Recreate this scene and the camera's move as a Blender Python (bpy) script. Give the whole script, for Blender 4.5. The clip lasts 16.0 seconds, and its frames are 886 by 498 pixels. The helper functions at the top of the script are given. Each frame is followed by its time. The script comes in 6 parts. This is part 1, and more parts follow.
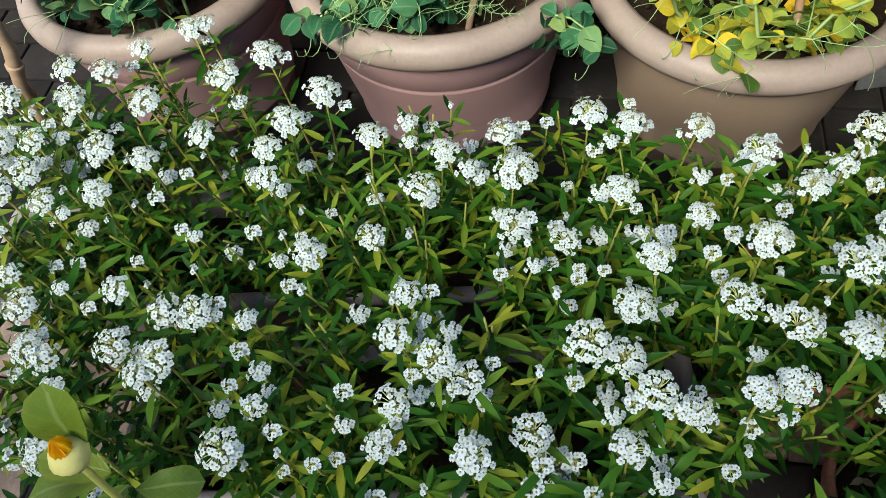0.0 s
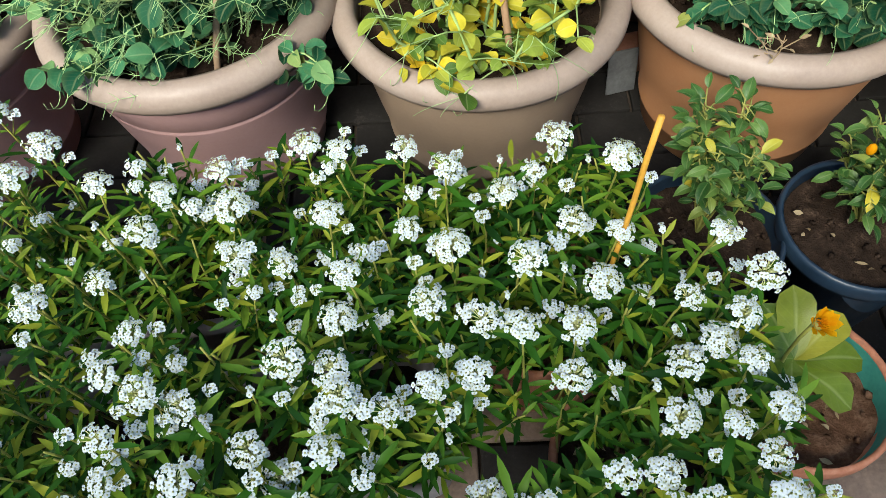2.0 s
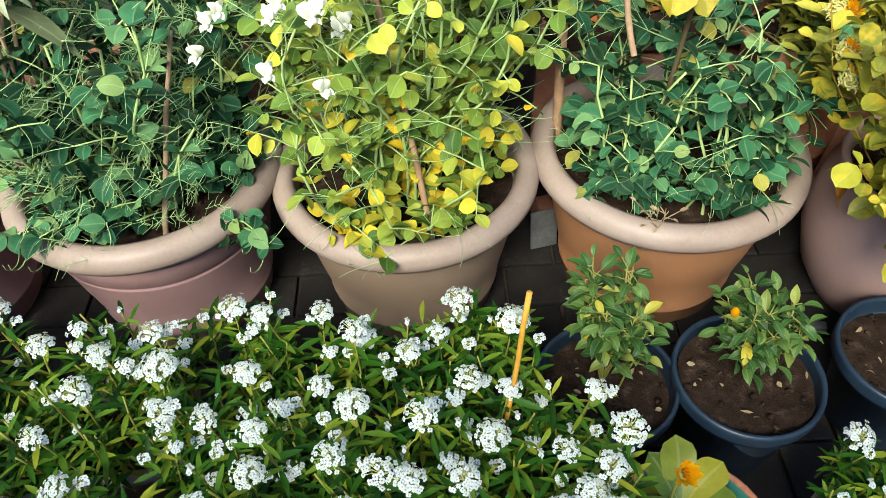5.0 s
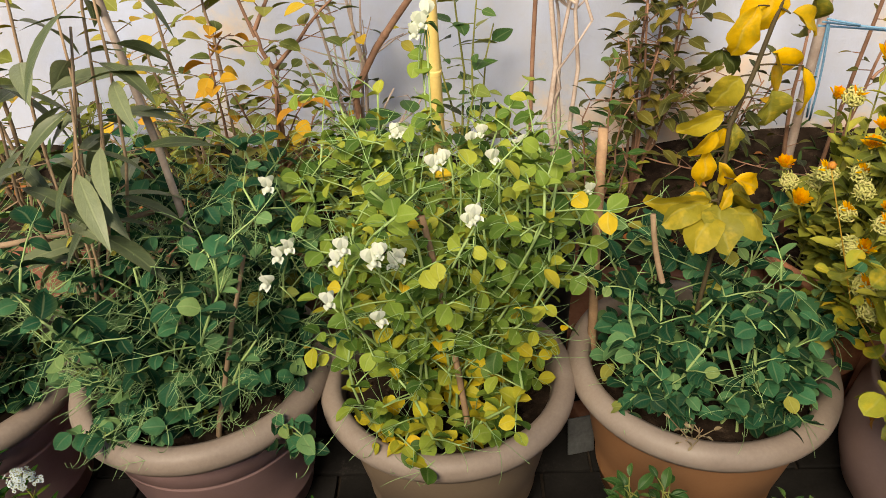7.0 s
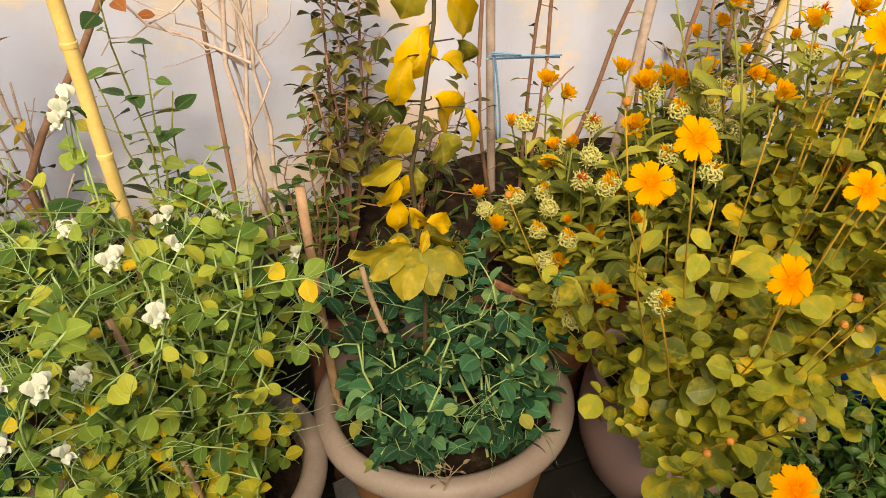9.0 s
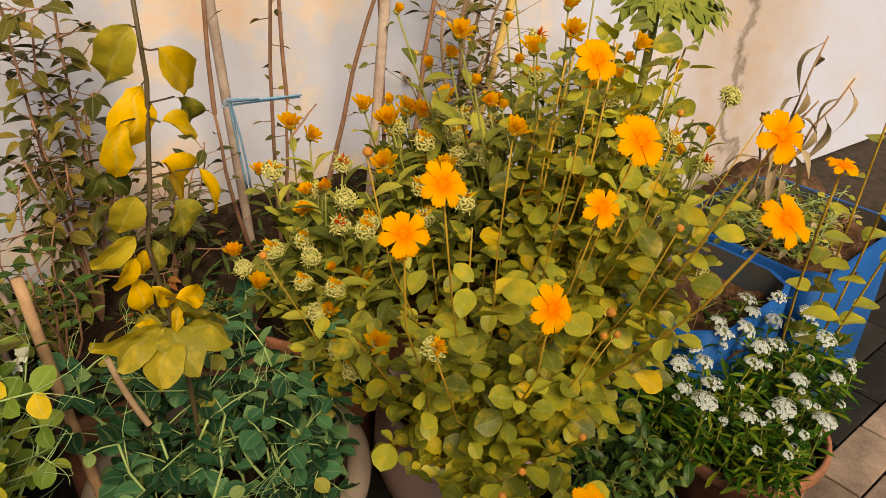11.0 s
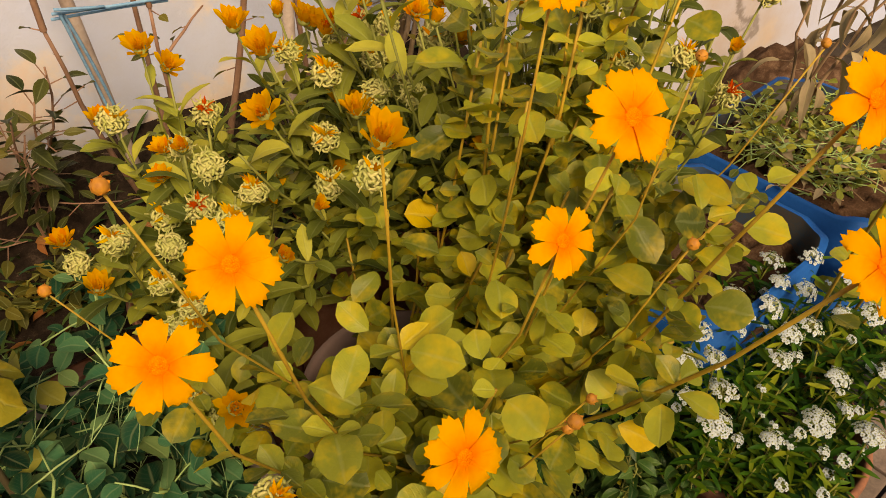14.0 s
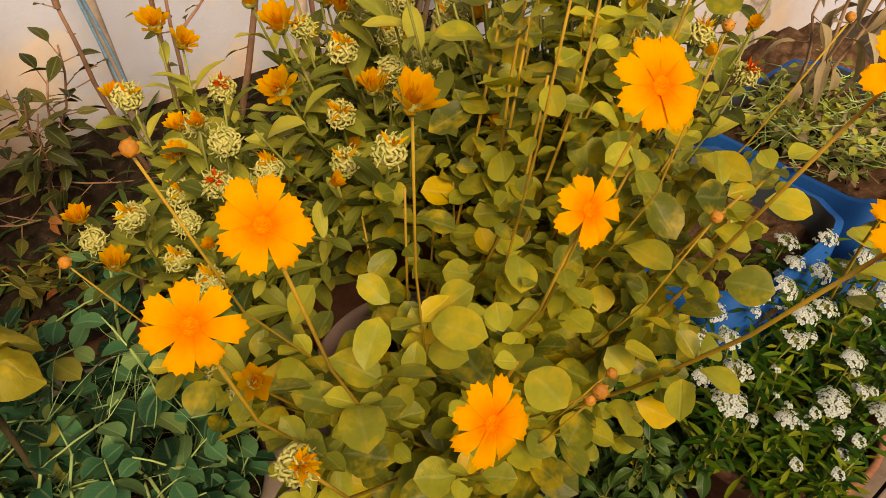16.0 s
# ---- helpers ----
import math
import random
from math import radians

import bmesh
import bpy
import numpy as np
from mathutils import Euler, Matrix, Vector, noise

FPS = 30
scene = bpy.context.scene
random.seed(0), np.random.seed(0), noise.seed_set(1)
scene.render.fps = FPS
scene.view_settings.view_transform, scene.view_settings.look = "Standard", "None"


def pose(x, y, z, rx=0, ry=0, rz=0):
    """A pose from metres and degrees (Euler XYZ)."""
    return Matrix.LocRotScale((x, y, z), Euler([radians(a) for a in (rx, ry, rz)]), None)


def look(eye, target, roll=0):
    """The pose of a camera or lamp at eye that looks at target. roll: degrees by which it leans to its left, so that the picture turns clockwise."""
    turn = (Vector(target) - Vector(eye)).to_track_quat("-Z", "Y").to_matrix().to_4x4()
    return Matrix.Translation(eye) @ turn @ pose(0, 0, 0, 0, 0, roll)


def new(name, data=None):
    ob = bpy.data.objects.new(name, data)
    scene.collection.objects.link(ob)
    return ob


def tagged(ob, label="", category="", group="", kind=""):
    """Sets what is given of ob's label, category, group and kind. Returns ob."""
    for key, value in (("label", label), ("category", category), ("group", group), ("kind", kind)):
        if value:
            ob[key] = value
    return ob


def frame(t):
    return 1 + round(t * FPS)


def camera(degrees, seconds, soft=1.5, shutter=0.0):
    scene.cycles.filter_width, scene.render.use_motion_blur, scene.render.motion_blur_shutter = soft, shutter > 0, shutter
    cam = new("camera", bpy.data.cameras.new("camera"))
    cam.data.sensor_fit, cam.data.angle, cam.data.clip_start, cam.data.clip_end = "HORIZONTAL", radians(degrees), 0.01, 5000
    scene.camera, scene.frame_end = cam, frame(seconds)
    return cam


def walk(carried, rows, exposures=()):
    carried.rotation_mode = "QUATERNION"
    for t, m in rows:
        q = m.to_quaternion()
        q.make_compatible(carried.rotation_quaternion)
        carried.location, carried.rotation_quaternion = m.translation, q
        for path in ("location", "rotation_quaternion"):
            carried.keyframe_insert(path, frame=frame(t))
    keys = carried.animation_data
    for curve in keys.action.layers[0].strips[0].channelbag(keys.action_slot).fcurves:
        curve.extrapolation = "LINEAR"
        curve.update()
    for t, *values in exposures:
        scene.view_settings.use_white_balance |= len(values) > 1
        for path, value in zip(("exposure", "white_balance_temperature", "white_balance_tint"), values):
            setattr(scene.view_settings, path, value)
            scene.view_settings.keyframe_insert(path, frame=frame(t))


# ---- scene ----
cam = camera(61.3, 16.0, 0.7)
PATH = [
    (0, (0.017, 0.08, 0.977), (-0.184, 1.138, -0.708), -11.0),
    (0.5, (0.068, 0.064, 0.984), (-0.1, 1.134, -0.698), -9.6),
    (1, (0.118, 0.064, 0.992), (0.051, 1.159, -0.68), -6.6),
    (1.5, (0.158, 0.052, 1.006), (0.154, 1.157, -0.662), -6.6),
    (2, (0.203, 0.045, 1.01), (0.266, 1.129, -0.669), -5.4),
    (2.5, (0.229, 0.043, 1.008), (0.345, 1.105, -0.683), -4.8),
    (3, (0.25, 0.026, 1.008), (0.373, 1.071, -0.693), -3.4),
    (3.2, (0.261, 0.021, 1.012), (0.395, 1.063, -0.69), -2.3),
    (5.3, (0.287, 0.005, 1.125), (0.45, 1.398, -0.302), -2.7),
    (5.5, (0.284, 0.004, 1.135), (0.429, 1.43, -0.26), -2.9),
    (6, (0.278, -0.002, 1.16), (0.404, 1.517, -0.135), -2.2),
    (6.5, (0.269, -0.005, 1.182), (0.37, 1.585, -0.028), -2.3),
    (7, (0.279, -0.01, 1.202), (0.397, 1.64, 0.078), -3.1),
    (7.5, (0.312, 0.003, 1.209), (0.537, 1.657, 0.108), -3.7),
    (8, (0.356, 0.011, 1.211), (0.75, 1.64, 0.12), -4.3),
    (8.5, (0.38, 0.01, 1.209), (0.919, 1.602, 0.125), -4.2),
    (9, (0.378, 0.02, 1.211), (1.093, 1.552, 0.142), -2.7),
    (9.5, (0.363, 0.03, 1.218), (1.309, 1.439, 0.16), -1.6),
    (10, (0.326, 0.052, 1.226), (1.51, 1.293, 0.198), -0.8),
    (10.2, (0.33, 0.055, 1.227), (1.573, 1.237, 0.199), -1.0),
    (12.3, (0.652, 0.078, 1.195), (1.698, 1.385, 0.101), -3.8),
    (12.5, (0.667, 0.098, 1.192), (1.692, 1.386, 0.056), -4.2),
    (13, (0.689, 0.155, 1.169), (1.744, 1.319, -0.068), -2.7),
    (13.5, (0.732, 0.198, 1.148), (1.778, 1.327, -0.128), -2.8),
    (14, (0.746, 0.238, 1.146), (1.8, 1.308, -0.175), -2.7),
    (14.5, (0.743, 0.261, 1.141), (1.797, 1.311, -0.196), -2.7),
    (15, (0.738, 0.253, 1.143), (1.77, 1.312, -0.203), -2.9),
    (15.5, (0.733, 0.241, 1.145), (1.754, 1.305, -0.206), -2.9),
    (16, (0.732, 0.243, 1.136), (1.763, 1.307, -0.206), -2.8),
]
walk(cam, [(t, look(eye, target, roll)) for t, eye, target, roll in PATH],
     [(0.0, 1.38, 6000, 5), (1.0, 1.60, 6000, 5), (3.0, 1.56, 5900, 5), (5.5, 1.66, 6200, 6), (6.0, 1.5, 6400, 7), (6.5, 1.1, 6700, 8), (7.0, 0.64, 7100, 9), (9.0, 0.66, 7900, 12), (10.0, 0.50, 8300, 13), (12.5, 0.24, 8400, 13), (13.0, 0.31, 8700, 15), (16.0, 0.31, 9300, 17)])

# ---- sky, sun, exposure ----
SUN_UP, SUN_ROUND = 42.0, 205.0
world = bpy.data.worlds.new("sky")
scene.world = world
world.use_nodes = True
wn = world.node_tree.nodes
sky = wn.new("ShaderNodeTexSky")
sky.sky_type, sky.sun_disc = "NISHITA", False
sky.sun_elevation, sky.sun_rotation = radians(SUN_UP), radians(SUN_ROUND)
wn["Background"].inputs["Strength"].default_value = 0.092
world.node_tree.links.new(sky.outputs["Color"], wn["Background"].inputs["Color"])
sun = new("sun", bpy.data.lights.new("sun", "SUN"))
sun.data.energy, sun.data.angle, sun.data.color = 4.6, radians(28), (1.0, 0.89, 0.72)
sun_dir = Vector((math.sin(radians(SUN_ROUND)) * math.cos(radians(SUN_UP)), math.cos(radians(SUN_ROUND)) * math.cos(radians(SUN_UP)), math.sin(radians(SUN_UP))))
sun.matrix_world = look(sun_dir * 20, (0, 0, 0))


# ---- materials ----
def material(name):
    m = bpy.data.materials.new(name)
    m.use_nodes = True
    return m, m.node_tree.nodes, m.node_tree.links, m.node_tree.nodes["Principled BSDF"]


def noise_node(n, l, scale, detail=5.0, rough=0.6, coord="Object"):
    tc = n.new("ShaderNodeTexCoord")
    t = n.new("ShaderNodeTexNoise")
    t.inputs["Scale"].default_value, t.inputs["Detail"].default_value, t.inputs["Roughness"].default_value = scale, detail, rough
    l.new(tc.outputs[coord], t.inputs["Vector"])
    return t.outputs["Fac"]


def ramp(n, l, fac, stops):
    r = n.new("ShaderNodeValToRGB")
    e = r.color_ramp.elements
    while len(e) < len(stops):
        e.new(0.5)
    for el, (p, c) in zip(e, stops):
        el.position, el.color = p, (*c, 1)
    l.new(fac, r.inputs["Fac"])
    return r.outputs["Color"]


def mixed(n, l, fac, a, b, kind="MIX"):
    m = n.new("ShaderNodeMix")
    m.data_type, m.blend_type = "RGBA", kind
    if isinstance(fac, float):
        m.inputs["Factor"].default_value = fac
    else:
        l.new(fac, m.inputs["Factor"])
    for sock, v in (("A", a), ("B", b)):
        s_ = [i for i in m.inputs if i.name == sock and i.type == "RGBA"][0]
        if isinstance(v, tuple):
            s_.default_value = (*v, 1)
        else:
            l.new(v, s_)
    return [o for o in m.outputs if o.type == "RGBA"][0]


def maths(n, l, op, a, b=0.5):
    m = n.new("ShaderNodeMath")
    m.operation = op
    for k, v in enumerate((a, b)):
        if isinstance(v, (int, float)):
            m.inputs[k].default_value = v
        else:
            l.new(v, m.inputs[k])
    return m.outputs[0]


def bump(n, l, bsdf, height, strength, dist=0.002):
    b = n.new("ShaderNodeBump")
    b.inputs["Strength"].default_value, b.inputs["Distance"].default_value = strength, dist
    l.new(height, b.inputs["Height"])
    l.new(b.outputs["Normal"], bsdf.inputs["Normal"])


def any_random(n, l):
    """A number that differs from object to object and from loose piece to loose piece."""
    o, g = n.new("ShaderNodeObjectInfo"), n.new("ShaderNodeNewGeometry")
    return maths(n, l, "FRACT", maths(n, l, "ADD", o.outputs["Random"], g.outputs["Random Per Island"]), 0)


def solid(name, stops, scale=12.0, rough=0.6, relief=0.2, fine=180.0, spec=0.4, vary=0.15, dist=0.002):
    """A dull surface: colour over two scales of noise, fine relief."""
    m, n, l, b = material(name)
    big, small = noise_node(n, l, scale), noise_node(n, l, fine, 4)
    f = maths(n, l, "ADD", maths(n, l, "MULTIPLY", big, 0.7), maths(n, l, "MULTIPLY", small, 0.3))
    c = ramp(n, l, f, stops)
    if vary:
        k = maths(n, l, "ADD", maths(n, l, "MULTIPLY", any_random(n, l), 2 * vary), 1 - vary)
        hsv = n.new("ShaderNodeHueSaturation")
        l.new(k, hsv.inputs["Value"])
        l.new(c, hsv.inputs["Color"])
        c = hsv.outputs["Color"]
    l.new(c, b.inputs["Base Color"])
    b.inputs["Roughness"].default_value = rough
    b.inputs["Specular IOR Level"].default_value = spec * (0.4 if rough > 0.8 else 0.8)
    bump(n, l, b, f, relief, dist)
    return m


def foliage(name, stops, rough=0.5, spec=0.4, through_light=0.09, spots=None, vein=True):
    """Leaf or petal: the colour differs from piece to piece, with soft blotches, and lets light through."""
    m, n, l, b = material(name)
    c = ramp(n, l, any_random(n, l), stops)
    blot = noise_node(n, l, 60, 4)
    c = mixed(n, l, maths(n, l, "MULTIPLY", blot, 0.75), c, mixed(n, l, 1.0, c, (0.40, 0.46, 0.36), "MULTIPLY"))
    if spots:
        sp = noise_node(n, l, 38, 3)
        g = n.new("ShaderNodeMapRange")
        g.inputs["From Min"].default_value, g.inputs["From Max"].default_value = 0.48, 0.82
        l.new(sp, g.inputs["Value"])
        c = mixed(n, l, g.outputs["Result"], c, spots)
    if vein:
        # midrib and side veins, paler than the blade, which yellows a little to its edge
        at, sep = n.new("ShaderNodeAttribute"), n.new("ShaderNodeSeparateXYZ")
        at.attribute_name = "blade"
        l.new(at.outputs["Vector"], sep.inputs[0])
        ax = maths(n, l, "ABSOLUTE", sep.outputs["X"], 0)

        def band(value, a, z):
            r = n.new("ShaderNodeMapRange")
            r.inputs["From Min"].default_value, r.inputs["From Max"].default_value = a, z
            l.new(value, r.inputs["Value"])
            return r.outputs["Result"]

        rib = band(ax, 0.14, 0.03)
        wave = maths(n, l, "FRACT", maths(n, l, "MULTIPLY", maths(n, l, "SUBTRACT", sep.outputs["Y"], maths(n, l, "MULTIPLY", ax, 0.28)), 6.5), 0)
        side = maths(n, l, "MULTIPLY", band(maths(n, l, "ABSOLUTE", maths(n, l, "SUBTRACT", wave, 0.5), 0), 0.15, 0.02), 0.16)
        veins = maths(n, l, "MULTIPLY", maths(n, l, "MAXIMUM", rib, side), sep.outputs["Z"])
        c = mixed(n, l, maths(n, l, "MULTIPLY", maths(n, l, "MULTIPLY", band(ax, 0.55, 1.0), sep.outputs["Z"]), 0.14), c, mixed(n, l, 0.5, c, (0.30, 0.27, 0.05)))
        c = mixed(n, l, maths(n, l, "MULTIPLY", veins, 0.36), c, mixed(n, l, 0.4, c, (0.42, 0.46, 0.22)))
        bump(n, l, b, maths(n, l, "SUBTRACT", noise_node(n, l, 160, 4), maths(n, l, "MULTIPLY", veins, 0.8)), 0.4, 0.0012)
    l.new(c, b.inputs["Base Color"])
    b.inputs["Roughness"].default_value, b.inputs["Specular IOR Level"].default_value = rough, spec * 0.25
    t = n.new("ShaderNodeBsdfTranslucent")
    mx = n.new("ShaderNodeMixShader")
    mx.inputs["Fac"].default_value = through_light
    l.new(mixed(n, l, 1.0, c, (1.0, 1.0, 0.55), "MULTIPLY") if through_light < 0.35 else c, t.inputs["Color"])
    l.new(b.outputs["BSDF"], mx.inputs[1])
    l.new(t.outputs["BSDF"], mx.inputs[2])
    l.new(mx.outputs["Shader"], n["Material Output"].inputs["Surface"])
    return m


M_ALY_LEAF = foliage("alyssum_leaf", [(0, (0.006, 0.030, 0.003)), (0.45, (0.028, 0.098, 0.007)), (0.8, (0.10, 0.18, 0.014)), (1, (0.24, 0.26, 0.02))], vein=False)
M_ALY_STEM = solid("alyssum_stem", [(0.3, (0.15, 0.17, 0.03)), (0.7, (0.26, 0.25, 0.05))], relief=0.1)
M_WHITE_PETAL = foliage("white_petal", [(0, (0.68, 0.75, 0.85)), (1, (0.80, 0.85, 0.93))], 0.6, 0.2, 0.30, vein=False)
M_ALY_EYE = solid("green_flower_buds", [(0.3, (0.36, 0.40, 0.16)), (0.7, (0.55, 0.56, 0.28))], relief=0.1)
M_PEA_BLUE = foliage("pea_leaf_bluegreen", [(0, (0.004, 0.024, 0.012)), (0.4, (0.014, 0.074, 0.038)), (0.75, (0.052, 0.172, 0.082)), (0.95, (0.16, 0.28, 0.11)), (1, (0.34, 0.30, 0.05))], 0.55, 0.25)
M_PEA_YELLOW = foliage("pea_leaf_yellowing", [(0, (0.035, 0.085, 0.014)), (0.35, (0.11, 0.19, 0.03)), (0.75, (0.25, 0.33, 0.05)), (0.97, (0.38, 0.38, 0.045)), (1, (0.60, 0.40, 0.02))], 0.5, 0.4)
M_PEA_STEM = solid("pea_stem", [(0.3, (0.18, 0.29, 0.09)), (0.7, (0.34, 0.44, 0.17))], relief=0.05)
M_TENDRIL = solid("pea_tendril", [(0.3, (0.17, 0.31, 0.12)), (0.7, (0.34, 0.47, 0.20))], relief=0.0)
M_CREAM_PETAL = foliage("cream_pea_petal", [(0, (0.90, 0.92, 0.84)), (1, (0.95, 0.95, 0.92))], 0.6, 0.2, 0.3, vein=False)
M_CITRUS = foliage("yellowed_leaf", [(0, (0.52, 0.34, 0.012)), (0.5, (0.74, 0.43, 0.008)), (1, (0.88, 0.49, 0.006))], 0.42, 0.5, 0.28, (0.28, 0.24, 0.02))
M_CITRUS_STEM = solid("dark_brown_stem", [(0.3, (0.035, 0.028, 0.014)), (0.7, (0.08, 0.06, 0.03))], relief=0.3)
M_CORE_LEAF = foliage("coreopsis_leaf", [(0, (0.08, 0.10, 0.012)), (0.3, (0.22, 0.245, 0.028)), (0.65, (0.37, 0.38, 0.04)), (0.95, (0.50, 0.48, 0.05)), (1, (0.72, 0.44, 0.012))], 0.42, 1.0, 0.30, (0.62, 0.43, 0.02))
M_CORE_STEM = solid("coreopsis_stem", [(0.3, (0.24, 0.145, 0.016)), (0.7, (0.46, 0.29, 0.028))], relief=0.1)
M_YELLOW_PETAL = foliage("golden_petal", [(0, (0.97, 0.44, 0.001)), (1, (0.98, 0.54, 0.003))], 0.6, 0.2, 0.6, vein=False)


def daisy_petal():
    m, n, l, b = material("daisy_petal")
    tc, ln = n.new("ShaderNodeTexCoord"), n.new("ShaderNodeVectorMath")
    ln.operation = "LENGTH"
    l.new(tc.outputs["Object"], ln.inputs[0])
    far = maths(n, l, "ADD", maths(n, l, "MULTIPLY", ln.outputs["Value"], 40.0), maths(n, l, "MULTIPLY", maths(n, l, "SUBTRACT", noise_node(n, l, 220, 3), 0.5), 0.35))
    c = ramp(n, l, far, [(0.16, (0.88, 0.20, 0.001)), (0.45, (0.93, 0.33, 0.001)), (0.75, (0.95, 0.42, 0.001))])
    l.new(c, b.inputs["Base Color"])
    b.inputs["Roughness"].default_value, b.inputs["Specular IOR Level"].default_value = 0.65, 0.08
    t, mx = n.new("ShaderNodeBsdfTranslucent"), n.new("ShaderNodeMixShader")
    mx.inputs["Fac"].default_value = 0.45
    l.new(c, t.inputs["Color"])
    l.new(b.outputs["BSDF"], mx.inputs[1])
    l.new(t.outputs["BSDF"], mx.inputs[2])
    l.new(mx.outputs["Shader"], n["Material Output"].inputs["Surface"])
    return m


M_DAISY = daisy_petal()
M_YELLOW_DISC = solid("orange_disc", [(0.35, (0.76, 0.14, 0.001)), (0.65, (0.88, 0.22, 0.001))], scale=300, fine=600, relief=0.1, spec=0.1, vary=0.03)
M_ORANGE_PETAL = foliage("orange_petal", [(0, (0.97, 0.31, 0.003)), (0.3, (0.98, 0.46, 0.003)), (1, (0.98, 0.60, 0.006))], 0.6, 0.2, 0.55, vein=False)
M_RED_PETAL = foliage("red_orange_petal", [(0, (0.75, 0.08, 0.01)), (1, (0.85, 0.18, 0.01))], 0.6, 0.2, 0.5, vein=False)
M_CORE_BUD = solid("tan_orange_bud", [(0.3, (0.34, 0.13, 0.02)), (0.7, (0.60, 0.26, 0.03))], scale=200, relief=0.2)
M_SEED = foliage("pale_seed_head", [(0, (0.44, 0.44, 0.13)), (0.5, (0.56, 0.53, 0.19)), (1, (0.66, 0.58, 0.24))], 0.7, 0.2, 0.1)
M_CAL_LEAF = foliage("calendula_leaf", [(0, (0.06, 0.085, 0.016)), (0.35, (0.19, 0.215, 0.036)), (0.75, (0.38, 0.39, 0.06)), (1, (0.58, 0.52, 0.08))], 0.5, 0.7, 0.30)
M_CAL_STEM = solid("calendula_stem", [(0.3, (0.13, 0.15, 0.03)), (0.7, (0.25, 0.245, 0.055))], relief=0.1)
M_PEPPER = foliage("pepper_leaf", [(0, (0.012, 0.048, 0.010)), (0.5, (0.040, 0.105, 0.022)), (0.85, (0.10, 0.18, 0.042)), (0.96, (0.24, 0.28, 0.06)), (1, (0.45, 0.38, 0.03))], 0.42, 0.8)
M_MANGO = foliage("long_grey_green_leaf", [(0, (0.07, 0.095, 0.045)), (1, (0.21, 0.24, 0.14))], 0.4, 0.9)
M_SHRUB = foliage("dark_shrub_leaf", [(0, (0.03, 0.034, 0.009)), (0.6, (0.095, 0.088, 0.017)), (1, (0.25, 0.18, 0.03))], 0.5, 0.4)
M_DUSKY = foliage("dusky_leaf", [(0, (0.016, 0.024, 0.006)), (0.7, (0.06, 0.065, 0.014)), (1, (0.16, 0.13, 0.03))], 0.45, 0.6)
M_AUTUMN = foliage("mixed_rose_leaf", [(0, (0.055, 0.08, 0.018)), (0.45, (0.20, 0.21, 0.04)), (0.72, (0.34, 0.29, 0.04)), (0.88, (0.56, 0.36, 0.025)), (1, (0.66, 0.30, 0.02))], 0.5, 0.6)
M_ORANGE_LEAF = foliage("orange_leaf", [(0, (0.42, 0.16, 0.02)), (0.6, (0.66, 0.30, 0.04)), (1, (0.72, 0.42, 0.03))], 0.55, 0.3, 0.3)
M_RUST_LEAF = foliage("rust_leaf", [(0, (0.30, 0.09, 0.03)), (1, (0.42, 0.17, 0.06))], 0.6, 0.3)
M_DRY = foliage("dry_leaf", [(0, (0.28, 0.20, 0.12)), (1, (0.46, 0.36, 0.24))], 0.8, 0.2, 0.15)
M_PAPAYA = foliage("papaya_leaf", [(0, (0.13, 0.17, 0.03)), (1, (0.24, 0.26, 0.045))], 0.5, 0.4)
M_GRASS = foliage("low_green", [(0, (0.03, 0.07, 0.02)), (1, (0.09, 0.14, 0.04))], 0.6, 0.3, vein=False)
M_BARK = solid("grey_brown_bark", [(0.3, (0.20, 0.13, 0.08)), (0.7, (0.36, 0.26, 0.17))], scale=30, rough=0.85, relief=0.6)
M_BARK_PALE = solid("pale_dry_cane", [(0.3, (0.30, 0.22, 0.18)), (0.7, (0.52, 0.43, 0.38))], scale=30, rough=0.85, relief=0.4)
M_CANE = solid("red_brown_cane", [(0.3, (0.16, 0.08, 0.05)), (0.7, (0.30, 0.17, 0.11))], scale=40, rough=0.7, relief=0.3)
M_BAMBOO = solid("yellow_bamboo", [(0.3, (0.48, 0.33, 0.10)), (0.7, (0.68, 0.50, 0.18))], scale=14, rough=0.5, relief=0.2)
M_STICK = solid("brown_stick", [(0.3, (0.20, 0.12, 0.07)), (0.7, (0.36, 0.23, 0.13))], scale=40, rough=0.75, relief=0.4)
M_YSTICK = solid("yellow_painted_stick", [(0.3, (0.34, 0.17, 0.02)), (0.7, (0.56, 0.31, 0.035))], scale=60, rough=0.6, relief=0.4)
M_CORD = solid("blue_cord", [(0.3, (0.09, 0.22, 0.38)), (0.7, (0.20, 0.38, 0.55))], scale=200, rough=0.7)
M_POT_PINK = solid("mauve_plastic", [(0.3, (0.28, 0.172, 0.168)), (0.7, (0.35, 0.225, 0.22))], scale=7, rough=0.5, relief=0.05, spec=0.4, vary=0.03)
M_POT_GREY = solid("taupe_plastic", [(0.3, (0.20, 0.145, 0.10)), (0.7, (0.25, 0.187, 0.135))], scale=7, rough=0.5, relief=0.05, vary=0.03)
M_POT_ORANGE = solid("orange_brown_plastic", [(0.3, (0.27, 0.125, 0.055)), (0.7, (0.33, 0.17, 0.085))], scale=7, rough=0.5, relief=0.05, vary=0.03)
M_POT_MAUVE = solid("dusty_mauve_plastic", [(0.3, (0.30, 0.20, 0.18)), (0.7, (0.37, 0.255, 0.23))], scale=7, rough=0.45, relief=0.05, vary=0.03)
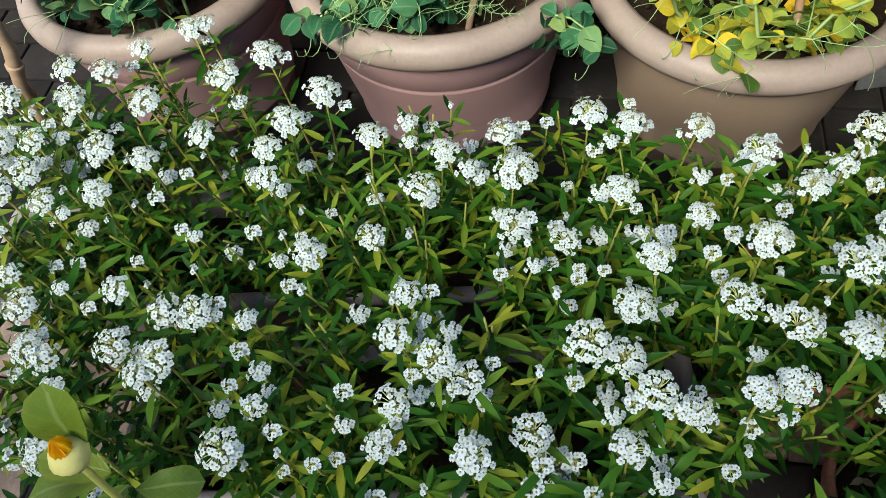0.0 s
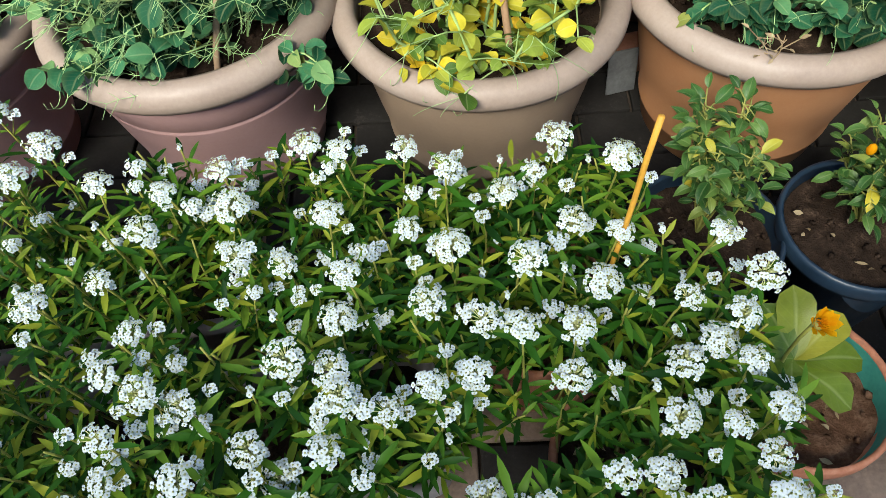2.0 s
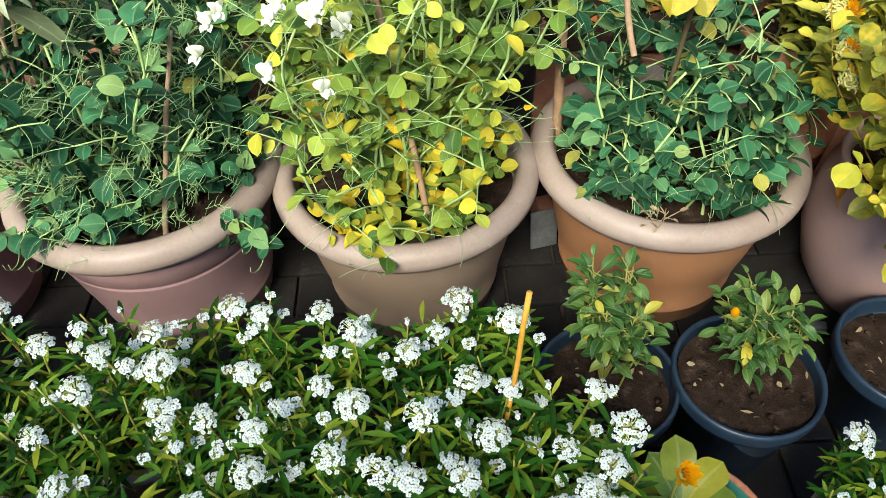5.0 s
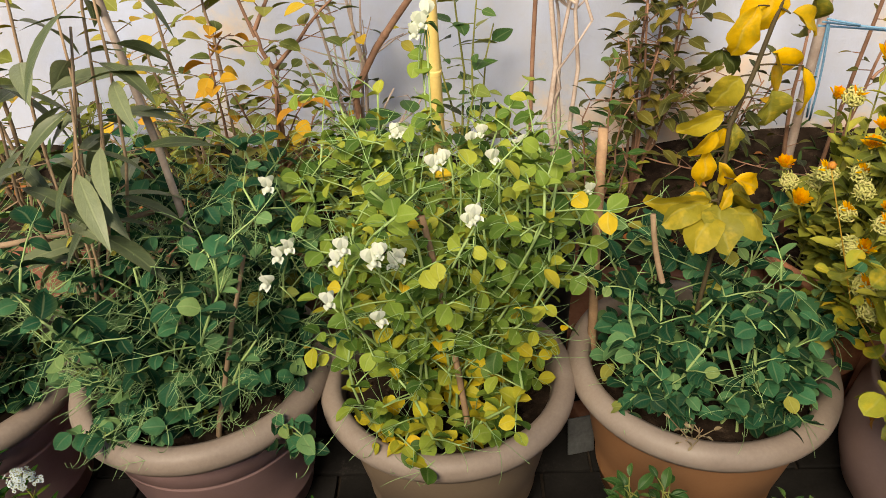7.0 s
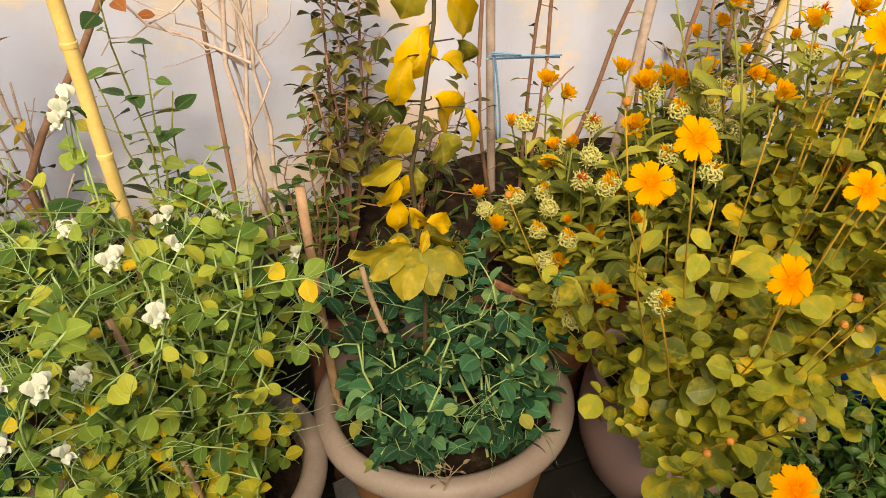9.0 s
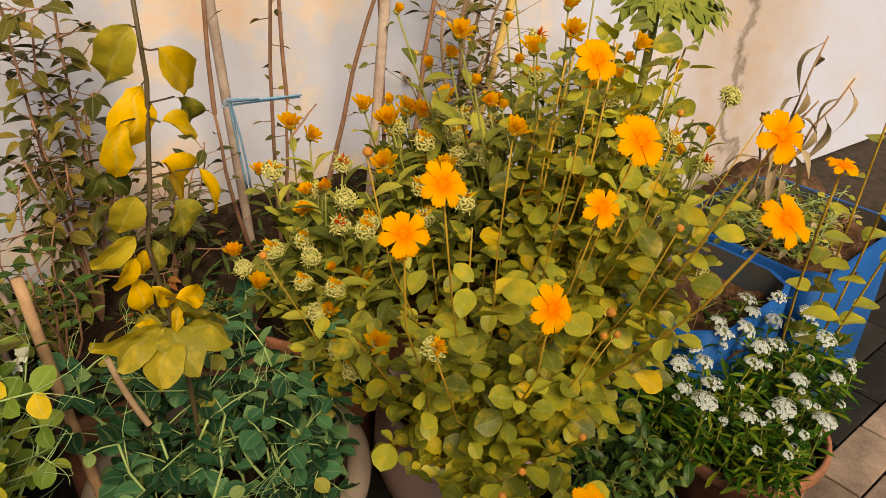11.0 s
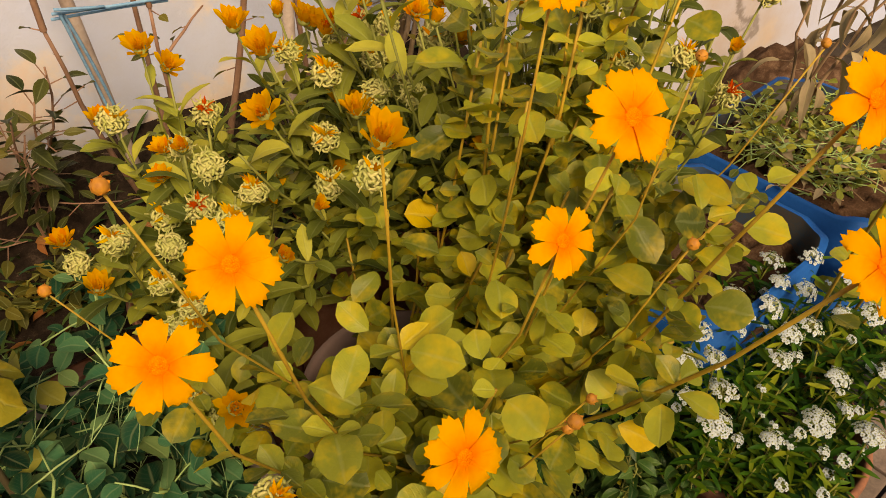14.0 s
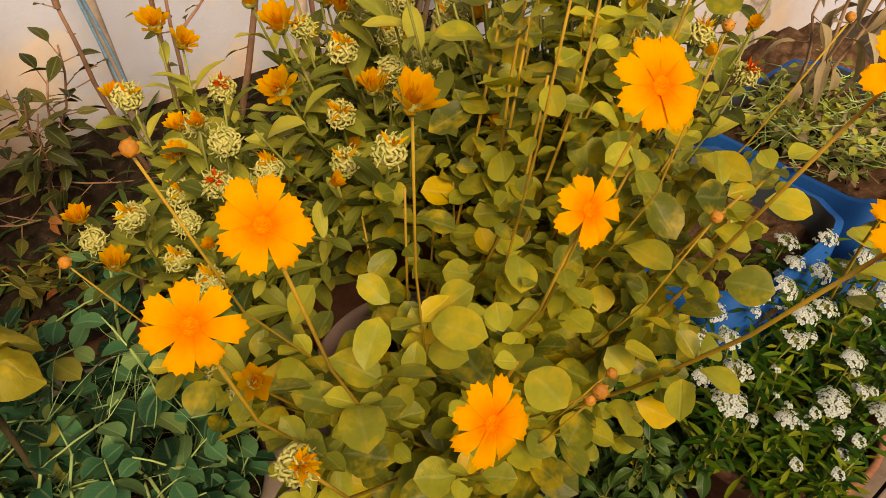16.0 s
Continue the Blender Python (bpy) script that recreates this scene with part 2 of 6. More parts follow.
M_RIM = solid("cream_rim", [(0.25, (0.20, 0.152, 0.125)), (0.5, (0.26, 0.205, 0.17)), (0.75, (0.32, 0.268, 0.23))], scale=9, rough=0.5, relief=0.08, vary=0.04)
M_BLUEPOT = solid("dark_blue_plastic", [(0.3, (0.006, 0.015, 0.030)), (0.7, (0.018, 0.034, 0.056))], scale=20, rough=0.4, relief=0.1, spec=0.5)
M_TUB = solid("bright_blue_plastic", [(0.3, (0.002, 0.055, 0.22)), (0.7, (0.005, 0.09, 0.33))], scale=10, rough=0.55, relief=0.1, spec=0.12)
M_TUB_IN = solid("muddy_blue_plastic", [(0.40, (0.10, 0.075, 0.055)), (0.55, (0.06, 0.075, 0.09)), (0.7, (0.015, 0.08, 0.19))], scale=7, rough=0.7)
M_TERRA = solid("terracotta", [(0.3, (0.15, 0.075, 0.05)), (0.5, (0.30, 0.125, 0.07)), (0.72, (0.42, 0.21, 0.14))], scale=22, rough=0.85, relief=0.4)
M_GREENPAINT = solid("green_painted_inside", [(0.3, (0.03, 0.16, 0.13)), (0.7, (0.06, 0.26, 0.20))], scale=20, rough=0.6)
M_TROUGH = solid("dusty_white_plastic", [(0.25, (0.20, 0.17, 0.16)), (0.75, (0.36, 0.32, 0.31))], scale=12, rough=0.55, relief=0.1)
M_SOIL = solid("dark_soil", [(0.3, (0.007, 0.005, 0.0035)), (0.55, (0.026, 0.017, 0.012)), (0.8, (0.11, 0.075, 0.052))], scale=45, fine=350, rough=0.95, relief=1.0, spec=0.15, vary=0.0, dist=0.006)
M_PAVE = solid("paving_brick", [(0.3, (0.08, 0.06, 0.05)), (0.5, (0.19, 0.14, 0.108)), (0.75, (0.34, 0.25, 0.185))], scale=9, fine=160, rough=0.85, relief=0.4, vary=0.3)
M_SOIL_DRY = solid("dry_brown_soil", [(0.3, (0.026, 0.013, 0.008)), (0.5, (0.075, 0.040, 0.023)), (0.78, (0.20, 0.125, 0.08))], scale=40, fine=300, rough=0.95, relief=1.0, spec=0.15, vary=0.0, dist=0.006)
# near-black brick colour stands in for the shade between the pots
M_PAVE_DARK = solid("shaded_and_grey_paving_brick", [(0.3, (0.006, 0.0055, 0.005)), (0.58, (0.016, 0.0145, 0.0135)), (0.8, (0.07, 0.06, 0.053))], scale=9, fine=160, rough=0.85, relief=0.4, vary=0.25)
M_JOINT = solid("dirt_joint", [(0.3, (0.016, 0.012, 0.009)), (0.7, (0.06, 0.045, 0.034))], scale=30, rough=0.95, relief=0.6, vary=0.0)
M_BRICK = solid("red_brick", [(0.3, (0.20, 0.085, 0.055)), (0.7, (0.34, 0.16, 0.11))], scale=25, rough=0.9, relief=0.5, vary=0.2)
M_PAPER = solid("dirty_plastic_tag", [(0.3, (0.05, 0.052, 0.055)), (0.7, (0.14, 0.145, 0.15))], scale=20, rough=0.6)
M_CLEAR = solid("cloudy_plastic", [(0.3, (0.07, 0.055, 0.04)), (0.7, (0.17, 0.14, 0.105))], scale=12, rough=0.35, spec=0.4)
M_BLACK = solid("black_plastic", [(0.3, (0.008, 0.008, 0.009)), (0.7, (0.02, 0.02, 0.022))], scale=20, rough=0.45)


STAIN_X = 2.25


def wall_material():
    m, n, l, b = material("whitewashed_plaster")
    big, mid, fine = noise_node(n, l, 3.4, 7, 0.66), noise_node(n, l, 9, 6), noise_node(n, l, 90, 5)
    tx, sx = n.new("ShaderNodeTexCoord"), n.new("ShaderNodeSeparateXYZ")
    l.new(tx.outputs["Object"], sx.inputs[0])
    # more of the painted sun patches round x = 0.66
    sun_zone = n.new("ShaderNodeMapRange")
    sun_zone.inputs["From Min"].default_value, sun_zone.inputs["From Max"].default_value = 0.55, 0.12
    l.new(maths(n, l, "ABSOLUTE", maths(n, l, "SUBTRACT", sx.outputs["X"], 0.66), 0), sun_zone.inputs["Value"])
    big = maths(n, l, "SUBTRACT", maths(n, l, "ADD", big, 0.03), maths(n, l, "MULTIPLY", sun_zone.outputs["Result"], 0.10))
    # peach stops paint dappled warm sunlight into the plaster colour
    c = ramp(n, l, big, [(0.33, (0.56, 0.40, 0.31)), (0.41, (0.50, 0.44, 0.41)), (0.47, (0.40, 0.42, 0.51)), (0.7, (0.41, 0.46, 0.62))])
    g = n.new("ShaderNodeMapRange")
    g.inputs["From Min"].default_value, g.inputs["From Max"].default_value = 0.60, 0.72
    l.new(mid, g.inputs["Value"])
    c = mixed(n, l, maths(n, l, "MULTIPLY", g.outputs["Result"], 0.35), c, (0.46, 0.39, 0.33))
    # a damp crack with a brown bloom round it
    tc, sep = n.new("ShaderNodeTexCoord"), n.new("ShaderNodeSeparateXYZ")
    l.new(tc.outputs["Object"], sep.inputs[0])
    off = maths(n, l, "ABSOLUTE", maths(n, l, "ADD", maths(n, l, "SUBTRACT", sep.outputs["X"], STAIN_X), maths(n, l, "MULTIPLY", maths(n, l, "SUBTRACT", noise_node(n, l, 7, 5), 0.5), 0.35)))
    for wide, tone, most in ((0.42, (0.36, 0.28, 0.22), 0.95), (0.03, (0.14, 0.11, 0.09), 1.0)):
        k = n.new("ShaderNodeMapRange")
        k.inputs["From Min"].default_value, k.inputs["From Max"].default_value = wide, wide * 0.3
        l.new(off, k.inputs["Value"])
        c = mixed(n, l, maths(n, l, "MULTIPLY", maths(n, l, "MULTIPLY", k.outputs["Result"], most), maths(n, l, "ADD", mid, 0.25)), c, tone)
    l.new(c, b.inputs["Base Color"])
    b.inputs["Roughness"].default_value = 0.75
    bump(n, l, b, maths(n, l, "ADD", maths(n, l, "MULTIPLY", mid, 0.6), maths(n, l, "MULTIPLY", fine, 0.4)), 0.5, 0.006)
    return m


M_WALL = wall_material()


# ---- building helpers ----
RNG = random.Random(7)


def U(a, b):
    return RNG.uniform(a, b)


class Blade(list):
    """The points of a leaf; uv: for each one, how far across (-1 to 1) and along (0 to 1) the blade it lies."""
    uv = ()


def mark_blade(me, uv):
    at = me.attributes.new("blade", "FLOAT_VECTOR", "POINT")
    at.data.foreach_set("vector", [c for p in uv for c in p])


def mesh_of(name, verts, faces, mat, smooth=True):
    me = bpy.data.meshes.new(name)
    me.from_pydata([tuple(v) for v in verts], [], faces)
    if isinstance(verts, Blade):
        mark_blade(me, verts.uv)
    me.materials.append(mat)
    if smooth:
        me.polygons.foreach_set("use_smooth", [True] * len(me.polygons))
    return me


def child(name, me, parent, m=None, label=""):
    """One mesh object as a part; its pose is given in the world."""
    ob = new(name, me)
    ob.parent = parent
    if parent is not None:
        base = Matrix.Translation(parent.location) if parent.parent is None else Matrix.Translation(parent.parent.location) @ parent.matrix_basis
        ob.matrix_basis = base.inverted() @ (m if m is not None else Matrix.Identity(4))
    elif m is not None:
        ob.matrix_basis = m
    return tagged(ob, label)


def part(name, bm, mat, parent, label="", m=None, smooth=True):
    me = bpy.data.meshes.new(name)
    bm.to_mesh(me)
    bm.free()
    me.materials.append(mat)
    if smooth:
        me.polygons.foreach_set("use_smooth", [True] * len(me.polygons))
    return child(name, me, parent, m, label)


def thing(name, at, label, category, group="", kind=""):
    e = new(name)
    e.location = at
    e.empty_display_size = 0.05
    return tagged(e, label, category, group, kind)


def lathe(profile, n=48, wobble=0.0):
    """Verts and faces of a turned shape from (radius, height) pairs."""
    vs, fs = [], []
    for k, (r, z) in enumerate(profile):
        for i in range(n):
            a = 2 * math.pi * i / n
            rr = r * (1 + wobble * math.sin(2 * a + 1.3))
            vs.append((rr * math.cos(a), rr * math.sin(a), z))
    for k in range(len(profile) - 1):
        for i in range(n):
            j = (i + 1) % n
            fs.append((k * n + i, k * n + j, (k + 1) * n + j, (k + 1) * n + i))
    if profile[0][0] > 1e-4:
        fs.append(tuple(range(n))[::-1])
    return vs, fs


def tube(points, r0, r1, sides=6):
    """Verts and faces of a tapering round stem along points."""
    pts = [Vector(p) for p in points]
    vs, fs, side = [], [], None
    for k, p in enumerate(pts):
        d = (pts[min(k + 1, len(pts) - 1)] - pts[max(k - 1, 0)]).normalized()
        if side is None:
            side = d.orthogonal().normalized()
        side = (side - d * side.dot(d)).normalized()
        up = d.cross(side)
        r = r0 + (r1 - r0) * k / max(1, len(pts) - 1)
        for i in range(sides):
            a = 2 * math.pi * i / sides
            vs.append(p + (side * math.cos(a) + up * math.sin(a)) * r)
    for k in range(len(pts) - 1):
        for i in range(sides):
            j = (i + 1) % sides
            fs.append((k * sides + i, k * sides + j, (k + 1) * sides + j, (k + 1) * sides + i))
    last = len(vs) - sides
    fs.append(tuple(range(last, last + sides)))
    return vs, fs


def bead(r, at, squash=1.0, n=6):
    """A small rounded bud."""
    vs, fs = lathe([(0.001, -r * squash), (r * 0.75, -r * 0.6 * squash), (r, 0), (r * 0.75, r * 0.6 * squash), (0.001, r * squash)], n)
    last = len(vs) - n
    return [Vector(v) + Vector(at) for v in vs], fs[:-1] + [tuple(range(last, last + n))]


def bowed(a, b, sag=0.0, n=7, wobble=0.0, side=None):
    """Points of a soft line from a to b, bent sideways."""
    a, b = Vector(a), Vector(b)
    off = Vector(side) if side else Vector((U(-1, 1), U(-1, 1), U(-0.3, 0.3)))
    out = []
    for i in range(n):
        t = i / (n - 1)
        p = a.lerp(b, t) + off * (sag * 4 * t * (1 - t))
        if wobble and 0 < i < n - 1:
            p += Vector((U(-1, 1), U(-1, 1), U(-1, 1))) * wobble
        out.append(p)
    return out


class Heap:
    """Loose pieces gathered into one mesh."""

    def __init__(self):
        self.v, self.f = Blade(), []
        self.v.uv = []

    def add(self, vs, fs, m=None):
        o = len(self.v)
        self.v.uv += vs.uv if isinstance(vs, Blade) else [(0, 0, 0)] * len(vs)
        self.v += [tuple(m @ Vector(v)) for v in vs] if m is not None else [tuple(v) for v in vs]
        self.f += [tuple(i + o for i in f) for f in fs]

    def put(self, name, mat, parent, label="", kind=""):
        if not self.v:
            return None
        ob = child(name, mesh_of(name, self.v, self.f, mat), parent, None, label)
        return tagged(ob, kind=kind)


def leaf_shape(length, width, fold=0.25, droop=0.2, peak=0.45, n=6, tip=1.0, notch=0.0, wave=0.0):
    """A leaf from its stalk at the origin along +y, face up: five rows across, folded at the midrib, bending down."""
    vs, fs = Blade(), []
    vs.uv = []
    for k in range(n + 1):
        t = k / n
        s = t / peak * 0.5 if t < peak else 0.5 + (t - peak) / (1 - peak) * 0.5
        w = max(0.02, math.sin(math.pi * min(max(s, 0.0), 1.0)) ** (0.75 if s < 0.5 else tip)) * width / 2
        y, z = length * t * (1 - 0.25 * abs(droop) * t), -droop * length * t * t
        for u in (-1, -0.55, 0, 0.55, 1):
            ripple = wave * width * math.sin(9 * t + 2 * u) * abs(u)
            vs.append((u * w, y + notch * abs(u) * length * t, z + fold * abs(u) * w + ripple))
            vs.uv.append((u, t, 1))
    for k in range(n):
        for u in range(4):
            fs.append((k * 5 + u, k * 5 + u + 1, k * 5 + u + 6, k * 5 + u + 5))
    return vs, fs


def crumpled(shape, amount, seed, scale=40):
    """The same leaf, bent and buckled."""
    vs, fs = shape
    o = Vector((seed * 3.7, seed * 1.9, seed * 0.7))
    out = Blade(tuple(Vector(v) + Vector((noise.noise(Vector(v) * scale + o) * 0.5, 0, noise.noise(Vector(v) * scale * 0.8 - o))) * amount) for v in vs)
    out.uv = vs.uv
    return out, fs


def aimed(at, direction, roll=0.0, scale=1.0, up=(0, 0, 1)):
    """A pose at a place with +y along the direction and +z as far up as that allows."""
    y = Vector(direction).normalized()
    u = Vector(up)
    x = y.cross(u)
    if x.length < 1e-3:
        x = Vector((1, 0, 0))
    x.normalize()
    z = x.cross(y)
    rot = Matrix((x, y, z)).transposed().to_4x4()
    return Matrix.Translation(at) @ rot @ Matrix.Rotation(roll, 4, "Y") @ Matrix.Scale(scale, 4)


def around(a, tilt):
    """A direction at the angle a round the upright, tilt radians above the level."""
    return Vector((math.cos(a) * math.cos(tilt), math.sin(a) * math.cos(tilt), math.sin(tilt)))


# ---- setting ----
AX = math.atan(-0.24)  # the wall and the row of pots run a little askew


def wall_y(x):
    return 1.70 - 0.24 * x


def box_bm(sx, sy, sz, bevel=0.0):
    bm = bmesh.new()
    bmesh.ops.create_cube(bm, size=1.0)
    bmesh.ops.scale(bm, vec=(sx, sy, sz), verts=bm.verts)
    if bevel:
        bmesh.ops.bevel(bm, geom=bm.edges[:], offset=bevel, segments=2, affect="EDGES", profile=0.6)
    return bm


def structure(name, bm, mat, label, category, m=None, smooth=False):
    return tagged(part(name, bm, mat, None, label, m, smooth), "", category, "", "structure")


def uneven_sheet(x0, x1, y0, y1, nx, ny, height):
    bm = bmesh.new()
    g = [[bm.verts.new((x0 + (x1 - x0) * i / nx, y0 + (y1 - y0) * j / ny, 0)) for i in range(nx + 1)] for j in range(ny + 1)]
    for row in g:
        for v in row:
            v.co.z = height(v.co.x, v.co.y)
    for j in range(ny):
        for i in range(nx):
            bm.faces.new((g[j][i], g[j][i + 1], g[j + 1][i + 1], g[j + 1][i]))
    return bm


# ground to the horizon, with the paving on it
structure("ground", uneven_sheet(-300, 300, -300, 300, 2, 2, lambda x, y: -0.012), M_JOINT, "bare dusty ground between the paving", "ground")

structure("wall_north", box_bm(9.0, 0.2, 3.2), M_WALL, "weathered whitewashed plaster garden wall with warm sun patches painted in", "wall",
                      Matrix.Translation((0.6, wall_y(0.6) + 0.103, 1.6)) @ Matrix.Rotation(AX, 4, "Z"))

# an unseen plain wall added behind the camera to keep sun off the low pots
structure("wall_south", box_bm(7.0, 0.2, 2.45), M_WALL, "unseen plain wall, added to shade the low pots", "wall", Matrix.Translation((-3.05, -1.7, 1.225)))


def bed_height(x, y):
    d = noise.noise(Vector((x * 4, y * 4, 0.3))) * 0.03 + noise.noise(Vector((x * 14, y * 14, 1.3))) * 0.012
    edge = (wall_y(x) - y)
    bank = 0.05 + 0.09 * min(1.0, max(0.0, (x - 0.75) / 0.35))
    return 0.335 + d + bank * max(0.0, 1 - edge / 0.20)


bed = structure("soil_bed", uneven_sheet(-2.6, 1.80, 0, 0.40, 120, 14, lambda x, y: 0.0), M_SOIL, "raised bed of dark crumbly soil along the wall", "soil bed", smooth=True)
for v in bed.data.vertices:
    y = wall_y(v.co.x) - 0.365 + v.co.y * 0.93
    v.co = (v.co.x, y, bed_height(v.co.x, y))
structure("bed_edge", box_bm(4.5, 0.09, 0.31), M_BRICK, "low red brick edge holding the soil bed", "brick edge",
          Matrix.Translation((-0.44, wall_y(-0.44) - 0.33, 0.155)) @ Matrix.Rotation(AX, 4, "Z"))



def earth_mound(cx, cy, r, h):
    bm = uneven_sheet(-r, r, -r, r, 40, 40, lambda x, y: -0.02 + h * max(0.0, 1 - (x * x + y * y) / (r * r)) ** 0.8 + noise.noise(Vector((x * 18, y * 18, 2))) * 0.03 + noise.noise(Vector((x * 50, y * 50, 5))) * 0.012)
    return tagged(part("earth_mound", bm, M_SOIL_DRY, None, "mound of brown crumbly earth against the wall", Matrix.Translation((cx, cy, 0))), "", "earth")


earth_mound(2.60, 0.80, 0.26, 0.27)

# ---- pots ----
def soil_disc(r, parent, z, bump_h=0.012, mat=None, square=0.0):
    vs, fs = [(0, 0, 0.006)], []
    rings, n = 7, 28
    for k in range(1, rings + 1):
        for i in range(n):
            a = 2 * math.pi * i / n
            q = r * k / rings * (1 + square * (min(1.24, 1 / max(abs(math.cos(a - 0.7854 + 0.663)), abs(math.sin(a - 0.7854 + 0.663)))) - 1))
            p = Vector((q * math.cos(a), q * math.sin(a), 0))
            h = noise.noise(p * 30 + parent.location * 5) * bump_h + noise.noise(p * 90) * bump_h * 0.5
            vs.append((p.x, p.y, h))
    fs += [(0, 1 + i, 1 + (i + 1) % n) for i in range(n)]
    for k in range(rings - 1):
        for i in range(n):
            j = (i + 1) % n
            fs.append((1 + k * n + i, 1 + (k + 1) * n + i, 1 + (k + 1) * n + j, 1 + k * n + j))
    for _ in range(int(60 * r / 0.1)):
        a, q, c = U(0, 6.28), r * 0.95 * math.sqrt(U(0, 1)), U(0.0015, 0.006)
        bv, bf = bead(c, (q * math.cos(a), q * math.sin(a), U(0.0, 0.004)), U(0.5, 0.9), 6)
        o = len(vs)
        vs += [tuple(v + Vector((U(-1, 1), U(-1, 1), U(-1, 1))) * c * 0.3) for v in bv]
        fs += [tuple(i + o for i in f) for f in bf]
    return child("soil", mesh_of("soil", vs, fs, mat or M_SOIL), parent, Matrix.Translation(parent.location + Vector((0, 0, z))), "dark crumbly potting soil")


def big_pot(x, y, mat, label, r=0.212, h=0.315, groove=True, rim_mat=None):
    t = thing("planter_pot", (x, y, 0), label, "plant pot", "big pots in a row")
    k = r / 0.212
    prof = [(0.138, 0.0), (0.142, 0.006), (0.147, 0.045), (0.151, 0.049), (0.152, 0.055), (0.149, 0.060), (0.163, 0.13), (0.175, 0.195)]
    if groove:
        prof += [(0.177, 0.2), (0.1745, 0.203), (0.1785, 0.207)]
    prof += [(0.185, 0.245), (0.190, 0.272)]
    prof += [(0.174, 0.270), (0.150, 0.20), (0.118, 0.02)]
    vs, fs = lathe([(a * k, b * h / 0.315) for a, b in prof], 64)
    child("body", mesh_of("body", vs, fs, mat), t, Matrix.Translation(t.location))
    lip = [(0.176, 0.270), (0.198, 0.266), (0.207, 0.271), (0.2125, 0.281), (0.213, 0.291), (0.209, 0.302), (0.200, 0.310), (0.189, 0.312), (0.180, 0.307), (0.176, 0.298), (0.1735, 0.270)]
    vs, fs = lathe([(a * k, b * h / 0.315) for a, b in lip], 72)
    child("rim", mesh_of("rim", vs, fs[:-1], rim_mat or M_RIM), t, Matrix.Translation(t.location), "thick rounded cream rim")
    soil_disc(0.172 * k, t, 0.268 * h / 0.315)
    return t


POT = dict(p0=(-0.523, 1.050), p1=(-0.081, 1.004), p2=(0.343, 0.943), p3=(0.779, 0.905), p4=(1.17, 0.77))
big_pot(*POT["p0"], M_POT_PINK, "mauve plastic planter with a thick pale rim")
big_pot(*POT["p1"], M_POT_PINK, "dusty pink plastic planter with a rounded pale rim and a groove", 0.224, 0.33)
big_pot(*POT["p2"], M_POT_GREY, "taupe plastic planter with a thick cream rim, full of peas", 0.220, 0.31, groove=False)
big_pot(*POT["p3"], M_POT_ORANGE, "orange-brown plastic planter with a thick cream rim", 0.226, 0.315, groove=False)


def round_pot(x, y):
    t = thing("belly_pot", (x, y, 0), "smooth round-bellied mauve plastic pot", "plant pot")
    prof = [(0.09, 0), (0.10, 0.01), (0.135, 0.07), (0.155, 0.14), (0.16, 0.19), (0.152, 0.25), (0.138, 0.285), (0.142, 0.30), (0.138, 0.306), (0.128, 0.30), (0.125, 0.28), (0.125, 0.2)]
    vs, fs = lathe(prof, 64)
    child("body", mesh_of("body", vs, fs, M_POT_MAUVE), t, Matrix.Translation(t.location))
    soil_disc(0.127, t, 0.265)


round_pot(*POT["p4"])


def small_pot(x, y, r, h, mat, label, group="", inner=None, name="nursery_pot", soil=0.03, earth=None):
    t = thing(name, (x, y, 0), label, "plant pot", group)
    prof = [(0.68 * r, 0), (0.70 * r, 0.004), (0.90 * r, h - 0.03), (0.985 * r, h - 0.028), (1.0 * r, h - 0.02), (1.0 * r, h - 0.006), (0.985 * r, h), (0.94 * r, h), (0.925 * r, h - 0.006)]
    vs, fs = lathe(prof, 40, 0.006)
    child("body", mesh_of("body", vs, fs, mat), t, Matrix.Translation(t.location))
    vs, fs = lathe([(0.922 * r, h - 0.005), (0.90 * r, h - 0.03), (0.80 * r, h * 0.45)], 40)
    child("inside", mesh_of("inside", vs, fs[:-1], inner or mat), t, Matrix.Translation(t.location))
    soil_disc(0.90 * r, t, h - soil, 0.012, earth)
    bits = Heap()
    for _ in range(14):
        a, q = U(0, 6.28), 0.82 * r * math.sqrt(U(0, 1))
        bits.add(*leaf_shape(U(0.006, 0.018), U(0.003, 0.008), 0.5, U(-0.3, 0.5), 0.5, 3), aimed((x + q * math.cos(a), y + q * math.sin(a), h - soil + 0.010), around(U(0, 6.28), U(-0.1, 0.35)), U(-0.8, 0.8)))
    bits.put("debris", M_DRY, t, "scraps of dry leaf on the soil", "stuff")
    return t


NURSERY = "small dark blue pots"
small_pot(0.585, 0.56, 0.105, 0.17, M_BLUEPOT, "dark blue plastic nursery pot with a leafy pepper seedling", NURSERY)
small_pot(0.785, 0.53, 0.108, 0.18, M_BLUEPOT, "dark blue plastic nursery pot with a bushy pepper plant", NURSERY, soil=0.022)
small_pot(1.04, 0.53, 0.105, 0.17, M_BLUEPOT, "dark blue plastic nursery pot with bare soil", NURSERY)
small_pot(1.235, 0.455, 0.105, 0.19, M_BLUEPOT, "dark blue plastic nursery pot full of narrow leaves", NURSERY)
small_pot(0.617, 0.320, 0.10, 0.19, M_TERRA, "chipped terracotta pot, painted green inside", "", M_GREENPAINT, "terracotta_pot", 0.04, M_SOIL_DRY)
small_pot(1.475, 0.365, 0.14, 0.27, M_TERRA, "terracotta pot overgrown with white alyssum", "", None, "terracotta_pot", 0.03)
small_pot(0.335, 0.475, 0.10, 0.20, M_TERRA, "terracotta pot hidden under white alyssum", "", None, "terracotta_pot", 0.03)
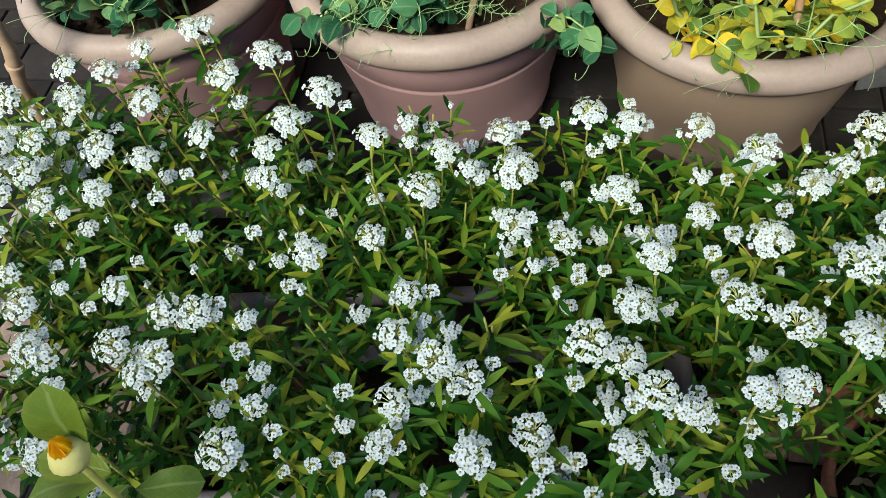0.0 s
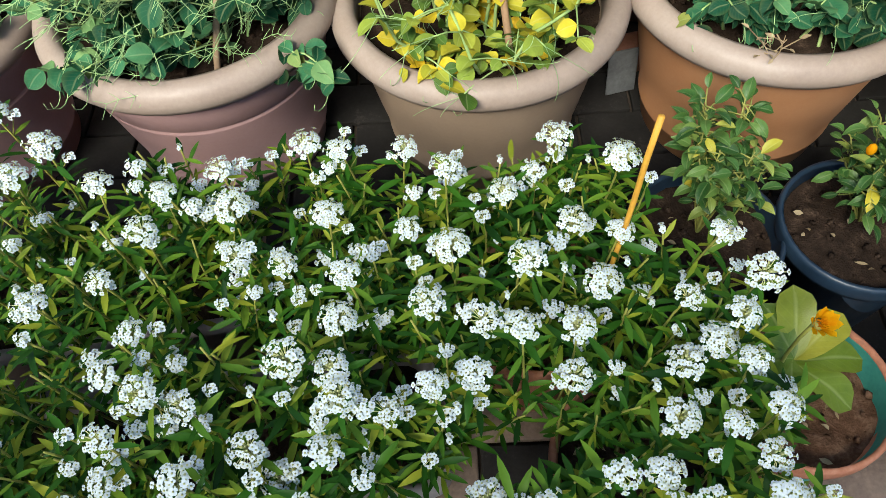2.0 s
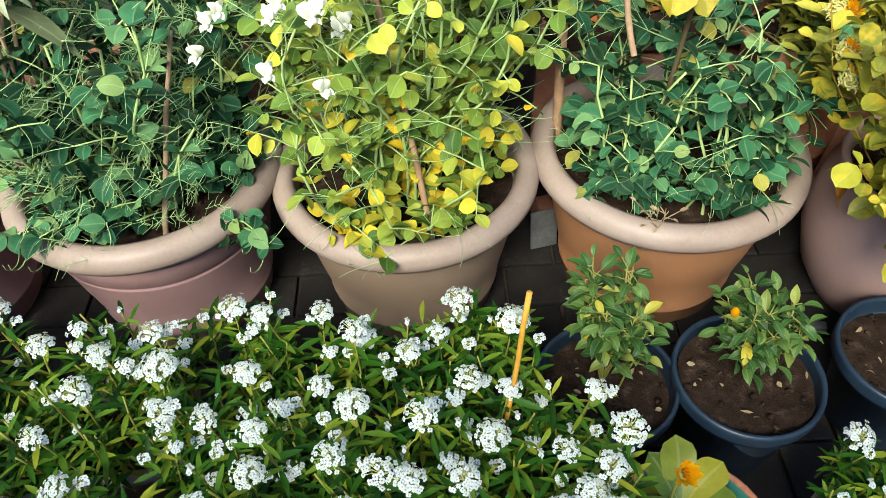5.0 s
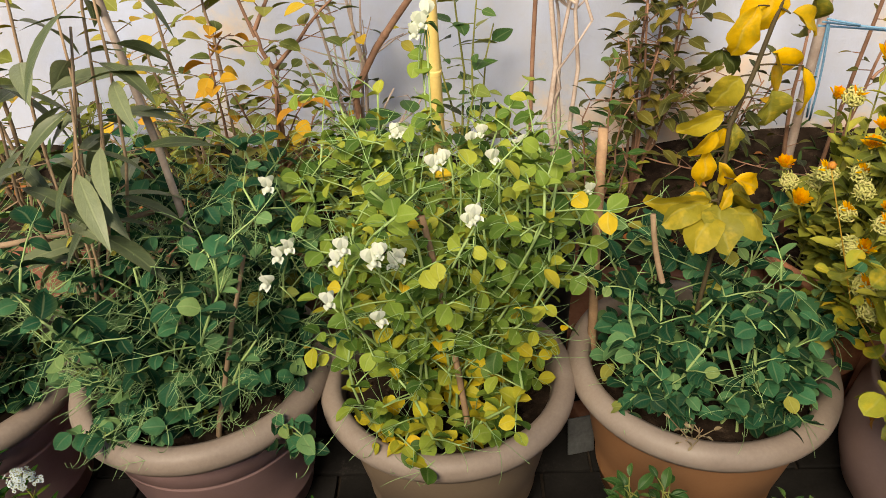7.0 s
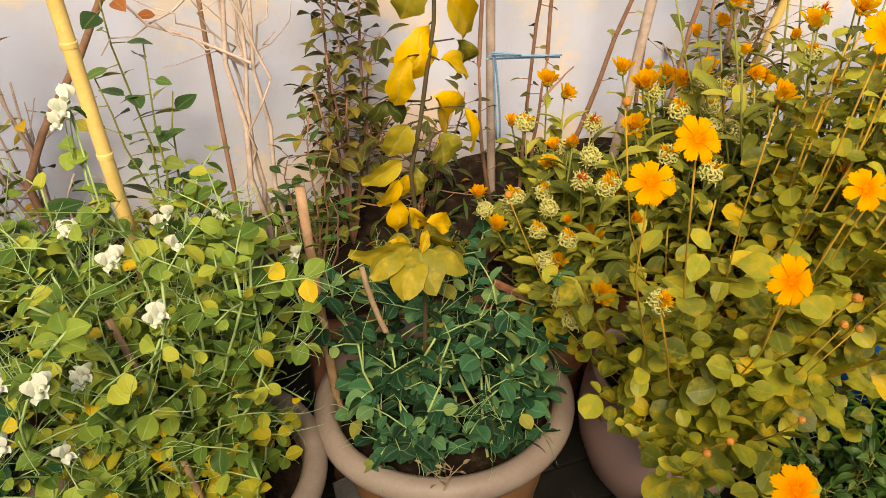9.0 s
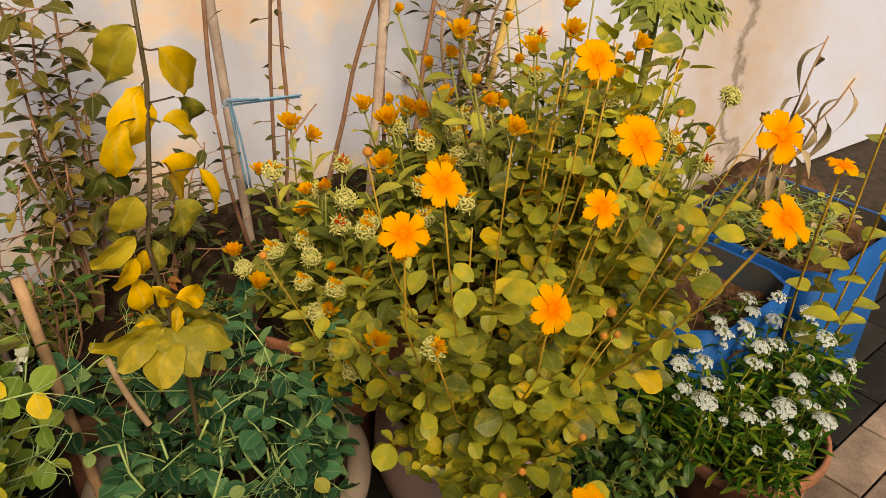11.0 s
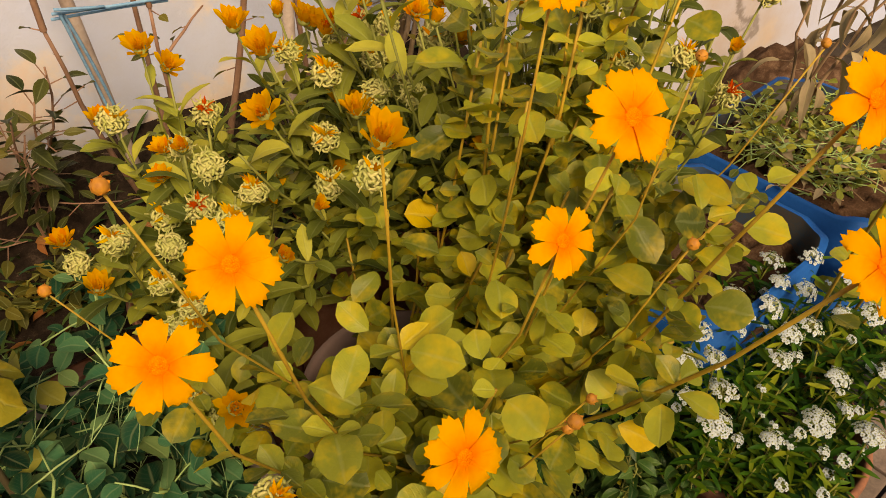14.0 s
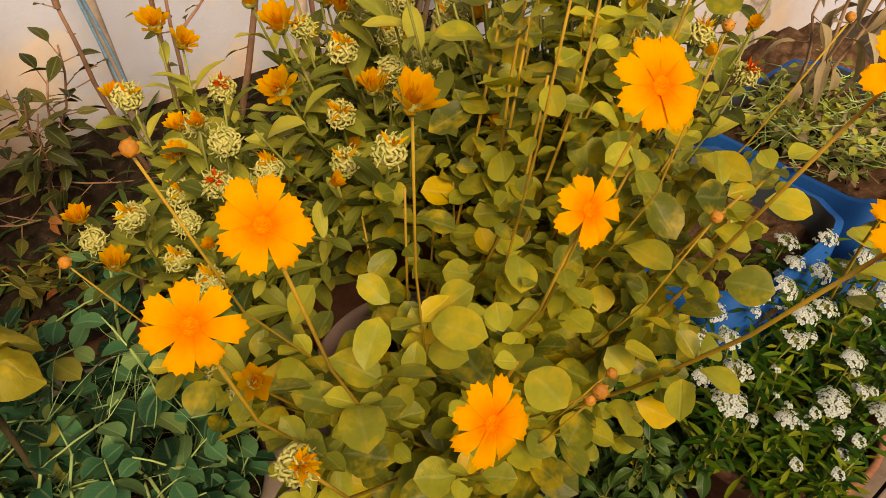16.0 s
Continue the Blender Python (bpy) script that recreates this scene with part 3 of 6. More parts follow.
small_pot(0.42, 0.265, 0.11, 0.20, M_TERRA, "terracotta pot overflowing with white alyssum", "", None, "terracotta_pot", 0.03)
small_pot(1.06, 1.03, 0.12, 0.42, M_TERRA, "tall terracotta pot under the calendulas", "", None, "terracotta_pot", 0.03)
small_pot(1.40, 0.93, 0.13, 0.45, M_TERRA, "tall terracotta pot under the calendulas", "", None, "terracotta_pot", 0.03)
small_pot(0.85, 0.278, 0.09, 0.16, M_CLEAR, "cloudy plastic jar with a trailing alyssum", "", None, "plastic_jar", 0.03)
small_pot(0.56, 1.13, 0.055, 0.47, M_BLACK, "narrow black plastic pot with dry leaves", "", None, "black_pot", 0.05)


def trough(x0, x1, y0, y1, h, label):
    cx, cy = (x0 + x1) / 2, (y0 + y1) / 2
    t = thing("planter_trough", (cx, cy, 0), label, "planter", "long flower troughs")
    lx, ly, n = x1 - x0, y1 - y0, 10

    def ring(inset, z, corner=0.025):
        pts, a, b = [], lx / 2 - inset, ly / 2 - inset
        for sx, sy, a0 in ((1, 1, 0), (-1, 1, 90), (-1, -1, 180), (1, -1, 270)):
            for k in range(5):
                q = radians(a0 + 90 * k / 4)
                pts.append((sx * (a - corner) + corner * math.cos(q), sy * (b - corner) + corner * math.sin(q), z))
        return pts

    rows = [ring(0.022, 0), ring(0.010, h - 0.03), ring(0.0, h - 0.028), ring(-0.004, h - 0.014), ring(-0.002, h), ring(0.008, h + 0.001), ring(0.012, h - 0.006), ring(0.02, h * 0.4)]
    vs = [p for r_ in rows for p in r_]
    m_ = len(rows[0])
    fs = [(k * m_ + i, k * m_ + (i + 1) % m_, (k + 1) * m_ + (i + 1) % m_, (k + 1) * m_ + i) for k in range(len(rows) - 1) for i in range(m_)]
    child("box", mesh_of("box", vs, fs, M_TROUGH), t, Matrix.Translation(t.location))
    s_ = ring(0.015, h - 0.035)
    child("soil", mesh_of("soil", s_, [tuple(range(m_))], M_SOIL), t, Matrix.Translation(t.location), "dark soil")


trough(-0.43, 0.20, 0.268, 0.45, 0.19, "dusty white plastic trough of white alyssum")
trough(-0.66, 0.0, 0.50, 0.66, 0.21, "dusty white plastic trough of white alyssum")


# square blue tubs, cut from drums
def tub(cx, cy, size, h, label, soil):
    t = thing("blue_tub", (cx, cy, 0), label, "tub", "cut blue plastic tubs")
    half, rows = size / 2, []
    for inset, z in ((0.012, 0), (0.004, 0.02), (0.0, h * 0.5), (0.0, h), (0.004, h + 0.001)):
        r_ = []
        for a0 in (0, 90, 180, 270):
            for k in range(7):
                q, c = radians(a0 + 90 * k / 6), 0.055
                sx, sy = (1 if a0 in (0, 270) else -1), (1 if a0 in (0, 90) else -1)
                jag = 0.004 * math.sin(5 * q + cx * 20) if z >= h else 0
                r_.append((sx * (half - inset - c) + c * math.cos(q), sy * (half - inset - c) + c * math.sin(q), z + jag))
        rows.append(r_)
    inner = [[(x * 0.965, y * 0.965, z) for x, y, z in rows[-1]], [(x * 0.95, y * 0.95, h * 0.4) for x, y, z in rows[-1]]]
    n = len(rows[0])
    rot = Matrix.Translation(t.location) @ Matrix.Rotation(radians(-7), 4, "Z")

    def skin(rr):
        return [p for r_ in rr for p in r_], [(k * n + i, k * n + (i + 1) % n, (k + 1) * n + (i + 1) % n, (k + 1) * n + i) for k in range(len(rr) - 1) for i in range(n)]

    child("shell", mesh_of("shell", *skin(rows + inner[:1]), M_TUB), t, rot)
    child("inside", mesh_of("inside", *skin(inner), M_TUB_IN), t, rot, "mud-stained inner face")
    soil_disc(size * 0.475, t, h - soil, 0.03, M_SOIL_DRY, 1.0)
    return t


tub(1.607, 0.566, 0.285, 0.42, "bright blue cut plastic tub with bare brown soil", 0.06)
tub(1.955, 0.530, 0.35, 0.42, "bright blue cut plastic tub with low weeds", 0.03)

# ---- plants: shared pieces ----
def small_leaf(length, width, droop=0.2, fold=0.3):
    """A narrow leaf of few faces."""
    vs, fs = Blade(), []
    vs.uv = []
    for t, w in ((0, 0.12), (0.3, 0.8), (0.6, 1.0), (0.85, 0.6), (1.0, 0.05)):
        for u in (-1, 0, 1):
            vs.append((u * w * width / 2, length * t, -droop * length * t * t + fold * abs(u) * w * width / 2))
            vs.uv.append((u, t, 1))
    for k in range(4):
        for u in range(2):
            fs.append((k * 3 + u, k * 3 + u + 1, k * 3 + u + 4, k * 3 + u + 3))
    return vs, fs


def spiral_dome(n, r, flat=0.6, reach=1.0):
    """Places and directions spread over the upper part of a flattened ball."""
    out = []
    for i in range(n):
        z = 1 - (i + 0.5) / n * reach
        q = math.sqrt(max(0, 1 - z * z))
        a = i * 2.39996
        d = Vector((q * math.cos(a), q * math.sin(a), z))
        out.append((Vector((d.x * r, d.y * r, d.z * r * flat)), d))
    return out


def two_tone(name, parts_):
    """One mesh of several (verts, faces, material) lots."""
    vs, fs, mats, idx = [], [], [], []
    for v, f, m in parts_:
        o = len(vs)
        vs += [tuple(p) for p in v]
        fs += [tuple(i + o for i in q) for q in f]
        if m not in mats:
            mats.append(m)
        idx += [mats.index(m)] * len(f)
    me = bpy.data.meshes.new(name)
    me.from_pydata(vs, [], fs)
    for m in mats:
        me.materials.append(m)
    me.polygons.foreach_set("material_index", idx)
    me.polygons.foreach_set("use_smooth", [True] * len(fs))
    return me


def umbel(seed, r, n, eye=True):
    """A domed head of tiny four-petalled white flowers round green buds."""
    rg = random.Random(seed)
    petals, buds = Heap(), Heap()
    for p, d in spiral_dome(n, r, 0.42, 1.0):
        if (eye and d.z > 0.955) or (d.z < 0.3 and rg.random() < 0.35) or rg.random() < 0.10:
            continue
        p = p * rg.uniform(0.80, 1.20) + Vector((rg.uniform(-1, 1), rg.uniform(-1, 1), rg.uniform(-1, 1))) * 0.0017
        d = (d + Vector((0, 0, 0.5))).normalized()
        base = aimed(p, d.orthogonal(), 0, 1, d)
        spin = rg.uniform(0, 1.6)
        s_ = rg.uniform(0.92, 1.15)
        for k in range(4):
            m = base @ Matrix.Rotation(spin + k * math.pi / 2, 4, "Z")
            petals.add([(0, 0.0002, -0.0002), (0.0014 * s_, 0.0012 * s_, 0.0005), (0.0013 * s_, 0.0026 * s_, 0.0004), (0, 0.0030 * s_, 0.0002), (-0.0013 * s_, 0.0026 * s_, 0.0004), (-0.0014 * s_, 0.0012 * s_, 0.0005)], [(0, 1, 2, 3, 4, 5)], m)
        buds.add(*bead(0.00042, p + d * 0.0005, 1, 4))
        buds.add(*tube([(0, 0, -r * 0.7), p * 0.6, p], 0.0004, 0.0004, 3))
    if eye:
        for p, d in spiral_dome(7, r * 0.28, 1.2, 0.8):
            buds.add(*bead(0.0010, p + Vector((0, 0, r * 0.12)), 1.2, 4))
    return two_tone("flower_head", [(petals.v, petals.f, M_WHITE_PETAL), (buds.v, buds.f, M_ALY_EYE)])


UMBELS = [umbel(1, 0.0150, 62), umbel(2, 0.0165, 74, False), umbel(3, 0.0125, 44, False), umbel(4, 0.014, 54, False), umbel(8, 0.0160, 50), umbel(9, 0.0110, 34, False), umbel(10, 0.0145, 38, False)]
TUFTS = [umbel(5, 0.007, 11, False), umbel(6, 0.009, 17, False), umbel(7, 0.004, 5, False)]
ALY_LEAVES = [small_leaf(0.030, 0.0064, 0.15), small_leaf(0.036, 0.0074, 0.3), small_leaf(0.024, 0.0052, 0.05)]


def alyssum(at, heads, fill, label, top=0.385, soil=0.18, tufts=1.5, leaf_scale=1.0):
    """White alyssum: heads at their places; fill: (x, y) of more leafy shoots."""
    t = thing("alyssum_plant", at, label, "flowering plant", "white alyssum")
    stems, leaves = Heap(), Heap()

    def shoot(tip, lean=0.03):
        foot = Vector((tip.x + U(-lean, lean), tip.y + U(-lean * 0.2, lean * 1.4), soil))
        pts = bowed(foot, tip, U(0.0, 0.012), 6)
        stems.add(*tube(pts, 0.0017, 0.0012, 4))
        n = RNG.randint(15, 21)
        a = U(0, 6.28)
        for k in range(n):
            f = 0.28 + 0.68 * k / n
            i = min(int(f * 5), 4)
            p = pts[i].lerp(pts[i + 1], f * 5 - i)
            a += 2.4
            vs, fs = RNG.choice(ALY_LEAVES)
            leaves.add(vs, fs, aimed(p, around(a, U(0.0, 0.85)), U(-0.5, 0.5), U(0.75, 1.2) * leaf_scale))
        return pts

    for x, y, z in heads:
        tip = Vector((x, y, z))
        pts = shoot(tip)
        d = (pts[-1] - pts[-2]).normalized() + Vector((U(-0.2, 0.2), -0.25 + U(-0.2, 0.2), 0.35))
        child("flower_head", RNG.choice(UMBELS), t, aimed(tip, d.orthogonal(), 0, U(0.88, 1.16), d))
        for _ in range(RNG.randint(0, 2)):
            q = tip + Vector((U(-0.022, 0.022), U(-0.022, 0.022), U(-0.035, -0.008)))
            stems.add(*tube([pts[-2], q], 0.0008, 0.0006, 3))
            child("flower_head", RNG.choice(TUFTS), t, aimed(q, (1, 0.1, 0), 0, U(0.8, 1.1), (U(-0.4, 0.4), -0.4, 1)))
    for x, y in fill:
        tip = Vector((x, y, top + U(-0.075, -0.005)))
        shoot(tip)
        if RNG.random() < 0.36 * tufts:
            child("flower_head", RNG.choice(TUFTS), t, aimed(tip, (1, 0.1, 0), 0, U(0.8, 1.25), (U(-0.4, 0.4), -0.4, 1)))
    stems.put("stem_tangle", M_ALY_STEM, t, kind="stuff")
    leaves.put("foliage", M_ALY_LEAF, t, "narrow green leaves", "stuff")


def scatter(n, x0, x1, y0, y1):
    return [(U(x0, x1), U(y0, y1)) for _ in range(n)]


BACK_HEADS = [(0.132, 0.586, 0.398), (-0.181, 0.631, 0.418), (-0.132, 0.593, 0.389), (-0.183, 0.452, 0.385), (-0.226, 0.521, 0.416), (-0.238, 0.571, 0.402),
              (-0.220, 0.607, 0.403), (-0.307, 0.688, 0.396), (-0.073, 0.514, 0.400), (-0.128, 0.480, 0.368), (0.014, 0.488, 0.366), (-0.052, 0.553, 0.407),
              (0.005, 0.578, 0.403), (0.017, 0.530, 0.400), (0.094, 0.612, 0.385), (0.116, 0.507, 0.394), (0.062, 0.470, 0.365), (0.203, 0.589, 0.381)]
LEFT_HEADS = [(-0.502, 0.709), (-0.472, 0.645), (-0.359, 0.763), (-0.415, 0.734), (-0.303, 0.684), (-0.390, 0.648), (-0.261, 0.712), (-0.314, 0.594), (-0.425, 0.586),
              (-0.498, 0.555), (-0.467, 0.517), (-0.411, 0.525), (-0.370, 0.567), (-0.345, 0.77), (-0.48, 0.66), (-0.52, 0.53), (-0.545, 0.60), (-0.56, 0.665), (-0.535, 0.565), (-0.505, 0.60), (-0.45, 0.70)]
LEFT_FRONT = [(-0.461, 0.405), (-0.420, 0.349), (-0.369, 0.418), (-0.315, 0.392), (-0.283, 0.391), (-0.355, 0.359), (-0.327, 0.331), (-0.399, 0.312), (-0.212, 0.301),
              (-0.234, 0.263), (-0.392, 0.259), (-0.44, 0.36), (-0.31, 0.345), (-0.485, 0.44), (-0.50, 0.39), (-0.475, 0.33)]
FRONT_HEADS = [(-0.089, 0.415, 0.367), (-0.092, 0.353, 0.407), (-0.053, 0.325, 0.418), (-0.030, 0.325, 0.379), (-0.088, 0.292, 0.411), (-0.024, 0.249, 0.404),
               (-0.109, 0.274, 0.351), (0.072, 0.340, 0.415), (0.024, 0.284, 0.357), (0.045, 0.266, 0.317), (0.098, 0.260, 0.390), (0.154, 0.288, 0.391),
               (0.132, 0.409, 0.430), (0.117, 0.389, 0.384), (0.119, 0.292, 0.429), (0.203, 0.384, 0.398), (0.197, 0.292, 0.422), (0.106, 0.345, 0.37)]
MID_HEADS = [(0.241, 0.525, 0.420), (0.194, 0.496, 0.360), (0.374, 0.589, 0.370), (0.367, 0.474, 0.366), (0.233, 0.435, 0.411), (0.303, 0.410, 0.408), (0.253, 0.368, 0.380),
             (0.30, 0.52, 0.37), (0.34, 0.55, 0.36), (0.41, 0.45, 0.37), (0.38, 0.40, 0.36), (0.43, 0.53, 0.39), (0.25, 0.55, 0.37)]
EDGE_HEADS = [(0.283, 0.336, 0.420), (0.235, 0.310, 0.389), (0.339, 0.345, 0.384), (0.326, 0.296, 0.386), (0.337, 0.198, 0.414), (0.379, 0.201, 0.383), (0.232, 0.216, 0.326),
              (0.280, 0.196, 0.358), (0.499, 0.418, 0.391), (0.516, 0.359, 0.408), (0.468, 0.317, 0.367), (0.481, 0.284, 0.393), (0.440, 0.224, 0.410), (0.500, 0.243, 0.377),
              (0.462, 0.161, 0.404), (0.400, 0.164, 0.409), (0.43, 0.30, 0.37), (0.45, 0.36, 0.38), (0.49, 0.33, 0.39), (0.41, 0.25, 0.37), (0.47, 0.20, 0.39)]
alyssum((-0.30, 0.58, 0.175), BACK_HEADS + [(x, y, 0.40) for x, y in LEFT_HEADS], scatter(135, -0.56, 0.14, 0.47, 0.66) + scatter(16, -0.56, -0.3, 0.66, 0.76) + scatter(30, -0.64, -0.46, 0.48, 0.72),
        "white sweet alyssum in bloom, filling a trough")
alyssum((-0.12, 0.36, 0.165), FRONT_HEADS + [(x, y, 0.385) for x, y in LEFT_FRONT], scatter(145, -0.47, 0.22, 0.25, 0.47) + scatter(30, -0.47, 0.24, 0.20, 0.27) + scatter(14, -0.53, -0.45, 0.28, 0.47),
        "white sweet alyssum in bloom, spilling over a trough")
alyssum((0.335, 0.475, 0.17), MID_HEADS, scatter(90, 0.12, 0.46, 0.38, 0.60), "white sweet alyssum in bloom over a terracotta pot", 0.375)
alyssum((0.42, 0.265, 0.17), EDGE_HEADS, scatter(90, 0.20, 0.54, 0.15, 0.42), "white sweet alyssum in bloom round a terracotta pot", 0.37)
RIGHT_HEADS = [(1.613, 0.459, 0.422), (1.313, 0.384, 0.422), (1.606, 0.350, 0.395), (1.57, 0.43, 0.43), (1.53, 0.47, 0.41), (1.48, 0.44, 0.43), (1.44, 0.47, 0.41), (1.40, 0.43, 0.42),
               (1.37, 0.40, 0.41), (1.34, 0.43, 0.40), (1.50, 0.38, 0.42), (1.45, 0.37, 0.42), (1.55, 0.37, 0.40), (1.60, 0.40, 0.41), (1.42, 0.30, 0.39), (1.50, 0.31, 0.39),
               (1.56, 0.27, 0.38), (1.36, 0.33, 0.39), (1.66, 0.42, 0.42), (1.64, 0.32, 0.39), (1.47, 0.25, 0.36), (1.68, 0.37, 0.40), (1.53, 0.42, 0.42), (1.38, 0.46, 0.41)]
alyssum((1.475, 0.365, 0.24), RIGHT_HEADS, scatter(125, 1.31, 1.68, 0.24, 0.50), "white sweet alyssum in bloom, beside the blue tub", 0.40, 0.25, 1.2)
alyssum((0.85, 0.278, 0.12), [(0.752, 0.30, 0.24), (0.83, 0.37, 0.27), (0.89, 0.30, 0.28)], scatter(26, 0.77, 0.92, 0.22, 0.36), "small trailing alyssum in a plastic jar", 0.27, 0.12)


# ---- peas ----
PEA_LEAF = leaf_shape(0.038, 0.0300, 0.2, 0.3, 0.46, 7, 0.52)
PEA_STIP = leaf_shape(0.042, 0.0310, 0.45, 0.25, 0.42, 7, 0.55, wave=0.03)
PEA_LEAF, PEA_STIP = crumpled(PEA_LEAF, 0.005, 3, 42), crumpled(PEA_STIP, 0.007, 4, 42)
PEA_MESH = {}
M_PEA_GOLD = foliage("pea_leaf_gold", [(0, (0.30, 0.31, 0.03)), (0.6, (0.50, 0.42, 0.03)), (1, (0.70, 0.44, 0.01))], 0.5, 0.4)
for key, mat in (("blue", M_PEA_BLUE), ("yellow", M_PEA_YELLOW), ("gold", M_PEA_GOLD)):
    PEA_MESH[key] = [mesh_of("leaf", *PEA_LEAF, mat), mesh_of("leaf", *PEA_STIP, mat)]


def curl(at, d, length, turns):
    """A tendril that ends in a curl."""
    d = Vector(d).normalized()
    side = d.orthogonal().normalized()
    pts, p, ang = [], Vector(at), 0.0
    n = 9
    for i in range(n):
        pts.append(p.copy())
        ang += (turns * 6.28 / n) * (i / n) ** 2 * 2
        p = p + (d * math.cos(ang) + side * math.sin(ang)) * (length / n)
    return pts


def pea_flower(seed):
    """A pale pea blossom: a broad upright standard, two wings and a keel."""
    h = Heap()
    for a in (-0.55, 0.55):
        h.add(*leaf_shape(0.022, 0.020, 0.35, -0.35, 0.55, 5, 0.6), Matrix.Rotation(a, 4, "Z") @ Matrix.Rotation(0.9, 4, "X"))
    for a in (-0.4, 0.4):
        h.add(*leaf_shape(0.015, 0.010, 0.5, 0.3, 0.5, 4, 0.8), Matrix.Rotation(a, 4, "Z") @ Matrix.Rotation(0.2, 4, "X"))
    h.add(*leaf_shape(0.012, 0.008, 0.8, -0.3, 0.5, 4, 0.8), Matrix.Rotation(0.05, 4, "X"))
    g = Heap()
    h.add(*bead(0.0045, (0, 0.008, 0.003), 0.9, 6))
    g.add(*bead(0.003, (0, -0.003, 0), 1.0))
    return two_tone("flower", [(h.v, h.f, M_CREAM_PETAL), (g.v, g.f, M_PEA_STEM)])


PEA_FLOWER = pea_flower(1)


def pea_plant(pot, n_stems, height, tone, label, spread=0.1, tendrils=1.0, flowers=(), most=240, low=6, hair=0, lift=0.27, clusters=(), over=0):
    x0, y0 = POT[pot]
    t = thing("pea_plant", (x0, y0, lift), label, "pea plant", "peas in the big pots")
    stems, curls, rest, count = Heap(), Heap(), Heap(), 0

    def put_leaf(kind, m):
        nonlocal count
        count += 1
        if tone == "yellow":
            m = m @ Matrix.Scale(0.82 if m.translation.z > lift + 0.16 else 0.9, 4)
        if tone == "yellow" and m.translation.z < lift + 0.26 and RNG.random() < 0.42 - 1.6 * max(0.0, m.translation.z - lift - 0.06):
            child("leaf", PEA_MESH["gold"][kind], t, m, "fading yellow leaf")
        elif count <= most:
            child("leaf", PEA_MESH[tone][kind], t, m)
        else:
            rest.add(*(PEA_LEAF, PEA_STIP)[kind], m)

    for s in range(int(n_stems * 0.9)):
        a, q = U(0, 6.28), 0.14 * math.sqrt(U(0.02, 1))
        p = Vector((x0 + q * math.cos(a), y0 + q * math.sin(a), lift - 0.005))
        goal = height * (U(0.65, 1.0) if s >= low else U(0.2, 0.45))
        d = (around(a, 1.15 if s >= low else 0.6) + Vector((0, 0, 0.4 if s >= low else 0))).normalized()
        pts, side = [p.copy()], 1
        while p.z < lift + goal and len(pts) < 26:
            d = (d + Vector((U(-0.35, 0.35), U(-0.35, 0.35), U(0.0, 0.30) if s >= low else U(-0.25, 0.35)))).normalized()
            out = Vector((p.x - x0, p.y - y0, 0))
            if out.length > 0.12 + spread or (out.length > 0.13 and p.z < lift + 0.09):
                d = (d - out.normalized() * 0.45 + Vector((0, 0, 0.15))).normalized()
            p = p + d * U(0.034, 0.05)
            pts.append(p.copy())
            side = -side
            b = math.atan2(d.y, d.x) + side * U(0.9, 2.0) if abs(d.z) < 0.95 else U(0, 6.28)
            for k in (-1, 1):
                put_leaf(1, aimed(p, around(b + k * 1.2, U(0.1, 1.2)), U(-0.9, 0.9), U(0.5, 1.05)))
            arm = around(b, U(0.1, 0.8))
            end = p + arm * U(0.04, 0.085)
            stems.add(*tube([p, p.lerp(end, 0.5) + Vector((0, 0, 0.003)), end], 0.0013, 0.0010, 4))
            for f in ((0.6, 1.0) if RNG.random() < 0.5 else (0.85,)):
                for k in (-1, 1):
                    put_leaf(0, aimed(p.lerp(end, f), around(b + k * U(0.7, 1.3), U(-0.6, 0.7)), U(-0.8, 0.8), U(0.5, 1.08)))
            for _ in range(RNG.choice((1, 2, 3)) if RNG.random() < tendrils else 0):
                curls.add(*tube(curl(end, around(b + U(-0.8, 0.8), U(-0.2, 0.9)), U(0.04, 0.10), U(0.0, 0.4)), 0.0006, 0.0004, 3))
        if len(pts) > 2:
            stems.add(*tube(pts, 0.0027, 0.0018, 5))
    for x, y, z in list(clusters) + [(x0 + U(0.13, 0.20) * math.cos(a), y0 + U(0.13, 0.20) * math.sin(a), lift + U(0.05, 0.13)) for a in [U(3.3, 6.1) for _ in range(over)]]:
        c = Vector((x, y, z))
        foot = Vector((x0 + (x - x0) * 0.6, y0 + (y - y0) * 0.6, lift))
        line = bowed(foot, c, 0.02, 6, 0.002, (0, 0, 1))
        stems.add(*tube(line, 0.002, 0.0013, 5))
        for p in line[2:]:
            b = U(0, 6.28)
            for k in (-1, 1):
                put_leaf(1, aimed(p, around(b + k * 1.2, U(-0.6, 0.5)), U(-0.8, 0.8), U(0.6, 0.92)))
                put_leaf(0, aimed(p + Vector((U(-0.02, 0.02), U(-0.02, 0.01), U(-0.02, 0.01))), around(b + 1.5 + k, U(-0.9, 0.3)), U(-0.8, 0.8), U(0.6, 0.9)))
        curls.add(*tube(curl(c, (U(-0.3, 0.3), -0.4, -0.8), U(0.05, 0.09), 1.2), 0.0008, 0.0005, 3))
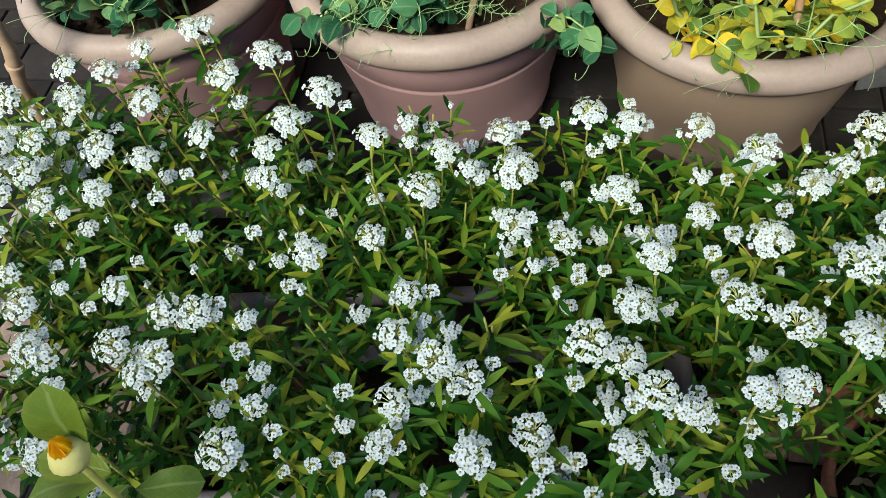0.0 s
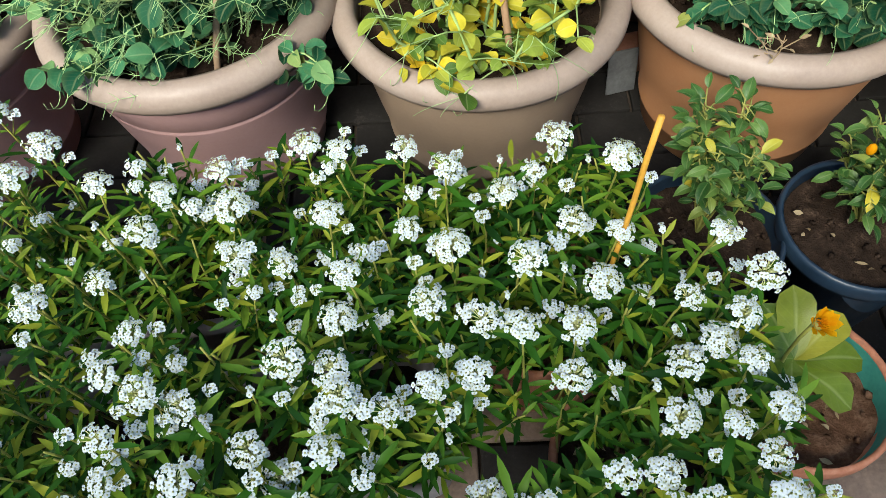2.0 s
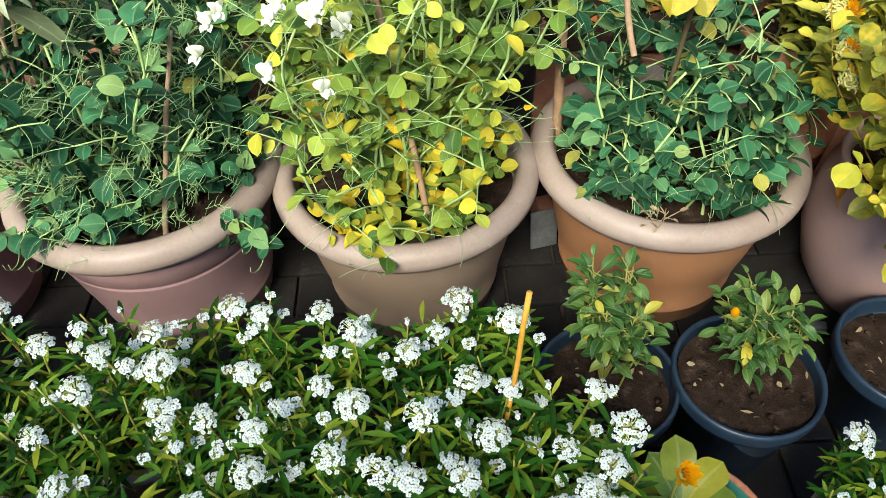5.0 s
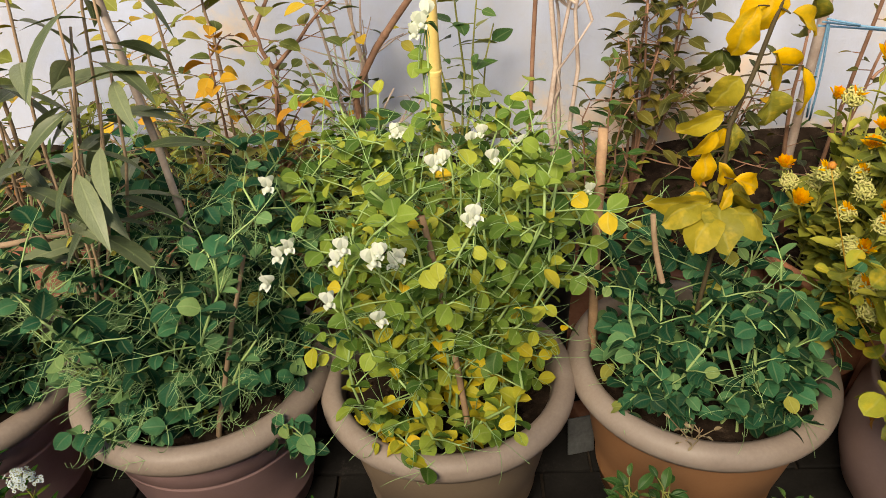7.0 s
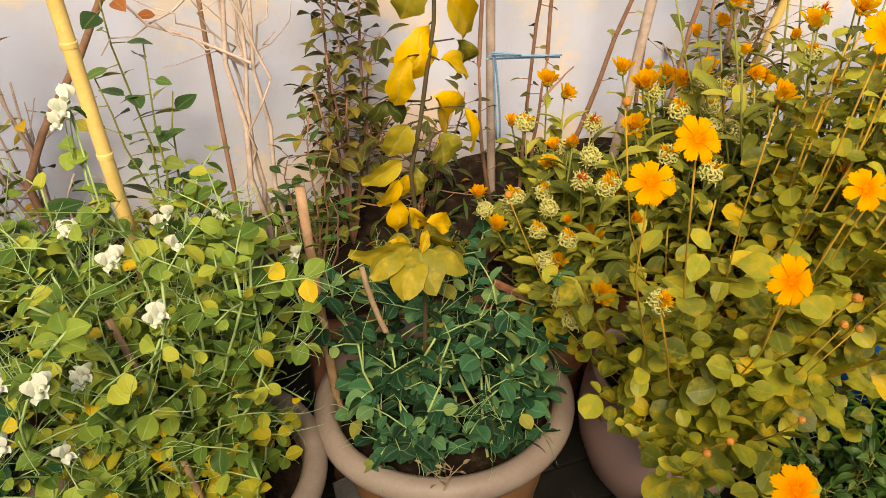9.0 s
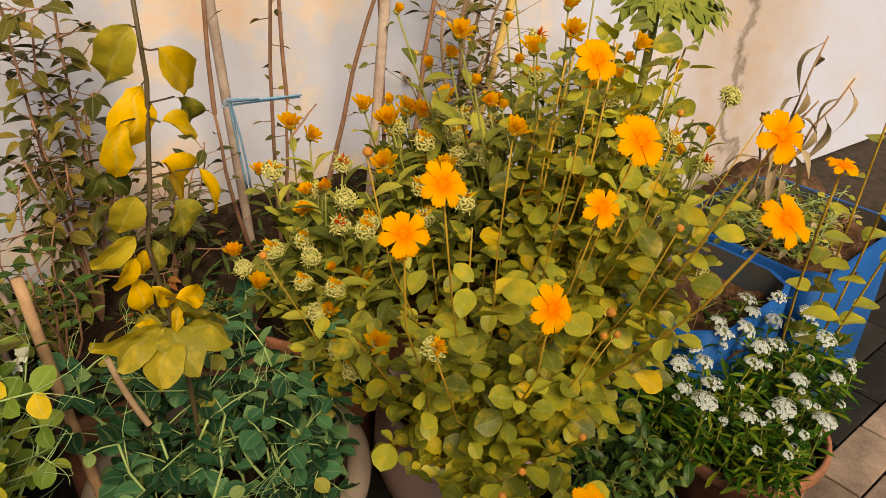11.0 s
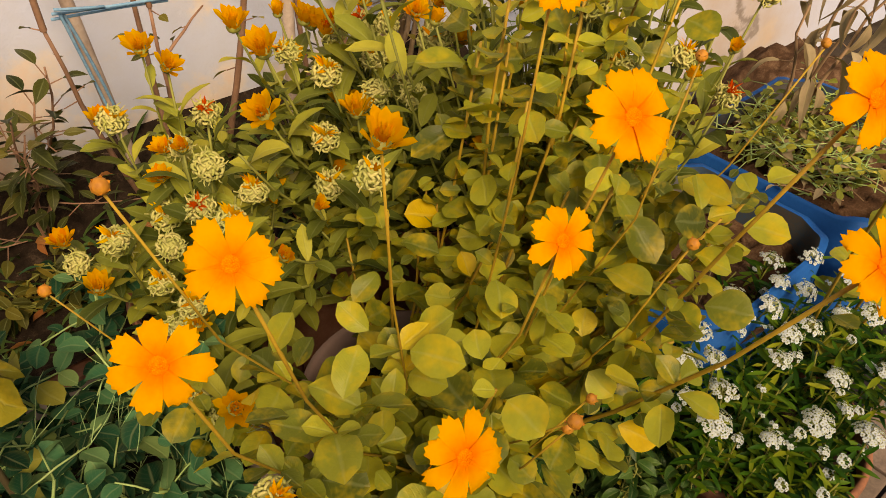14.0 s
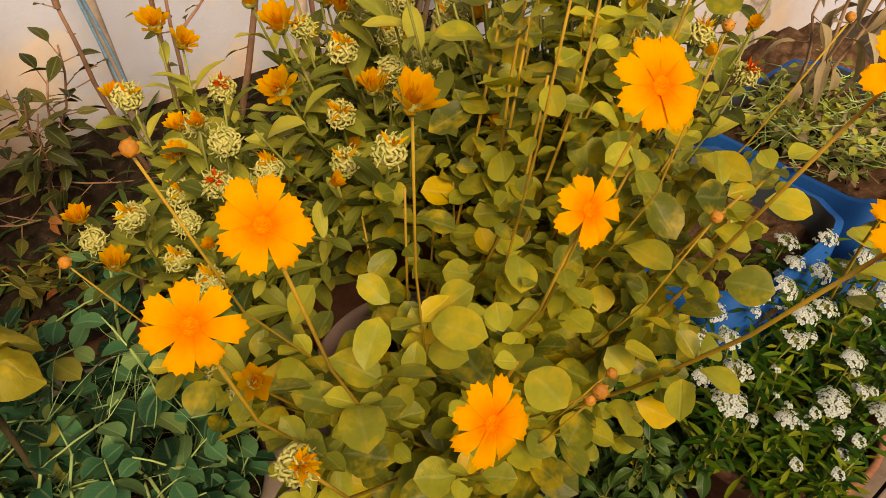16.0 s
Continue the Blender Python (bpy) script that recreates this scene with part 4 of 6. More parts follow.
    for _ in range(hair):
        a, q = U(0, 6.28), 0.2 * math.sqrt(U(0, 1))
        p = Vector((x0 + q * math.cos(a), y0 + q * math.sin(a), lift + U(0.03, height * 0.8)))
        d = around(U(0, 6.28), U(-0.2, 0.9))
        for k in range(5):
            e = p + d * U(0.012, 0.02)
            curls.add(*tube([p, e], 0.0006, 0.0005, 3))
            for sgn in (-1, 1):
                w = (d + d.orthogonal() * sgn * U(0.5, 1.0)).normalized()
                curls.add(*tube(curl(e, w, U(0.012, 0.03), U(0, 0.25)), 0.0005, 0.0003, 3))
            p, d = e, (d + Vector((U(-0.4, 0.4), U(-0.4, 0.4), U(-0.2, 0.3)))).normalized()
    for x, y, z in flowers:
        f = Vector((x, y, z))
        stems.add(*tube(bowed(f + Vector((U(-0.02, 0.02), U(0.0, 0.04), -0.06)), f, 0.008, 4), 0.0012, 0.0009, 4))
        for k in range(RNG.choice((1, 2, 2))):
            child("flower", PEA_FLOWER, t, aimed(f + Vector(((k - 1) * U(0.008, 0.016), U(-0.008, 0.008), (k % 2) * U(0.006, 0.016))), (U(-0.8, 0.8), -1, U(-0.2, 0.4)), 0, U(0.85, 1.1)), "creamy white pea blossom")
    stems.put("stem_tangle", M_PEA_STEM, t, kind="stuff")
    curls.put("tendril_tangle", M_TENDRIL, t, "thin curling pale green tendrils", "stuff")
    rest.put("foliage", M_PEA_BLUE if tone == "blue" else M_PEA_YELLOW, t, kind="stuff")


pea_plant("p0", 32, 0.30, "blue", "low bluish-green pea plants in the mauve planter", 0.1, 0.8, most=120, hair=30, over=6)
pea_plant("p1", 46, 0.40, "blue", "tangled blue-green peas with wiry tendrils", 0.12, 1.0, ((0.14, 0.80, 0.66),), hair=330, low=10, over=6, clusters=((0.120, 0.785, 0.315), (0.105, 0.80, 0.33), (-0.229, 0.845, 0.335), (-0.25, 0.86, 0.32), (-0.20, 0.83, 0.34)))
pea_plant("p2", 58, 0.47, "yellow", "tall yellowing peas with white blossom", 0.09, 0.9,
          ((0.216, 0.70, 0.718), (0.257, 0.68, 0.72), (0.280, 0.79, 0.64), (0.124, 0.775, 0.633), (0.261, 0.68, 0.635), (0.373, 0.745, 0.72), (0.302, 1.013, 0.716), (0.347, 0.859, 0.738), (0.421, 1.014, 0.690), (0.424, 0.843, 0.748), (0.494, 1.06, 0.655), (0.129, 0.859, 0.730), 
           (0.343, 0.966, 0.896), (0.335, 0.96, 0.885), (0.576, 0.961, 0.616), (0.20, 0.75, 0.62)), low=7, most=260, clusters=((0.363, 0.772, 0.308), (0.400, 0.778, 0.300), (0.285, 0.765, 0.305), (0.26, 0.775, 0.315), (0.42, 0.79, 0.33), (0.22, 0.79, 0.33), (0.343, 0.975, 0.895), (0.336, 0.99, 0.84), (0.40, 0.96, 0.72), (0.27, 0.90, 0.73), (0.46, 0.98, 0.70), (0.37, 0.86, 0.72)))
pea_plant("p3", 34, 0.25, "blue", "low blue-green peas with runners over the rim", 0.1, 0.5, most=290, low=8, hair=12, over=9, clusters=((0.62, 0.80, 0.33), (0.66, 0.77, 0.35), (0.90, 0.78, 0.34), (0.82, 0.73, 0.36)))


# ---- canes, sticks and leafy branches ----
RNG.seed(4)


def rod(name, pts, r0, r1, mat, label, category="stake", group="", sides=9, knots=0, tips=True):
    t = thing(name, tuple(pts[0]), label, category, group)
    vs, fs = tube(pts, r0, r1, sides)
    child("shaft", mesh_of("shaft", vs, fs, mat), t)
    if knots:
        for k in range(1, knots):
            f = k / knots * (len(pts) - 1)
            i = min(int(f), len(pts) - 2)
            c = Vector(pts[i]).lerp(Vector(pts[i + 1]), f - i)
            d = (Vector(pts[i + 1]) - Vector(pts[i])).normalized() * 0.004
            child("node_ring", mesh_of("node_ring", *tube([c - d, c - d * 0.4, c + d * 0.4, c + d], r0 * 1.06, r0 * 1.09, sides), mat), t)
    return t


rod("bamboo_stake", bowed((0.372, 1.15, 0.262), (0.352, 1.165, 1.75), 0.004, 8), 0.0115, 0.0105, M_BAMBOO, "thick yellow bamboo stake standing in the peas", sides=12, knots=9)
rod("wooden_stick", bowed((0.612, 0.985, 0.262), (0.615, 1.034, 0.690), 0.004, 6), 0.0085, 0.008, M_STICK, "cut brown stick standing in a planter")
rod("wooden_stick", bowed((0.365, 0.79, 0.262), (0.315, 0.87, 0.66), 0.006, 7), 0.0052, 0.0045, M_STICK, "thin brown stick among the peas")
rod("wooden_stick", bowed((-0.045, 0.86, 0.262), (0.056, 0.905, 0.60), 0.01, 7, 0.002), 0.005, 0.003, M_BARK, "forked grey twig in the tangled peas")
rod("yellow_stick", bowed((0.386, 0.428, 0.17), (0.429, 0.469, 0.515), 0.007, 8, 0.0012), 0.0026, 0.0032, M_YSTICK, "yellow-painted stick leaning out of the alyssum", knots=9)


def leafy(name, at, branches, leaf, mat, label, category="shrub", gap=0.02, start=0.35, size=(0.8, 1.2), bark=None, most=160, tilt=(-0.4, 0.7), group="", droop_leaf=0.0, pairs=False, far=0.03):
    """A woody plant: branches as (points, radius), leaves along them."""
    t = thing(name, at, label, category, group)
    me, rest, twigs, count = mesh_of("leaf", *leaf, mat), Heap(), Heap(), 0
    for pts, r in branches:
        child("branch", mesh_of("branch", *tube(pts, r, r * 0.45, 7), bark or M_BARK), t)
        length = sum((Vector(pts[i + 1]) - Vector(pts[i])).length for i in range(len(pts) - 1))
        n, a = max(1, int(length * (1 - start) / gap)), U(0, 6.28)
        for k in range(n if gap < 1 else 0):
            f = (start + (1 - start) * (k + U(0, 1)) / n) * (len(pts) - 1)
            i = min(int(f), len(pts) - 2)
            p = Vector(pts[i]).lerp(Vector(pts[i + 1]), f - i)
            a += 2.4
            for b in ((a, a + 3.14) if pairs else (a,)):
                d = around(b, U(*tilt))
                stalk = U(0.008, far)
                q = p + d * stalk
                twigs.add(*tube([p, q], 0.0012, 0.0009, 3))
                m = aimed(q, d + Vector((0, 0, -droop_leaf)), U(-0.6, 0.6), U(*size))
                count += 1
                if count <= most:
                    child("leaf", me, t, m)
                else:
                    rest.add(*leaf, m)
    twigs.put("stalk_tangle", bark or M_BARK, t, kind="stuff")
    rest.put("foliage", mat, t, kind="stuff")
    return t


def spread(base, tips, r, n=7, sag=0.03, wobble=0.008, twigs=0):
    out = [(bowed(base, tip, U(-sag, sag), n, wobble), r) for tip in tips]
    for pts, _ in list(out):
        for _k in range(twigs):
            i = RNG.randint(2, len(pts) - 2)
            e = pts[i] + around(U(0, 6.28), U(0.0, 1.1)) * U(0.07, 0.20)
            e.y = min(e.y, wall_y(e.x) - 0.03)
            out.append((bowed(pts[i], e, 0.012, 5, 0.004), r * 0.5))
    return out


# long-leaved plant in the left planter
LONG = leaf_shape(0.15, 0.036, 0.25, 0.3, 0.42, 8, 1.0)
for base, tips, n in (((-0.24, 1.0, 0.26), ((-0.16, 0.90, 0.78), (-0.19, 0.88, 0.93), (-0.10, 0.93, 0.97), (-0.26, 0.9, 1.1), (-0.08, 0.92, 0.84), (-0.14, 0.91, 1.12), (-0.04, 0.90, 1.02), (-0.07, 0.88, 0.95), (-0.02, 0.89, 1.10), (-0.09, 0.87, 0.88)), 0),):
    leafy("long_leaved_plant", base, spread(base, tips, 0.0036), LONG, M_MANGO, "grey-green plant with long drooping leaves", "shrub", 0.042, 0.55, (0.5, 0.85), tilt=(-0.6, 0.4))
rod("leaning_stem", bowed((-0.035, 1.03, 0.262), (-0.085, 0.93, 1.22), 0.012, 9, 0.003), 0.0066, 0.0045, M_BARK_PALE, "leaning grey-brown stem rising from the peas")
rod("woody_stem", [Vector(p) for p in ((-0.70, 0.83, 0.0), (-0.685, 0.82, 0.16), (-0.655, 0.80, 0.29), (-0.630, 0.80, 0.36), (-0.622, 0.80, 0.44), (-0.640, 0.81, 0.56))], 0.011, 0.008, M_BARK, "forked brown woody stem beside the planter", "branch", knots=4)
rod("leaning_stem", bowed((-0.36, 0.99, 0.60), (-0.07, 0.96, 0.655), 0.01, 6, 0.002), 0.005, 0.004, M_BARK, "pale broken twig lying in the peas")

ROUND = leaf_shape(0.052, 0.036, 0.25, 0.25, 0.45, 6, 0.8)
leafy("rose_bush", (0.05, 1.36, 0.36), [(bowed((0.05, 1.36, 0.36), (0.088, 1.28, 0.743), 0.006, 6, 0.003), 0.0075), (bowed((0.055, 1.35, 0.37), (0.10, 1.29, 0.75), 0.010, 6, 0.003), 0.005), (bowed((0.088, 1.28, 0.743), (0.072, 1.27, 0.812), 0.004, 5, 0.002), 0.0048),
      (bowed((0.072, 1.27, 0.812), (0.126, 1.27, 0.91), 0.01, 5, 0.003), 0.0042), (bowed((0.126, 1.27, 0.91), (0.15, 1.25, 1.25), 0.02, 6, 0.005), 0.0035), (bowed((0.092, 1.28, 0.74), (0.215, 1.27, 0.86), 0.012, 6, 0.004), 0.0042),
      (bowed((0.215, 1.27, 0.86), (0.28, 1.24, 1.15), 0.02, 6, 0.004), 0.003), (bowed((0.07, 1.27, 0.80), (0.02, 1.26, 1.15), 0.02, 6, 0.004), 0.003), (bowed((0.06, 1.32, 0.50), (0.01, 1.28, 0.70), 0.02, 6, 0.003), 0.003), (bowed((0.06, 1.32, 0.50), (0.15, 1.24, 0.66), 0.02, 6, 0.003), 0.003)],
      ROUND, M_AUTUMN, "rose bush with green, yellow and orange leaves", "shrub", 0.0115, 0.15, (0.5, 0.85), M_CANE, 200, far=0.06)
leafy("rose_bush", (-0.07, 1.38, 0.36), [(bowed((-0.05, 1.38, 0.36), (-0.07, 1.29, 0.607), 0.006, 5, 0.003), 0.0048), (bowed((-0.07, 1.29, 0.607), (-0.115, 1.27, 0.80), 0.008, 6, 0.003), 0.004), (bowed((-0.02, 1.37, 0.36), (0.0, 1.28, 0.73), 0.015, 6, 0.004), 0.0042),
      (bowed((0.0, 1.28, 0.73), (-0.015, 1.27, 0.92), 0.01, 6, 0.004), 0.0036), (bowed((-0.015, 1.27, 0.92), (-0.03, 1.26, 1.25), 0.015, 6, 0.004), 0.003), (bowed((-0.10, 1.38, 0.36), (-0.13, 1.30, 1.2), 0.02, 8, 0.004), 0.004), (bowed((-0.14, 1.36, 0.40), (-0.22, 1.32, 1.1), 0.02, 8, 0.004), 0.004), (bowed((-0.10, 1.36, 0.40), (-0.20, 1.22, 0.66), 0.02, 6, 0.004), 0.003)],
      ROUND, M_AUTUMN, "thin-stemmed rose bush with green and yellow leaves", "shrub", 0.0115, 0.15, (0.5, 0.85), M_BARK, 200, far=0.06)
leafy("orange_leaved_twig", (-0.015, 1.30, 0.60), [(bowed((-0.02, 1.30, 0.60), (-0.005, 1.25, 0.80), 0.012, 5, 0.003), 0.0028), (bowed((-0.005, 1.25, 0.78), (0.035, 1.25, 0.815), 0.006, 4, 0.002), 0.002), (bowed((0.09, 1.28, 0.60), (0.14, 1.24, 0.69), 0.006, 4, 0.002), 0.002)],
      leaf_shape(0.040, 0.030, 0.35, 0.4, 0.45, 6, 0.7), M_ORANGE_LEAF, "twig with a cluster of orange autumn leaves", "shrub", 0.011, 0.55, (0.7, 1.15), M_CANE, 40, far=0.02)
leafy("rose_bush", (-0.50, 1.45, 0.36), spread((-0.50, 1.45, 0.36), ((-0.45, 1.34, 0.80), (-0.55, 1.36, 1.0), (-0.35, 1.30, 1.15), (-0.68, 1.4, 1.1)), 0.005),
      ROUND, M_AUTUMN, "leafy bush against the wall", "shrub", 0.016, 0.1, (0.6, 1.1), M_BARK, 200, far=0.06)
# dry pale canes fanning out
leafy("dry_cane_bush", (0.24, 1.52, 0.37), spread((0.24, 1.50, 0.37), ((0.19, 1.45, 0.72), (0.17, 1.44, 0.86), (0.14, 1.40, 1.05), (0.21, 1.44, 0.95), (0.25, 1.45, 0.80), (0.13, 1.44, 0.70), (0.30, 1.44, 0.62), (0.36, 1.45, 0.60), (0.23, 1.40, 1.25), (0.16, 1.46, 0.60)), 0.0042, wobble=0.010, twigs=2),
      ROUND, M_AUTUMN, "bundle of dry pinkish canes with few leaves", "shrub", 0.14, 0.3, (0.5, 0.8), M_BARK_PALE)
rod("red_cane", [Vector(p) for p in ((0.235, 1.50, 0.37), (0.22, 1.45, 0.613), (0.272, 1.45, 0.703), (0.318, 1.44, 0.766), (0.37, 1.43, 0.833), (0.44, 1.40, 0.95), (0.50, 1.36, 1.2))], 0.0075, 0.006, M_CANE, "crooked red-brown rose cane by the wall", knots=5)
SERR = leaf_shape(0.075, 0.045, 0.15, 0.15, 0.35, 7, 0.8, wave=0.02)
leafy("broad_leaved_weed", (0.27, 1.42, 0.37), spread((0.27, 1.42, 0.37), ((0.20, 1.34, 0.62), (0.30, 1.36, 0.58), (0.36, 1.38, 0.60)), 0.004), SERR, M_PEPPER, "broad-leaved green plant at the foot of the canes", "plant", 0.04, 0.35, (0.7, 1.15), M_PEA_STEM, tilt=(-0.1, 0.3))
leafy("broad_leaved_weed", (0.53, 1.24, 0.37), spread((0.53, 1.24, 0.37), ((0.50, 1.20, 0.62), (0.46, 1.21, 0.56), (0.56, 1.19, 0.58), (0.60, 1.20, 0.54), (0.43, 1.22, 0.64), (0.53, 1.18, 0.52)), 0.004), SERR, M_DUSKY, "dark broad-leaved weed behind the pea planters", "plant", 0.034, 0.35, (0.6, 1.05), M_PEA_STEM, tilt=(-0.1, 0.4))
leafy("wild_mustard", (0.44, 1.42, 0.37), spread((0.44, 1.42, 0.37), ((0.42, 1.36, 0.95), (0.47, 1.38, 0.85), (0.38, 1.40, 0.80), (0.50, 1.40, 0.75)), 0.003), SERR, M_PEPPER, "spindly green weed with toothed leaves", "plant", 0.028, 0.1, (0.3, 0.75), M_CAL_STEM, tilt=(-0.2, 0.4))
# stem bundle with twisted pale vines and rust leaves
leafy("dry_stem_bundle", (0.61, 1.36, 0.36), [([Vector(p) for p in ((0.612, 1.33, 0.37), (0.606, 1.30, 0.50), (0.588, 1.29, 0.60), (0.598, 1.29, 0.70), (0.582, 1.28, 0.82), (0.604, 1.27, 0.98), (0.58, 1.26, 1.3))], 0.0070), ([Vector(p) for p in ((0.648, 1.34, 0.37), (0.644, 1.30, 0.464), (0.630, 1.29, 0.58), (0.640, 1.29, 0.69), (0.626, 1.28, 0.80), (0.642, 1.27, 0.96), (0.625, 1.26, 1.3))], 0.0056),
      (bowed((0.60, 1.33, 0.40), (0.612, 1.26, 1.25), 0.02, 11, 0.008), 0.0048), (bowed((0.625, 1.33, 0.50), (0.60, 1.27, 1.2), 0.03, 11, 0.010), 0.0036)] + spread((0.62, 1.30, 0.80), [(U(0.40, 0.74), U(1.24, 1.34), U(0.68, 1.12)) for _ in range(8)], 0.0022, 9, 0.05, 0.012, 1),
      leaf_shape(0.042, 0.030, 0.6, 0.4, 0.45, 6, 0.8), M_RUST_LEAF, "bundle of dry pale twisted stems and twigs", "shrub", 2.0, 0.3, (0.7, 1.0), M_BARK_PALE)
leafy("dry_vine", (0.57, 1.34, 0.37), [(bowed((0.57, 1.34, 0.37), (0.64, 1.22, 0.80), 0.05, 9, 0.012), 0.004), (bowed((0.62, 1.26, 0.82), (0.36, 1.30, 1.02), 0.04, 8, 0.01), 0.003), (bowed((0.6, 1.28, 0.95), (0.40, 1.34, 0.85), 0.03, 8, 0.01), 0.0025),
      (bowed((0.64, 1.22, 0.8), (0.60, 1.2, 1.2), 0.05, 8, 0.01), 0.003)], ROUND, M_RUST_LEAF, "twisting pale dry vine", "vine", 0.25, 0.2, (0.6, 0.9), M_BARK_PALE)
rod("red_cane", bowed((0.562, 1.34, 0.37), (0.578, 1.29, 1.25), 0.01, 6), 0.0045, 0.0038, M_CANE, "reddish bare cane by the wall")
leafy("leafy_seedling", (0.69, 1.26, 0.36), spread((0.69, 1.26, 0.36), ((0.69, 1.20, 0.74), (0.72, 1.20, 0.66), (0.66, 1.19, 0.62), (0.64, 1.20, 0.66), (0.70, 1.18, 0.58)), 0.0026), leaf_shape(0.045, 0.017, 0.2, 0.1, 0.5, 5), M_PEPPER, "upright seedling with glossy green leaves", "plant", 0.016, 0.35, (0.6, 1.05), M_CANE)
leafy("dark_shrub", (0.79, 1.38, 0.36), spread((0.79, 1.36, 0.36), ((0.83, 1.29, 0.66), (0.76, 1.29, 0.80), (0.79, 1.28, 0.74), (0.84, 1.28, 0.78), (0.73, 1.29, 0.74), (0.80, 1.28, 0.95), (0.76, 1.27, 1.10), (0.83, 1.27, 1.2)), 0.0036, twigs=2),
      leaf_shape(0.048, 0.024, 0.25, 0.35, 0.45, 5), M_SHRUB, "narrow shrub with small dark olive leaves", "shrub", 0.0125, 0.45, (0.65, 1.15), M_CANE, 280, far=0.04)
leafy("dark_shrub", (0.95, 1.38, 0.37), spread((0.95, 1.36, 0.37), ((1.03, 1.28, 0.68), (1.00, 1.28, 0.64), (0.96, 1.27, 0.635), (0.97, 1.28, 0.60)), 0.003, twigs=2), leaf_shape(0.045, 0.019, 0.25, 0.3, 0.45, 5), M_DUSKY, "small upright shrub with dark drooping leaves", "shrub", 0.015, 0.3, (0.7, 1.2), M_CANE, 120)

for k, (x, dy, h, mat) in enumerate(((-0.42, 0.20, 0.24, M_CAL_LEAF), (-0.16, 0.16, 0.22, M_AUTUMN), (0.02, 0.20, 0.20, M_CAL_LEAF), (0.17, 0.14, 0.18, M_AUTUMN), (0.40, 0.20, 0.20, M_CAL_LEAF), (0.50, 0.12, 0.16, M_SHRUB), (0.70, 0.18, 0.17, M_CAL_LEAF), (0.90, 0.22, 0.08, M_SHRUB), (1.0, 0.26, 0.07, M_PEA_BLUE), (1.25, 0.15, 0.16, M_CAL_LEAF), (1.5, 0.14, 0.2, M_SHRUB))):
    y = wall_y(x) - dy
    z = bed_height(x, y) - 0.006
    leafy("bed_weed", (x, y, z), spread((x, y, z), [(x + U(-0.10, 0.10), y + U(-0.06, 0.06), z + h * U(0.5, 1.15)) for _ in range(8)], 0.0025, 5), leaf_shape(0.036, 0.018, 0.25, 0.3, 0.5, 5, 0.8), mat,
          "leafy green undergrowth at the foot of the wall", "plant", 0.010, 0.15, (0.6, 1.25), M_CAL_STEM, 60, (-0.6, 0.9), "undergrowth in the bed", far=0.03)

# white pole with its blue tie, and the rose canes
rod("support_pole", bowed((1.125, 1.345, 0.36), (1.035, 1.17, 1.45), 0.004, 6), 0.0095, 0.009, M_BARK_PALE, "weathered whitish pole against the wall")
rod("support_pole", bowed((1.372, 1.25, 0.37), (1.352, 1.02, 1.40), 0.002, 6), 0.0105, 0.010, M_BARK_PALE, "weathered whitish pole against the wall")
rod("support_pole", bowed((1.62, 1.20, 0.37), (1.70, 0.95, 1.35), 0.004, 6), 0.009, 0.009, M_BAMBOO, "pale cane standing behind the flowers")
cord = thing("tie_rope", (1.04, 1.21, 0.772), "blue rope tied round the pole and the rose canes", "rope")
for k, (a, b) in enumerate((((1.042, 1.205, 0.772), (1.180, 1.168, 0.758)), ((1.042, 1.215, 0.762), (1.180, 1.175, 0.752)), ((1.043, 1.195, 0.780), (1.10, 1.185, 0.768)), ((1.05, 1.20, 0.77), (1.085, 1.25, 0.57)), ((1.055, 1.205, 0.77), (1.095, 1.255, 0.56)))):
    child("strand", mesh_of("strand", *tube(bowed(a, b, 0.004, 6), 0.0022, 0.0020, 6), M_CORD), cord)
DUSK = leaf_shape(0.028, 0.018, 0.25, 0.2, 0.4, 5)
leafy("climbing_rose", (1.12, 1.32, 0.36), [(bowed((1.12, 1.32, 0.36), (1.03, 1.22, 0.75), 0.012, 7, 0.003), 0.0055), (bowed((1.03, 1.22, 0.75), (1.06, 1.15, 1.35), 0.012, 7, 0.003), 0.0045),
      (bowed((1.20, 1.30, 0.36), (1.155, 1.18, 0.75), 0.01, 7, 0.003), 0.005), (bowed((1.155, 1.18, 0.75), (1.12, 1.12, 1.3), 0.01, 7, 0.003), 0.004),
      (bowed((1.17, 1.30, 0.36), (1.185, 1.10, 1.4), 0.015, 8, 0.003), 0.0045), (bowed((1.16, 1.2, 0.66), (1.26, 1.24, 0.70), 0.015, 6, 0.003), 0.003)],
      DUSK, M_SHRUB, "thin brown rose canes with dark sparse leaves", "climbing rose", 0.035, 0.25, (0.6, 1.0), M_CANE)
leafy("climbing_rose", (1.28, 1.28, 0.37), [(bowed((1.24, 1.28, 0.37), (1.36, 1.08, 1.05), 0.02, 8, 0.004), 0.0065), (bowed((1.36, 1.08, 1.05), (1.44, 1.04, 1.3), 0.02, 7, 0.003), 0.005), (bowed((1.42, 1.24, 0.38), (1.30, 1.05, 1.35), 0.012, 8, 0.003), 0.005),
      (bowed((1.45, 1.22, 0.38), (1.48, 1.02, 1.3), 0.02, 8, 0.004), 0.0065), (bowed((1.34, 1.10, 1.0), (1.22, 1.10, 0.95), 0.02, 6, 0.003), 0.003)],
      DUSK, M_AUTUMN, "thorny brown rose canes with few leaves", "climbing rose", 0.06, 0.3, (0.7, 1.2), M_CANE)
